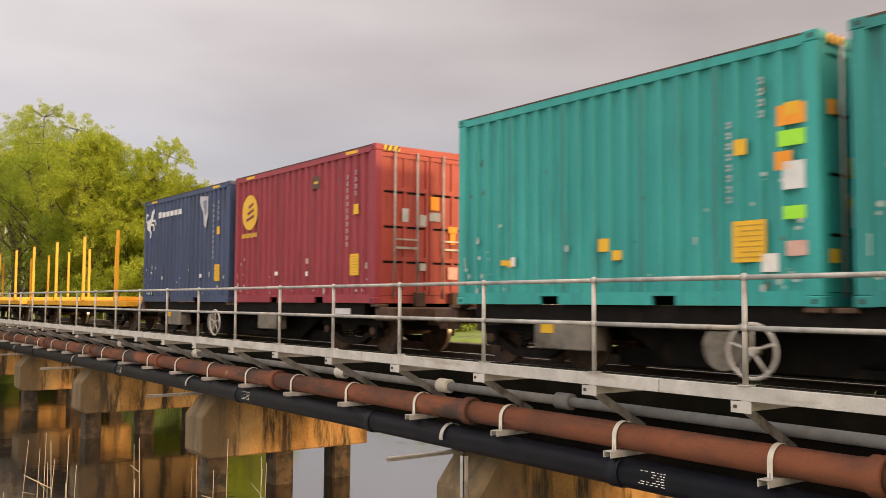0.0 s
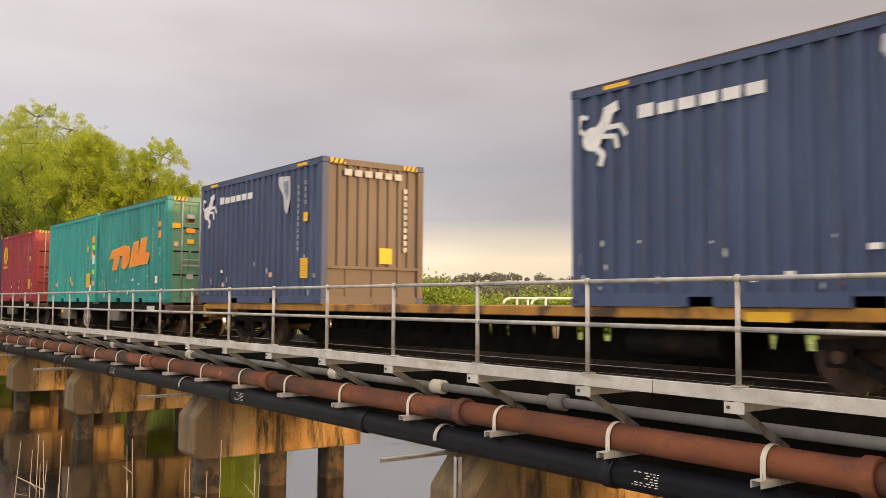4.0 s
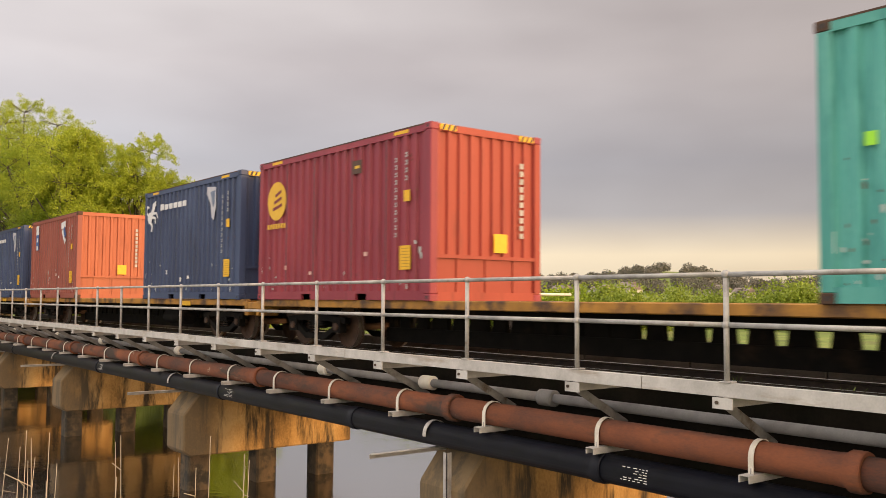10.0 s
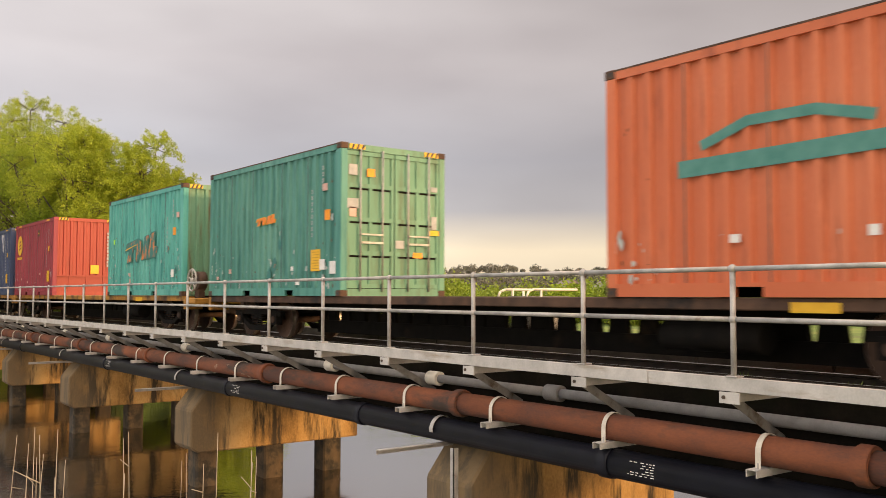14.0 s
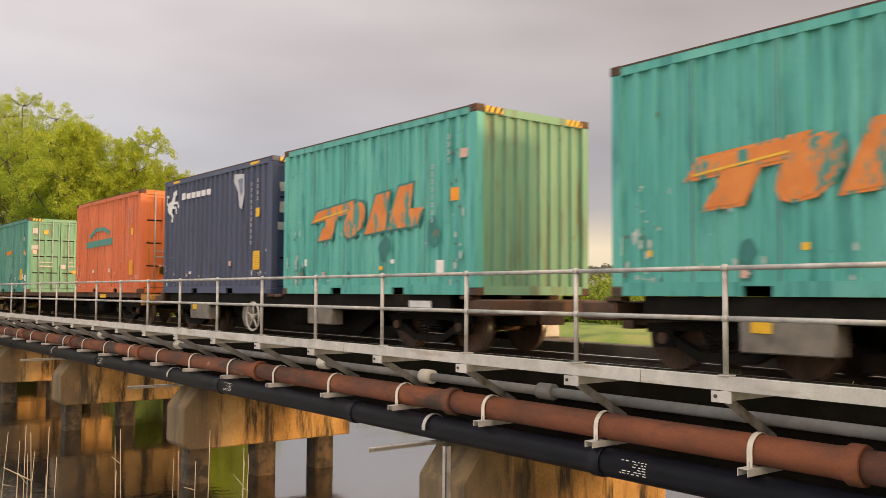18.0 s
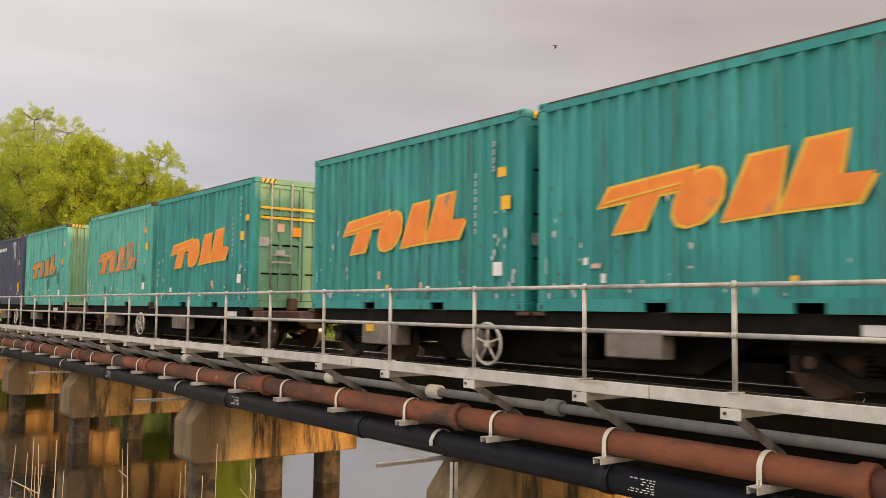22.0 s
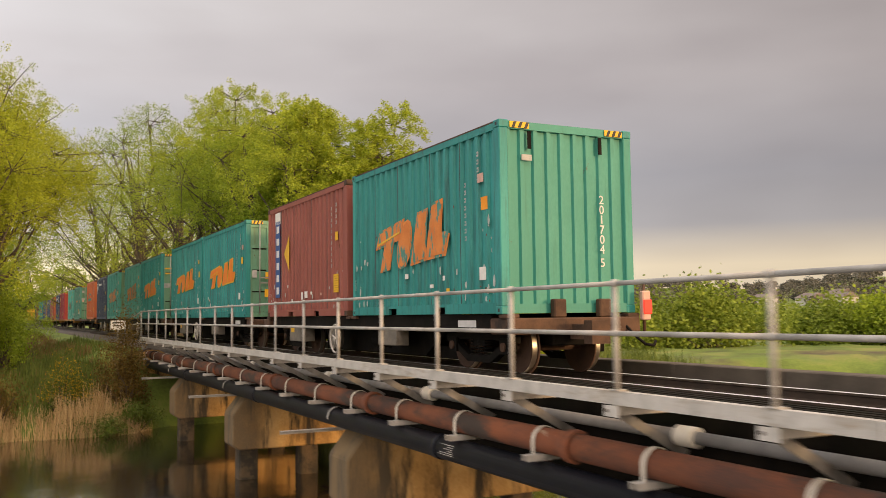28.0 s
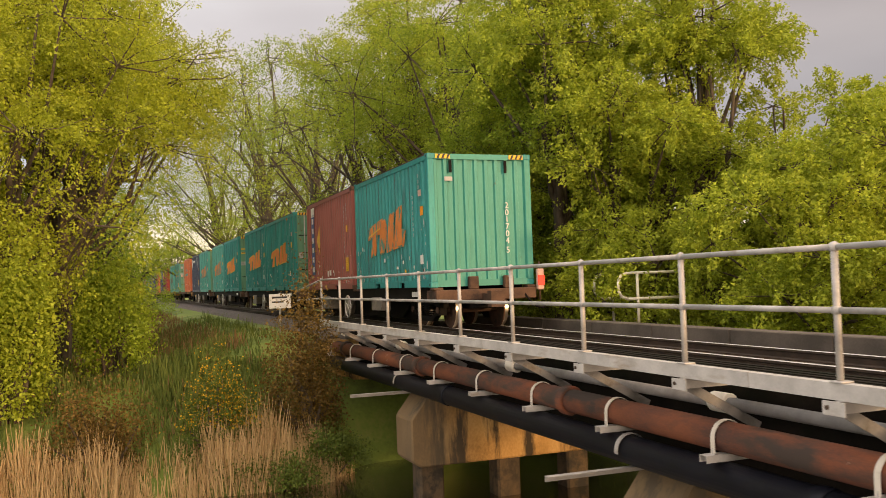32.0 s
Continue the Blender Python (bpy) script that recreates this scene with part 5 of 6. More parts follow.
    common_marks(c, ORANGEST, 13)
    made[59.6] = c
    c = toll(72.2, GREENOLD, GREENDOOR, "doors", w=0.95, h=0.20, seed=12, label="streaked green shipping container with a small orange name", zc=1.62, yc=3.1)
    plate(c, 0.95, 0.70, 0.36, 0.42, YELLOWST, "data_panel", 7)
    plate(c, 0.30, 0.55, 0.22, 0.24, WHITE)
    c = toll(80.0, TEALOLD, GREENEND, "plain", seed=11, logo=LOGO_GHOST, label="patched weathered teal shipping container with the remains of an orange mark", zc=1.35, w=2.7, h=0.75)
    plate(c, CL - 0.55, 1.62, 0.12, 0.14, GREENST)
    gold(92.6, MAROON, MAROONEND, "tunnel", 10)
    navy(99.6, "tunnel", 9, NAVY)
    c = container("faded brick-red shipping container with a pale flag badge", BROWNRED, BRICKSUNEND, "tunnel", castmat=RUSTFRAME, seed=8)
    common_marks(c, seed=8)
    end_marks(c)
    plate(c, CL - 0.85, CH - 0.36, 0.40, 0.34, LOGO_WHITE, "badge_panel")
    plate(c, CL - 0.85, CH - 0.82, 0.40, 0.58, LOGO_BLUE, "name_panel")
    for z in (CH - 0.72, CH - 1.02):
        decal("letter_bar", box(bmesh.new(), SIDE_X - 0.0075, SIDE_X - 0.0045, CL - 0.95, CL - 0.75, z - 0.08, z + 0.08), LOGO_WHITE, c)
    bm = bmesh.new()
    stroke(bm, [(1.95, CH - 0.38), (1.50, CH - 0.34)], 0.22, SIDE_X)
    stroke(bm, [(1.80, CH - 0.55), (1.48, CH - 0.95)], 0.20, SIDE_X - 0.001)
    decal("flag_badge", bm, LOGO_WHITE, c)
    bm = bmesh.new()
    stroke(bm, [(1.62, CH - 0.48), (1.45, CH - 0.75)], 0.20, SIDE_X - 0.005)
    decal("flag_blue", bm, LOGO_BLUE, c)
    made[112.05] = c
    navy(119.4, "tunnel", 7, NAVY)
    navy(132.2, "tunnel", 6, paint("beige_grey_end_paint", (0.105, 0.078, 0.058), (0.14, 0.105, 0.076), (0.075, 0.052, 0.038)))
    toll(140.6, TEAL, GREENDOOR, "doors", seed=5)
    c = toll(147.0, TEALB, TEALB, "doors", w=0, seed=4, label="bright teal ribbed shipping container with safety stickers")
    plate(c, 0.85, 0.72, 0.42, 0.46, YELLOWST, "data_panel", 7)
    plate(c, 3.0, 0.78, 0.18, 0.17, YELLOWST)
    plate(c, 0.95, CH - 1.12, 0.16, 0.18, YELLOWST)
    for y, z, w, h, m in ((0.32, CH - 0.85, 0.34, 0.22, ORANGEST), (0.32, CH - 1.10, 0.32, 0.17, GREENST), (0.30, CH - 1.50, 0.26, 0.30, LOGO_WHITE), (0.30, 1.0, 0.26, 0.14, GREENST), (0.28, 0.62, 0.24, 0.16, PINKST)):
        plate(c, y, z, w, h, m)
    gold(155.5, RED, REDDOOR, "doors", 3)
    navy(161.9, "plain", 2, NAVY)
    return made


# ---- wagons ----
def bogie(parent, y, spin):
    b = part("bogie", (("bogie",), bogie_frame), BLACKSTEEL, parent, at=(0, y, 0))
    for dy in (-0.85, 0.85):
        ws = part("wheelset", (("wheelset",), wheelset), RUSTFRAME, b, at=(0, dy, 0.40))
        for s in (-1, 1):
            part("tread", (("tread", s), lambda: tube(bmesh.new(), (s * 0.530, 0, 0), (s * 0.622, 0, 0), 0.400, n=28, caps=False)), TREAD, ws)
        spin.append(ws)
    return b


def bogie_frame():
    bm = bmesh.new()
    for s in (-1, 1):
        x0, x1 = s * 0.80 - 0.06, s * 0.80 + 0.06
        for a, bb in (((-1.12, 0.52), (-0.45, 0.56)), ((-0.45, 0.56), (0.45, 0.56)), ((0.45, 0.56), (1.12, 0.52)), ((-0.85, 0.44), (-0.36, 0.20)), ((-0.36, 0.20), (0.36, 0.20)), ((0.36, 0.20), (0.85, 0.44))):
            d = Vector((bb[0] - a[0], bb[1] - a[1])).normalized()
            n = Vector((-d.y, d.x)) * 0.055
            vs = [bm.verts.new((x, p[0] + n.x * k, p[1] + n.y * k)) for x in (x0, x1) for p in (a, bb) for k in (-1, 1)]
            for f in ((0, 1, 3, 2), (4, 6, 7, 5), (0, 4, 5, 1), (2, 3, 7, 6), (0, 2, 6, 4), (1, 5, 7, 3)):
                bm.faces.new([vs[i] for i in f])
        for dy in (-0.85, 0.85):
            box(bm, x0 - 0.03 * (s < 0), x1 + 0.03 * (s > 0), dy - 0.14, dy + 0.14, 0.29, 0.53)
        for dy in (-0.22, 0.0, 0.22):
            for k in range(5):
                tube(bm, (s * 0.80, dy, 0.25 + k * 0.052), (s * 0.80, dy, 0.275 + k * 0.052), 0.075, n=10)
    box(bm, -0.85, 0.85, -0.20, 0.20, 0.40, 0.58)
    bmesh.ops.recalc_face_normals(bm, faces=bm.faces[:])
    return bm


def wheelset():
    bm = tube(bmesh.new(), (-0.92, 0, 0), (0.92, 0, 0), 0.07, n=12)
    for s in (-1, 1):
        tube(bm, (s * 0.50, 0, 0), (s * 0.528, 0, 0), 0.43, n=28)
        tube(bm, (s * 0.528, 0, 0), (s * 0.625, 0, 0), 0.396, n=28)
        for k in range(6):
            a = k * math.pi / 3
            tube(bm, (s * 0.62, 0.22 * math.cos(a), 0.22 * math.sin(a)), (s * 0.634, 0.22 * math.cos(a), 0.22 * math.sin(a)), 0.05, n=8)
    bmesh.ops.recalc_face_normals(bm, faces=bm.faces[:])
    return bm


def hand_wheel(parent, y, x=-1.22, z=0.42, r=0.30):
    def rim():
        bm = bmesh.new()
        n, m = 28, 6
        rings = [[bm.verts.new(((math.sin(2 * math.pi * j / m)) * 0.02, math.cos(2 * math.pi * i / n) * (r + 0.022 * math.cos(2 * math.pi * j / m)), math.sin(2 * math.pi * i / n) * (r + 0.022 * math.cos(2 * math.pi * j / m)))) for j in range(m)] for i in range(n)]
        for i in range(n):
            for j in range(m):
                bm.faces.new((rings[i][j], rings[(i + 1) % n][j], rings[(i + 1) % n][(j + 1) % m], rings[i][(j + 1) % m]))
        for k in range(5):
            a = k * 2 * math.pi / 5 + 0.3
            tube(bm, (0.01, 0, 0), (0.01, r * math.cos(a), r * math.sin(a)), 0.016, n=6)
        tube(bm, (-0.03, 0, 0), (0.12, 0, 0), 0.05, n=10)
        bmesh.ops.recalc_face_normals(bm, faces=bm.faces[:])
        return bm
    return part("brake_hand_wheel", (("handwheel", r), rim), WHEELWHITE, parent, "pale spoked brake hand wheel", at=(x, y, z))


def coupler(parent, y, sy):
    part("coupler", (("coupler", sy), lambda: one((-0.11, 0.11, min(0, sy * 0.42), max(0, sy * 0.42), 0.52, 0.74), (-0.16, 0.16, min(sy * 0.42, sy * 0.62), max(sy * 0.42, sy * 0.62), 0.46, 0.80))), RUSTFRAME, parent, at=(0, y, 0))


DECK = 0.778 - RAIL_Z


def dark_wagon(length, last=False):
    """Skeletal flat wagon for two boxes; origin at rail level at its rear end."""
    w = thing("flat_wagon", "dark skeletal container wagon with rusty ends and pale hand wheel", "railway wagon", "train wagons")
    spin = []
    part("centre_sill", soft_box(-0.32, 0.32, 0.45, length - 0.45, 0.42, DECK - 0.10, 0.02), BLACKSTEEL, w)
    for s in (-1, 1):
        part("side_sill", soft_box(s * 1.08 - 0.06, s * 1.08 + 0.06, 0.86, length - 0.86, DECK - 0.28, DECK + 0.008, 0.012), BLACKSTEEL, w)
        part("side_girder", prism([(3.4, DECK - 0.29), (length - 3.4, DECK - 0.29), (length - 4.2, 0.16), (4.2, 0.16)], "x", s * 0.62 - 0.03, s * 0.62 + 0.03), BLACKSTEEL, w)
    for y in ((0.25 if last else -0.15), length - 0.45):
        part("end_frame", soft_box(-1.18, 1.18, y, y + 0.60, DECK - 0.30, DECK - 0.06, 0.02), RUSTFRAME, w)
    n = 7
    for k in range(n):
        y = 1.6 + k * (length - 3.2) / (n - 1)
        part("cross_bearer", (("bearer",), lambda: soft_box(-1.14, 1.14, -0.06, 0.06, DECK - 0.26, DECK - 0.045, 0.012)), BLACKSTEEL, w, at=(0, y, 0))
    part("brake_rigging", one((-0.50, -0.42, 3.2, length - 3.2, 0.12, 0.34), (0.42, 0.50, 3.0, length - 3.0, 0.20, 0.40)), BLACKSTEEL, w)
    for y in (0.42, 6.48, 6.82, 12.88):
        for s in (-1, 1):
            part("twist_lock", (("twist",), lambda: soft_box(-0.11, 0.11, -0.12, 0.12, DECK - 0.06, DECK - 0.004, 0.01)), RUSTFRAME, w, at=(s * 1.10, y, 0))
    for y in (1.8, length - 1.8):
        bogie(w, y, spin)
    hand_wheel(w, length * 0.5 + 0.9)
    bx = part("equipment_box", soft_box(-1.16, -0.86, 10.0, 11.1, 0.30, 0.70, 0.015), BOXGREY, w, "grey equipment box with yellow smears")
    part("box_mark", one((-1.168, -1.162, 10.7, 10.95, 0.52, 0.66)), YELLOWST, bx)
    part("equipment_box", soft_box(-1.16, -0.90, 4.4, 5.3, 0.34, 0.68, 0.015), BOXGREY, w)
    part("brake_cylinder", tube(bmesh.new(), (-0.6, 5.8, 0.42), (-0.6, 6.6, 0.42), 0.17, n=14), BLACKSTEEL, w)
    part("wagon_plate", one((-1.145, -1.141, 1.35, 1.95, DECK - 0.20, DECK - 0.09)), LOGO_WHITE, w)
    part("brake_drum", tube(bmesh.new(), (-1.12, length * 0.5 + 1.35, 0.44), (-0.95, length * 0.5 + 1.35, 0.44), 0.27, n=20), BOXGREY, w)
    coupler(w, 0.3, -1)
    coupler(w, length - 0.3, 1)
    for y in (0.28, length - 0.44):
        for x in (-0.28, 0.55):
            part("end_stop", (("end_stop",), lambda: soft_box(-0.11, 0.11, 0, 0.13, DECK - 0.06, DECK + 0.22, 0.02)), RUSTFRAME, w, at=(x, y, 0))
    if last:
        post = part("lamp_post", tube(bmesh.new(), (1.28, 0.28, DECK - 0.35), (1.28, 0.28, DECK + 0.50), 0.025), RUSTFRAME, w)
        part("lamp_body", soft_box(1.20, 1.36, 0.20, 0.30, DECK - 0.12, DECK + 0.34, 0.02), PINKST, post)
        glow = bpy.data.materials.new("red_tail_lamp")
        glow.use_nodes = True
        gb = glow.node_tree.nodes["Principled BSDF"]
        gb.inputs["Base Color"].default_value = (0.7, 0.02, 0.01, 1)
        gb.inputs["Emission Color"].default_value = (1.0, 0.03, 0.015, 1)
        gb.inputs["Emission Strength"].default_value = 1.2
        part("tail_lens", soft_box(1.20, 1.36, 0.175, 0.198, DECK - 0.02, DECK + 0.20, 0.008), glow, post, "glowing red tail lamp")
        bm = bmesh.new()
        pts = [(0.9, 0.32, 0.75), (0.95, 0.10, 0.55), (1.05, -0.02, 0.42), (1.2, -0.03, 0.40), (1.3, 0.05, 0.46)]
        for a, b in zip(pts[:-1], pts[1:]):
            tube(bm, a, b, 0.022, n=7)
        part("brake_hose", bm, BLACKSTEEL, w)
    return w, spin


def ochre_wagon(length, brake=False, edge=OCHRE):
    """Longer flat wagon with an ochre side sill and a deep holed centre sill."""
    w = thing("flat_wagon", "long flat container wagon with a worn ochre deck edge", "railway wagon", "train wagons")
    spin = []
    for s in (-1, 1):
        part("side_sill", soft_box(s * 1.10 - 0.07, s * 1.10 + 0.07, 0.15, length - 0.15, DECK - 0.135, DECK + 0.008, 0.012), edge, w)
    part("deck", soft_box(-1.02, 1.02, 0.2, length - 0.2, DECK - 0.09, DECK - 0.03, 0.01), RUSTFRAME, w)
    part("end_step", soft_box(-1.17, -0.7, 0.02, 0.14, DECK - 0.34, DECK - 0.02, 0.01), OCHRE, w)
    part("end_step", soft_box(-1.17, -0.7, length - 0.14, length - 0.02, DECK - 0.34, DECK - 0.02, 0.01), OCHRE, w)
    # centre sill with a row of openings
    def web():
        bm = bmesh.new()
        y0, y1 = 3.4, length - 3.4
        box(bm, -0.10, 0.10, y0, y1, 0.14, 0.40)
        box(bm, -0.30, 0.30, y0, y1, 0.60, DECK - 0.10)
        n = int((y1 - y0) / 0.52)
        p = (y1 - y0) / n
        rnd = random.Random(8)
        for k in range(n + 1):
            # webs between the openings, wider at the foot, some openings blocked by gear behind
            yc, half, foot = y0 + k * p, p * rnd.choice((0.26, 0.28, 0.30, 0.42)), p * 0.06
            out = [(max(y0, yc - half - foot), 0.39), (min(y1, yc + half + foot), 0.39), (min(y1, yc + half), 0.61), (max(y0, yc - half), 0.61)]
            lo, hi = [bm.verts.new((-0.05, *q)) for q in out], [bm.verts.new((0.05, *q)) for q in out]
            bm.faces.new(lo)
            bm.faces.new(hi[::-1])
            for i in range(4):
                bm.faces.new((lo[i], lo[(i + 1) % 4], hi[(i + 1) % 4], hi[i]))
        bmesh.ops.recalc_face_normals(bm, faces=bm.faces[:])
        return bm
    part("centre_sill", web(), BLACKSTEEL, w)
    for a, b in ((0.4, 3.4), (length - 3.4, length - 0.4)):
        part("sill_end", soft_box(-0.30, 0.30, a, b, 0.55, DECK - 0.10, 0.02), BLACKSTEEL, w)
    for y in (2.0, length - 2.0):
        bogie(w, y, spin)
    part("end_platform", soft_box(-1.17, 1.17, -0.62, 0.0, DECK - 0.20, DECK - 0.05, 0.015), OCHRE, w)
    if brake:
        part("brake_drum", tube(bmesh.new(), (-1.02, -0.28, DECK + 0.38), (-0.80, -0.28, DECK + 0.38), 0.24, n=18), RUSTFRAME, w, "rusty round brake housing")
        part("brake_stand", soft_box(-1.0, -0.82, -0.40, -0.16, DECK - 0.05, DECK + 0.30, 0.015), RUSTFRAME, w)
        hand_wheel(w, -0.28, -1.12, DECK + 0.40, 0.27)
    part("air_tank", tube(bmesh.new(), (-0.72, 4.3, 0.45), (-0.72, 5.7, 0.45), 0.19, n=16), BLACKSTEEL, w)
    part("wagon_plate", one((-1.176, -1.171, 3.2, 3.75, DECK - 0.15, DECK - 0.04)), YELLOWST, w)
    coupler(w, 0.2, -1)
    coupler(w, length - 0.2, 1)
    return w, spin


def stake_wagon(length):
    """Log wagon: a yellow frame with pairs of tall stakes."""
    w = thing("log_wagon", "bright yellow log wagon with tall upright stakes", "railway wagon", "train wagons")
    spin = []
    part("frame", soft_box(-1.12, 1.12, 0.2, length - 0.2, DECK - 0.16, DECK + 0.03, 0.02), STAKEYEL, w)
    part("centre_sill", soft_box(-0.3, 0.3, 0.4, length - 0.4, 0.50, DECK - 0.16, 0.02), BLACKSTEEL, w)
    for k in range(4):
        y = 1.2 + k * (length - 2.4) / 3
        part("bolster", (("bolster",), lambda: soft_box(-1.2, 1.2, -0.10, 0.10, DECK + 0.032, DECK + 0.16, 0.015)), STAKEYEL, w, at=(0, y, 0))
        for s in (-1, 1):
            part("stake", (("stake", s), lambda: prism([(-0.05, 0), (0.05, 0), (0.035, 2.1), (-0.035, 2.1)], "x", s * 1.12 - 0.045, s * 1.12 + 0.045)), STAKEYEL, w, at=(0, y, DECK + 0.16))
    for y in (2.0, length - 2.0):
        bogie(w, y, spin)
    coupler(w, 0.2, -1)
    coupler(w, length - 0.2, 1)
    return w, spin


CONTAINERS = make_containers()
WAGONS = []
for rear, last in ((-0.42, True), (14.48, False), (29.58, False), (44.95, False), (140.28, False), (155.08, False)):
    w, spin = dark_wagon(13.3, last)
    WAGONS.append((rear, w, spin))
for rear in (59.4, 79.85, 99.25, 119.1):
    w, spin = ochre_wagon(19.0, rear == 79.85, RUSTFRAME if rear == 59.4 else OCHRE)
    WAGONS.append((rear, w, spin))
for rear in (169.6, 184.4, 199.2):
    w, spin = stake_wagon(13.8)
    WAGONS.append((rear, w, spin))

# ---- plants ----
def leaf_faces(centres, rng, size, squash=1.0, droop=0.0, k=4, along=None):
    """Arrays of leaf-shaped quads at the given centres, turned at random or, if given, roughly along the twigs."""
    n = len(centres)
    d = rng.normal(size=(n, 3))
    if along is not None:
        d = d * 0.55 + along
    d[:, 2] = d[:, 2] * squash - droop
    d /= np.linalg.norm(d, axis=1)[:, None]
    e = np.cross(d, rng.normal(size=(n, 3)))
    e /= np.linalg.norm(e, axis=1)[:, None] + 1e-9
    ln = size * rng.uniform(0.6, 1.3, (n, 1))
    wd = ln * 0.34
    if k == 3:
        return np.stack([centres - d * ln * 0.5 + e * wd, centres + d * ln * 0.5, centres - d * ln * 0.3 - e * wd], 1).reshape(-1, 3)
    v = np.stack([centres - d * ln * 0.5, centres + e * wd, centres + d * ln * 0.5, centres - e * wd], 1)
    return v.reshape(-1, 3)


def quads_object(name, verts, mat, parent=None, k=4):
    """Loose leaves or blades of k corners each as one mesh."""
    n = len(verts) // k
    me = bpy.data.meshes.new(name)
    me.vertices.add(n * k)
    me.vertices.foreach_set("co", np.asarray(verts, dtype=np.float32).ravel())
    me.loops.add(n * k)
    me.loops.foreach_set("vertex_index", np.arange(n * k, dtype=np.int32))
    me.polygons.add(n)
    me.polygons.foreach_set("loop_start", np.arange(0, n * k, k, dtype=np.int32))
    me.update(calc_edges=True)
    me.materials.append(mat)
    ob = new(name, me)
    ob.parent = parent
    return ob


def limb_mesh(name, limbs, mat, parent, sides=6):
    verts, faces = [], []
    for pts, radii in limbs:
        prev = None
        for i, (p, r) in enumerate(zip(pts, radii)):
            d = (pts[min(i + 1, len(pts) - 1)] - pts[max(i - 1, 0)])
            d = d / (np.linalg.norm(d) + 1e-9)
            u = np.cross(d, (0.31, 0.77, 0.55))
            u /= np.linalg.norm(u) + 1e-9
            v = np.cross(d, u)
            base = len(verts)
            for k in range(sides):
                a = 2 * math.pi * k / sides
                verts.append(tuple(p + (u * math.cos(a) + v * math.sin(a)) * r))
            if prev is not None:
                for k in range(sides):
                    faces.append((prev + k, prev + (k + 1) % sides, base + (k + 1) % sides, base + k))
            prev = base
    me = cloud_mesh(name, verts, faces)
    me.polygons.foreach_set("use_smooth", [True] * len(me.polygons))
    me.materials.append(mat)
    ob = new(name, me)
    ob.parent = parent
    return ob


def tree(name, label, at, height, spread, mat, seed, stems=3, leaves=16000, leaf=0.16, low=0.25, lobes=26, group="trees by the line"):
    """A many-stemmed tree: tapering stems and limbs that carry separate ragged clumps of leaves under a domed top."""
    rng = np.random.default_rng(seed)
    t = thing(name, label, "tree", group, at)
    reach = spread * height * 0.34
    limbs, clouds, headings = [], [], []
    trunks = []
    for k in range(stems):
        a = rng.uniform(0, 2 * math.pi)
        foot = np.array([math.cos(a), math.sin(a), 0.0]) * 0.018 * height
        tip = np.array([math.cos(a) * reach * 0.38, math.sin(a) * reach * 0.38, height * rng.uniform(0.66, 0.80)])
        pts = [foot + np.array([0, 0, -0.5])]
        for f in (0.18, 0.36, 0.55, 0.75, 1.0):
            pts.append(foot * (1 - f) + tip * np.array([f ** 1.4, f ** 1.4, f]) + rng.normal(0, 0.010 * height, 3) * np.array([1, 1, 0.3]))
        r0 = 0.017 * height
        limbs.append((pts, [r0 * v for v in (1.25, 1.0, 0.8, 0.6, 0.4, 0.12)]))
        trunks.append(np.array(pts))
    share = int(leaves * 2.3) // lobes
    for k in range(lobes):
        a, q = rng.uniform(0, 2 * math.pi), math.sqrt(rng.uniform(0.0, 1.0))
        r = height * rng.uniform(0.10, 0.16) * (0.75 + 0.3 * spread) * (1.0 if low > 0.3 else 1.12)
        top = height * (1.0 - 0.26 * q * q) - 0.75 * r
        deep = max(0.0, top - low * height)
        z = top - (min(deep, 0.30 * height) * rng.uniform(0, 1) ** 1.5 if low > 0.3 else deep * rng.uniform(0, 1) ** 1.05)
        c = np.array([math.cos(a) * reach * q, math.sin(a) * reach * q, z])
        if 0.3 < at[0] + c[0] < 5.1 and at[2] + c[2] < 5.4 and at[1] < 325:
            continue
        d = [np.min(np.linalg.norm(tr[:, :2] - c[:2], axis=1)) for tr in trunks]
        tr = trunks[int(np.argmin(d))]
        zs = z * rng.uniform(0.40, 0.72)
        j0 = int(np.clip(np.searchsorted(tr[:, 2], zs), 1, 5))
        p0 = tr[j0 - 1] + (tr[j0] - tr[j0 - 1]) * np.clip((zs - tr[j0 - 1][2]) / (tr[j0][2] - tr[j0 - 1][2] + 1e-6), 0, 1)
        mid = p0 * 0.5 + c * 0.5 + np.array([0, 0, -0.05 * height]) * rng.uniform(-0.3, 1) + rng.normal(0, 0.02 * height, 3)
        limbs.append(([p0, (p0 + mid) / 2 + rng.normal(0, 0.008 * height, 3), mid, (mid + c) / 2, c], [0.0062 * height * v for v in (1.0, 0.85, 0.7, 0.5, 0.3)]))
        # leafy sprays that leave the limb's end on all sides, rise and then nod
        sprays = 46
        kd = rng.normal(size=(sprays, 3))
        kd[:, 2] = kd[:, 2] * 0.75 + 0.30
        kd /= np.linalg.norm(kd, axis=1)[:, None]
        foot = kd * rng.uniform(0.25, 0.62, (sprays, 1)) * np.array([1.12, 1.12, 0.78])
        way = kd + rng.normal(0, 0.45, (sprays, 3)) + np.array([0, 0, 0.18])
        way /= np.linalg.norm(way, axis=1)[:, None]
        span = rng.uniform(0.32, 0.66, (sprays, 1))
        pick = rng.integers(0, sprays, share)
        f = rng.uniform(0.0, 1.0, (share, 1)) ** 0.8
        sag = np.array([0, 0, -0.34])
        pos = c + (foot[pick] + way[pick] * span[pick] * f + sag * span[pick] * f * f + np.clip(rng.normal(0, 1, (share, 3)), -2, 2) * (0.085 - 0.045 * f)) * r
        clouds.append(pos)
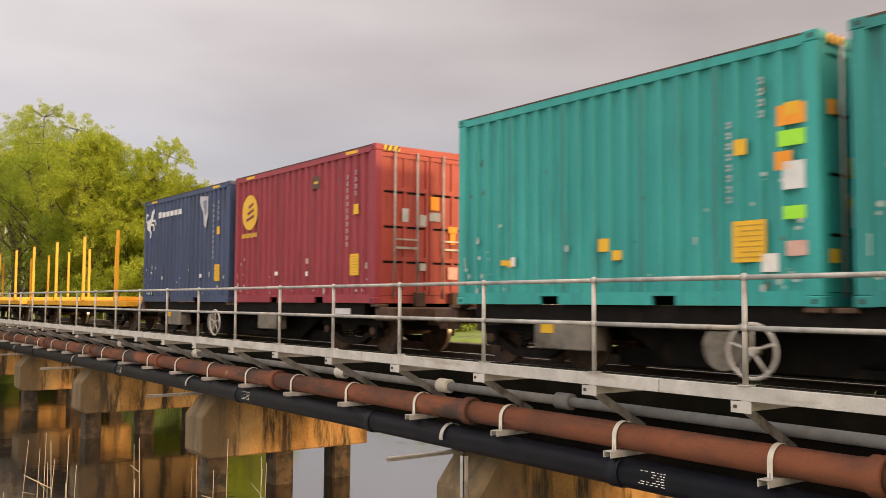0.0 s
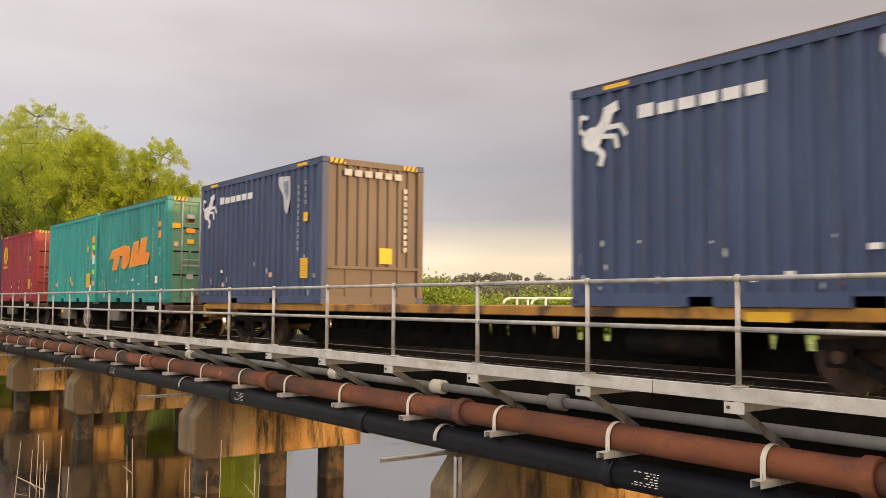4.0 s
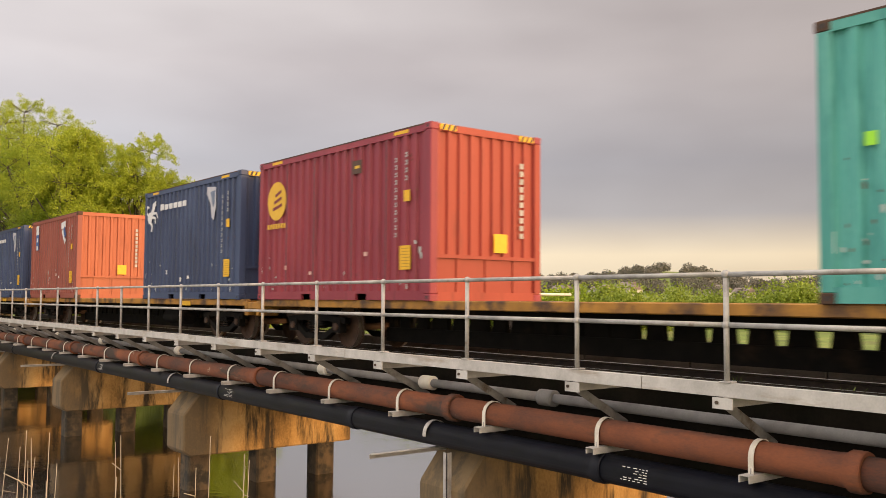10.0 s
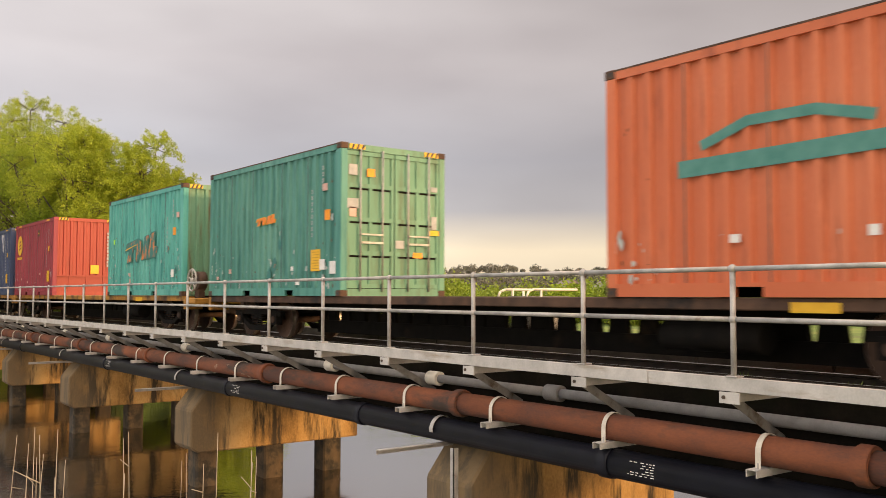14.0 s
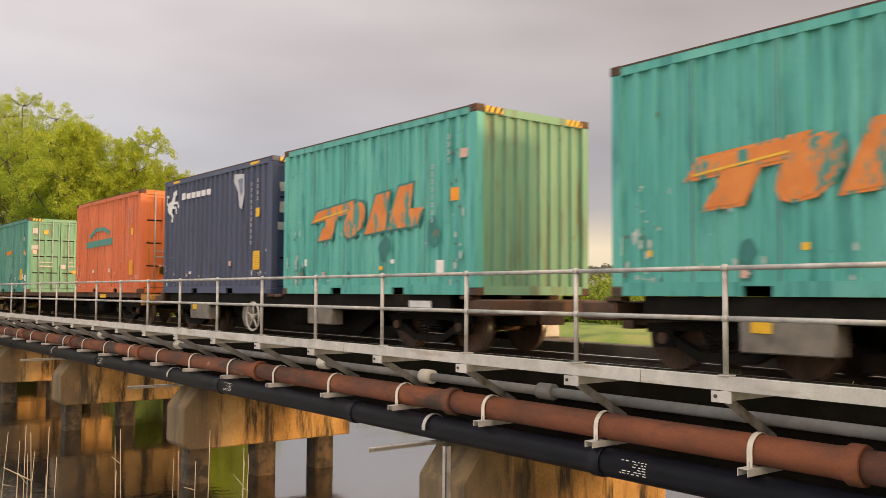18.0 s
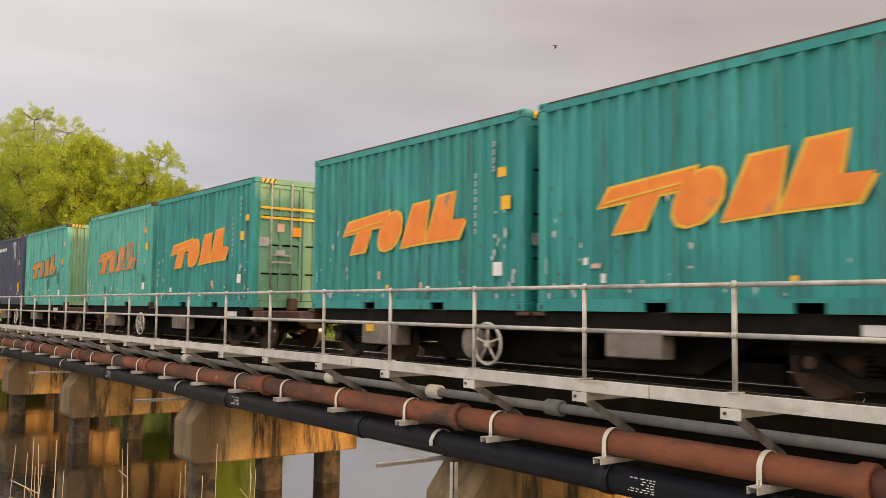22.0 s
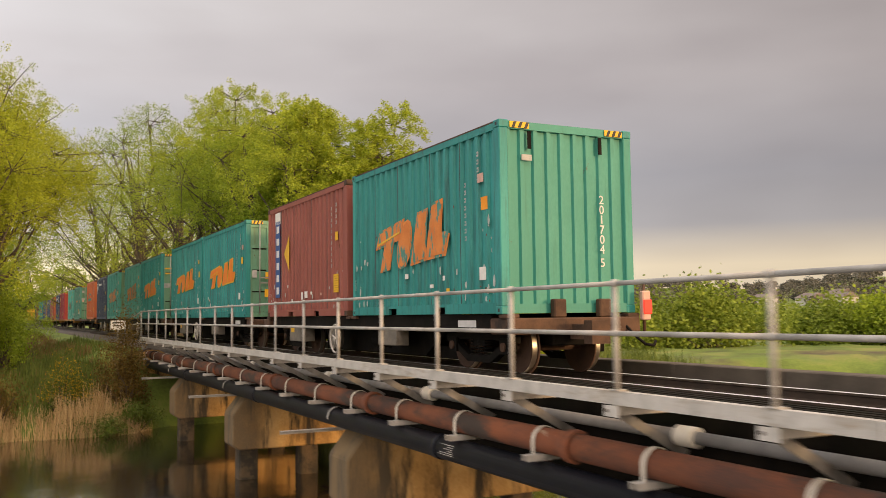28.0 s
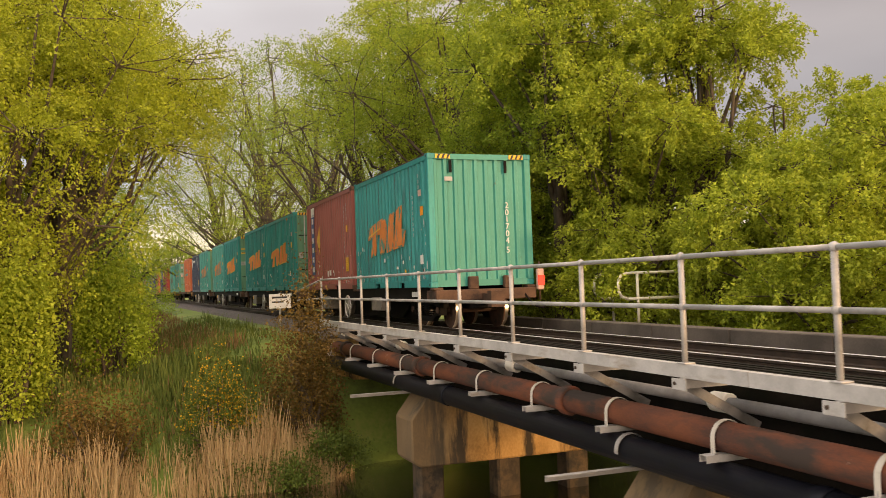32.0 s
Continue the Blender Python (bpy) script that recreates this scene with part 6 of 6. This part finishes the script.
        headings.append(way[pick] + 2 * sag * f)
        for i in range(7):
            limbs.append(([c, c + foot[i] * r, c + (foot[i] + way[i] * span[i] * 0.8) * r], [0.0019 * height, 0.0011 * height, 0.0004 * height]))
    limb_mesh("trunk", limbs, BARK, t, 5)
    spots = np.concatenate(clouds)
    # nothing hangs into the space that the train needs
    clear = (np.abs(at[0] + spots[:, 0] - TRACK_X) < 1.7) & (at[2] + spots[:, 2] < 4.4) & (at[1] < 325)
    quads_object("crown", leaf_faces(spots[~clear], rng, leaf, 0.9, 0.12, 3, np.concatenate(headings)[~clear]), mat, t, 3)
    return t


def bush(name, label, at, size, mat, seed, leaves=3000, leaf=0.12, category="bush", group="", bloom=None):
    rng = np.random.default_rng(seed)
    b = thing(name, label, category, group, at)
    sx, sy, sz = size
    lobes = rng.normal(0, 0.42, (14, 3)) * np.array([sx, sy, 0.0])
    lobes[:, 2] = rng.uniform(0.25, 0.85, 14) * sz * np.clip(1.1 - 0.5 * np.hypot(lobes[:, 0] / sx, lobes[:, 1] / sy), 0.3, 1)
    limbs = []
    for l in lobes:
        mid = l * 0.5 + rng.normal(0, 0.08, 3)
        limbs.append(([np.array([0, 0, -0.3]) + np.array([l[0], l[1], 0]) * 0.2, mid, l], [0.05 * sz / 2, 0.035 * sz / 2, 0.012 * sz / 2]))
    limb_mesh("stem", limbs, BARK, b, 5)
    pick = rng.integers(0, len(lobes), leaves)
    c = lobes[pick] + rng.normal(0, 1, (leaves, 3)) * np.array([sx, sy, sz]) * 0.20
    c[:, 2] = np.abs(c[:, 2])
    quads_object("foliage", leaf_faces(c, rng, leaf, 0.9), mat, b)
    if bloom:
        pick = rng.choice(leaves, max(200, leaves // 2))
        top = c[pick]
        top = top[top[:, 2] > sz * 0.35]
        quads_object("blossom", leaf_faces(top + rng.normal(0, 0.03, top.shape), rng, leaf * 0.8), bloom, b)
    return b


def gz(x, y):
    return float(ground_height(np.array(float(x)), np.array(float(y))))


def place_trees():
    lab = "leafy willow in fresh spring green with grey limbs"
    gold = "golden-green spring willow leaning over the line"
    # right of the track, by the bridge end and past it: three tall crowns over a dense mass
    for x, y, h, sp, m, seed, st, n, low, lobes in (
            (8.8, 40.6, 11.8, 0.34, LEAF_SPRING, 1, 2, 19000, 0.60, 12), (6.2, 43.4, 12.4, 0.54, LEAF_SPRING, 2, 3, 36000, 0.60, 20), (6.8, 56.0, 14.4, 0.86, LEAF_SPRING, 3, 4, 46000, 0.40, 28),
            (7.3, 41.8, 8.4, 1.05, LEAF_SPRING, 4, 5, 70000, 0.04, 50), (6.9, 45.6, 9.4, 1.05, LEAF_GREEN, 5, 5, 62000, 0.05, 46), (9.0, 46.0, 9.2, 1.1, LEAF_SPRING, 6, 5, 44000, 0.06, 38),
            (6.3, 50.0, 11.6, 1.1, LEAF_GREEN, 7, 4, 56000, 0.08, 46), (7.2, 64.0, 15.0, 1.0, LEAF_GREEN, 8, 4, 34000, 0.12, 42), (7.2, 77.0, 18.5, 0.85, LEAF_SPRING, 9, 3, 26000, 0.12, 38),
            (8.8, 37.6, 7.2, 1.0, LEAF_SPRING, 10, 4, 50000, 0.04, 42), (11.0, 40.0, 8.2, 0.85, LEAF_SPRING, 38, 4, 36000, 0.06, 32), (9.9, 33.6, 7.4, 0.85, LEAF_SPRING, 19, 3, 34000, 0.22, 26), (12.3, 38.4, 7.0, 0.72, LEAF_SPRING, 20, 3, 26000, 0.30, 22), (9.0, 54.5, 11.2, 0.75, LEAF_SPRING, 16, 3, 20000, 0.4, 22)):
        tree("willow_tree", lab, (x, y, gz(x, y)), h, sp, m, seed, st, n, 0.082, low, lobes)
    # left of the track
    for x, y, h, sp, m, seed, st, n, low, lobes in (
            (-7.6, 46.5, 12.0, 0.85, LEAF_GOLD, 11, 5, 60000, 0.14, 50), (-6.6, 52.0, 15.0, 0.80, LEAF_GOLD, 12, 4, 56000, 0.36, 42), (-6.4, 60.0, 16.0, 0.95, LEAF_SPRING, 13, 4, 46000, 0.36, 40), (-10.2, 54.0, 10.0, 1.1, LEAF_SPRING, 32, 4, 26000, 0.04, 36),
            (-6.2, 70.0, 12.0, 1.0, LEAF_GREEN, 14, 4, 40000, 0.03, 44), (-5.4, 84.0, 11.0, 1.0, LEAF_GREEN, 39, 4, 26000, 0.03, 40), (-11.5, 47.5, 12.5, 0.95, LEAF_GOLD, 15, 4, 40000, 0.06, 40), (-9.0, 92.0, 13.0, 1.0, LEAF_GREEN, 17, 4, 14000, 0.1, 30)):
        tree("willow_tree", gold if m is LEAF_GOLD else lab, (x, y, gz(x, y)), h, sp, m, seed, st, n, 0.082, low, lobes)
    # far along the line
    for x, y, h, sp, m, seed, n, low, lobes in (
            (7.2, 93.0, 22.0, 0.85, LEAF_GREEN, 18, 20000, 0.12, 40), (7.2, 118.0, 22.0, 1.1, LEAF_SPRING, 29, 16000, 0.12, 40), (-9.0, 125.0, 14.0, 1.1, LEAF_GREEN, 30, 10000, 0.06, 34),
            (-11.0, 175.0, 16.0, 1.3, LEAF_GREEN, 31, 8000, 0.05, 40), (14.0, 160.0, 20.0, 1.2, LEAF_GREEN, 33, 8000, 0.05, 40)):
        tree("willow_tree", lab, (x, y, gz(x, y)), h, sp, m, seed, 4, n, 0.14, low, lobes)
    for x, y, h, seed in ((-4.0, 338.0, 22.0, 34), (7.0, 345.0, 26.0, 35), (16.0, 335.0, 22.0, 36), (-15.0, 330.0, 20.0, 37)):
        tree("willow_tree", "tall leafy tree at the far end of the line", (x, y, gz(x, y)), h, 1.3, LEAF_GREEN, seed, 3, 5000, 0.55, 0.04, 30)
    # bank shrubs
    for name, label, x, y, size, m, seed, n, lf, bloom in (
            ("bank_shrub", "leafy light green shrub on the river bank", -6.9, 43.6, (0.9, 0.8, 3.6), LEAF_SPRING, 21, 16000, 0.085, None),
            ("bank_shrub", "dark green shrub beside the track", -4.9, 46.8, (0.9, 1.0, 2.7), LEAF_GREEN, 22, 12000, 0.085, None),
            ("gorse_bush", "brown-orange gorse bush at the end of the hand rail", -0.75, 42.7, (0.85, 0.6, 3.3), LEAF_GORSE, 23, 15000, 0.06, None),
            ("gorse_bush", "gorse bush with yellow bloom on the bank", -2.75, 42.3, (0.8, 0.5, 2.0), LEAF_BRAMBLE, 24, 6000, 0.06, LEAF_BLOOM),
            ("gorse_bush", "dry brown gorse bush on the bank", -5.2, 42.3, (0.95, 0.6, 1.9), LEAF_GORSE, 25, 7000, 0.06, None),
            ("track_bush", "dense green bush beside the line", -5.9, 60.0, (1.3, 2.4, 2.6), LEAF_GREEN, 71, 9000, 0.13, None),
            ("track_bush", "dense green bush beside the line", -6.0, 72.0, (1.8, 3.0, 3.0), LEAF_GREEN, 72, 9000, 0.15, None),
            ("track_bush", "dense green bush beside the line", -5.6, 92.0, (1.8, 4.0, 3.4), LEAF_GREEN, 73, 8000, 0.2, None),
            ("track_bush", "dense green bush beside the line", -4.6, 125.0, (2.0, 5.0, 4.0), LEAF_GREEN, 74, 8000, 0.25, None),
            ("bramble", "low green bramble by the abutment", -0.7, 42.0, (0.9, 0.8, 0.9), LEAF_BRAMBLE, 26, 5000, 0.06, None),
            ("bramble", "low green bramble by the abutment", -1.7, 41.6, (1.0, 0.7, 0.8), LEAF_BRAMBLE, 27, 5000, 0.06, None)):
        bush(name, label, (x, y, gz(x, y)), size, m, seed, n, lf, bloom=bloom)
    # hedge across the field
    rng = random.Random(5)
    for k in range(34):
        a = radians(18 + k * 2.3)
        d = rng.uniform(62, 92)
        x, y = -7 + d * math.sin(a), -5 + d * math.cos(a)
        if x < 26:
            continue
        bush("field_bush", "rounded green willow bush in the meadow", (x, y, gz(x, y)), (rng.uniform(2.8, 4.6), rng.uniform(2, 3.5), rng.uniform(2.7, 3.6)), rng.choice((LEAF_FIELD, LEAF_FIELD, LEAF_GREEN)), 40 + k, 7000, 0.24, group="field hedge")


place_trees()


def place_far_woods():
    rng = np.random.default_rng(9)
    cs = []
    for k in range(1300):
        a = radians(rng.uniform(5, 88))
        d = rng.uniform(430, 720)
        x, y = d * math.sin(a), d * math.cos(a)
        z = gz(x, y)
        h = rng.uniform(3.5, 8.5)
        n = 200
        q = rng.normal(0, 1, (n, 3))
        q /= np.linalg.norm(q, axis=1)[:, None]
        cs.append(q * rng.uniform(0.5, 1.0, (n, 1)) * np.array([h * 0.55, h * 0.55, h * 0.42]) + np.array([x, y, z + h * 0.5]))
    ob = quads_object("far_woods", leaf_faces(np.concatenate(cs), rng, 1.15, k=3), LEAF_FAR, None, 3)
    tagged(ob, "wooded ridge on the skyline, greyed by painted haze", "woods", kind="stuff")
    rnd = random.Random(3)
    wall = surface("far_house_wall", [(0.55, 0.53, 0.50), (0.68, 0.66, 0.62)], 0.3, 0.8, 0, 0)
    roof = surface("far_house_roof", [(0.16, 0.13, 0.12), (0.24, 0.20, 0.18)], 0.3, 0.8, 0, 0)
    for k in range(7):
        a, d = radians(rnd.uniform(45, 64)), rnd.uniform(410, 470)
        x, y = d * math.sin(a), d * math.cos(a)
        hs = thing("house", "small pale house on the far hillside", "house", "houses on the hill", (x, y, gz(x, y)))
        w = rnd.uniform(4, 7)
        part("wall", one((-w, w, -4, 4, -2, 3.4)), wall, hs)
        part("roof", prism([(-w - 0.5, 3.41), (w + 0.5, 3.41), (0, 5.8)], "y", -4.4, 4.4), roof, hs)


place_far_woods()


def blades(name, label, spots, rng, mat, lean=0.25, width=0.012, category="reeds"):
    """Upright tapered blades: spots is a list of (x, y, z, height)."""
    s = np.array(spots)
    n = len(s)
    base = s[:, :3]
    a = rng.uniform(0, 2 * math.pi, n)
    tip = base + np.stack([np.cos(a) * lean * s[:, 3] * rng.uniform(0.1, 1, n), np.sin(a) * lean * s[:, 3] * rng.uniform(0.1, 1, n), s[:, 3]], -1)
    b = rng.uniform(0, 2 * math.pi, n)
    w = np.stack([np.cos(b), np.sin(b), 0 * b], -1) * width
    v = np.stack([base - w, base + w, tip + w * 0.35, tip - w * 0.35], 1).reshape(-1, 3)
    ob = quads_object(name, v, mat)
    return tagged(ob, label, category, kind="stuff")


def place_reeds():
    rng = np.random.default_rng(31)
    def scatter(n, x0, x1, y0, y1, h0, h1, clump=0.0, top=-0.9):
        x, y = rng.uniform(x0, x1, n * 5), rng.uniform(y0, y1, n * 5)
        z = ground_height(x, y)
        ok = (z > WATER_Z - 0.35) & (z < top)
        if clump:
            ok &= np.sin(x * 3.1 + 1.6 * y) + np.sin(x * 1.4 - y * 2.3) > clump * rng.uniform(-1, 1, n * 5)
        k = np.flatnonzero(ok)[:n]
        tall = 0.70 + 0.30 * np.sin(2.1 * x[k] + 1.4 * np.sin(3.3 * x[k] + y[k]) + 0.9 * y[k])
        return np.stack([x[k], y[k], z[k], (h0 + (h1 - h0) * rng.uniform(0, 1, len(k)) ** 1.4) * tall], -1)
    blades("dry_reeds", "tall dry straw-coloured reeds along the far bank", scatter(15000, -14, 0.1, 39.4, 42.4, 0.40, 1.40, 2.2), rng, DRY_REED, 0.28, 0.011)
    blades("green_reeds", "fresh green reeds and sedge along the far bank", scatter(20000, -14, 0.1, 39.4, 47.5, 0.25, 0.75, 2.0), rng, GREEN_REED, 0.4, 0.018)
    blades("bank_grass", "mixed rough grass on the embankment", scatter(9000, -10, -0.6, 43.0, 66.0, 0.2, 0.55, 0.0, 0.0), rng, GREEN_REED, 0.5, 0.014)
    blades("brown_bank_grass", "dead brown grass and dock on the embankment", scatter(20000, -10, -1.6, 42.6, 110.0, 0.20, 0.55, 0.5, 0.0), rng, BROWN_GRASS, 0.4, 0.016)
    blades("right_bank_grass", "rough green grass on the bank beyond the bridge", scatter(6000, 5.2, 22.0, 33.0, 44.0, 0.3, 0.8), rng, GREEN_REED, 0.4, 0.018)


place_reeds()


def reed_stalk(x, y, top, seed, bends=2):
    rnd = random.Random(seed)
    st = thing("reed_stalk", "single dry broken reed stalk by the water", "reed", "near reed stalks", (x, y, -3.6))
    bm = bmesh.new()
    p = Vector((0, 0, 0))
    h = top + 3.6
    q = Vector((rnd.uniform(-0.10, 0.10), rnd.uniform(-0.10, 0.10), h * 0.6))
    r = Vector((q.x * 1.6 + rnd.uniform(-0.06, 0.06), q.y * 1.6, h))
    tube(bm, p, q, 0.0048, 0.0038, n=5)
    tube(bm, q, r, 0.0038, 0.0020, n=5)
    for k in range(bends):
        z = rnd.uniform(0.72, 0.95)
        s = q.lerp(r, (z - 0.6) / 0.4)
        e = s + Vector((rnd.uniform(-0.16, 0.16), rnd.uniform(-0.1, 0.1), rnd.uniform(-0.10, 0.12)))
        tube(bm, s, e, 0.0042, 0.002, n=4)
    part("stalk", bm, DRY_STALK, st)


def place_stalks():
    rnd = random.Random(77)
    for k in range(26):
        a = radians(rnd.uniform(10.5, 26))
        d = rnd.uniform(5.0, 8.0)
        reed_stalk(-7.04 + d * math.sin(a), -4.85 + d * math.cos(a), 0.8 - d * rnd.uniform(0.135, 0.20), k, rnd.choice((0, 1, 2)))

    for k in range(18):
        a = radians(rnd.uniform(1.5, 11))
        d = rnd.uniform(4.2, 5.8)
        reed_stalk(-7.04 + d * math.sin(a), -4.85 + d * math.cos(a), 0.8 - d * rnd.uniform(0.15, 0.22), 60 + k, rnd.choice((1, 2, 2)))


place_stalks()


def grass_tuft(x, y, z, h, seed):
    rng = np.random.default_rng(seed)
    t = thing("grass_tuft", "small grass tuft growing on the deck edge", "grass", "deck edge tufts", (x, y, z))
    n = 26
    b = rng.normal(0, 0.035, (n, 3)) * np.array([1, 1, 0])
    tip = b + np.stack([rng.normal(0, 0.07, n), rng.normal(0, 0.07, n), rng.uniform(0.5, 1.0, n) * h], -1)
    w = rng.normal(0, 1, (n, 3)) * np.array([0.006, 0.006, 0])
    quads_object("blades", np.stack([b - w, b + w, tip + w * 0.2, tip - w * 0.2], 1).reshape(-1, 3), GREEN_REED, t)


for k, (y, h) in enumerate(((-0.55, 0.20), (-0.3, 0.12), (0.55, 0.22), (0.75, 0.16), (2.6, 0.16), (2.75, 0.12), (4.1, 0.12), (6.3, 0.13), (9.0, 0.14), (14.2, 0.15))):
    grass_tuft(GIRDER_X + 0.10, y, -0.16, h, 300 + k)


def build_bird():
    b = thing("bird", "small dark bird crossing the grey sky", "bird")
    dark = surface("dark_feathers", [(0.03, 0.028, 0.025), (0.06, 0.055, 0.05)], 20, 0.8, 0, 0.05)
    body = lathe_y([(-0.12, 0.006), (-0.07, 0.028), (0.0, 0.04), (0.07, 0.03), (0.10, 0.022), (0.125, 0.004)], 10)
    part("body", body, dark, b)
    wings = []
    for s in (-1, 1):
        bm = bmesh.new()
        out = [(0.0, 0.05), (s * 0.10, 0.075), (s * 0.22, 0.02), (s * 0.20, -0.01), (s * 0.09, -0.02), (0.0, -0.04)]
        lo, hi = [bm.verts.new((x, y, -0.004)) for x, y in out], [bm.verts.new((x, y, 0.004)) for x, y in out]
        bm.faces.new(hi)
        bm.faces.new(lo[::-1])
        for i in range(6):
            bm.faces.new((lo[i], lo[(i + 1) % 6], hi[(i + 1) % 6], hi[i]))
        bmesh.ops.recalc_face_normals(bm, faces=bm.faces[:])
        wings.append((s, part("wing", bm, dark, b)))
    return b, wings


BIRD, WINGS = build_bird()


# ---- what moves ----
def motions():
    keys = TRAIN
    for s, c in CONTAINERS.items():
        walk(c, [(t, pose(TRACK_X, y + s, RAIL_Z + DECK, 0, 0, 0)) for t, y in keys])
    for s, w, spin in WAGONS:
        walk(w, [(t, pose(TRACK_X, y + s, RAIL_Z, 0, 0, 0)) for t, y in keys])
    # the bird crosses the sky in a straight line, wings beating
    a, v = Vector((19.03, 27.87, 14.43)), Vector((3.32, -2.80, -1.11))
    walk(BIRD, [(t, Matrix.Translation(a + v * (t - 21.0)) @ pose(0, 0, 0, 0, 0, -130)) for t in (0.0, 16.0, 32.0)])
    for s, wing in WINGS:
        walk(wing, [(k * 0.1, pose(0, 0, 0, 0, -s * 28 * math.sin(k * 1.25), 0)) for k in range(321)])
    # wheels turn with the distance covered
    ts, ys = [k[0] for k in keys], [k[1] for k in keys]
    rows = []
    for k in range(401):
        t = k * 0.08
        y = float(np.interp(t, ts, ys))
        rows.append((t, -math.degrees((y - ys[0]) / 0.40)))
    for s, w, spin in WAGONS:
        for ws in spin:
            loc = ws.location.copy()
            walk(ws, [(tt, pose(loc.x, loc.y, loc.z, a, 0, 0)) for tt, a in rows])


motions()
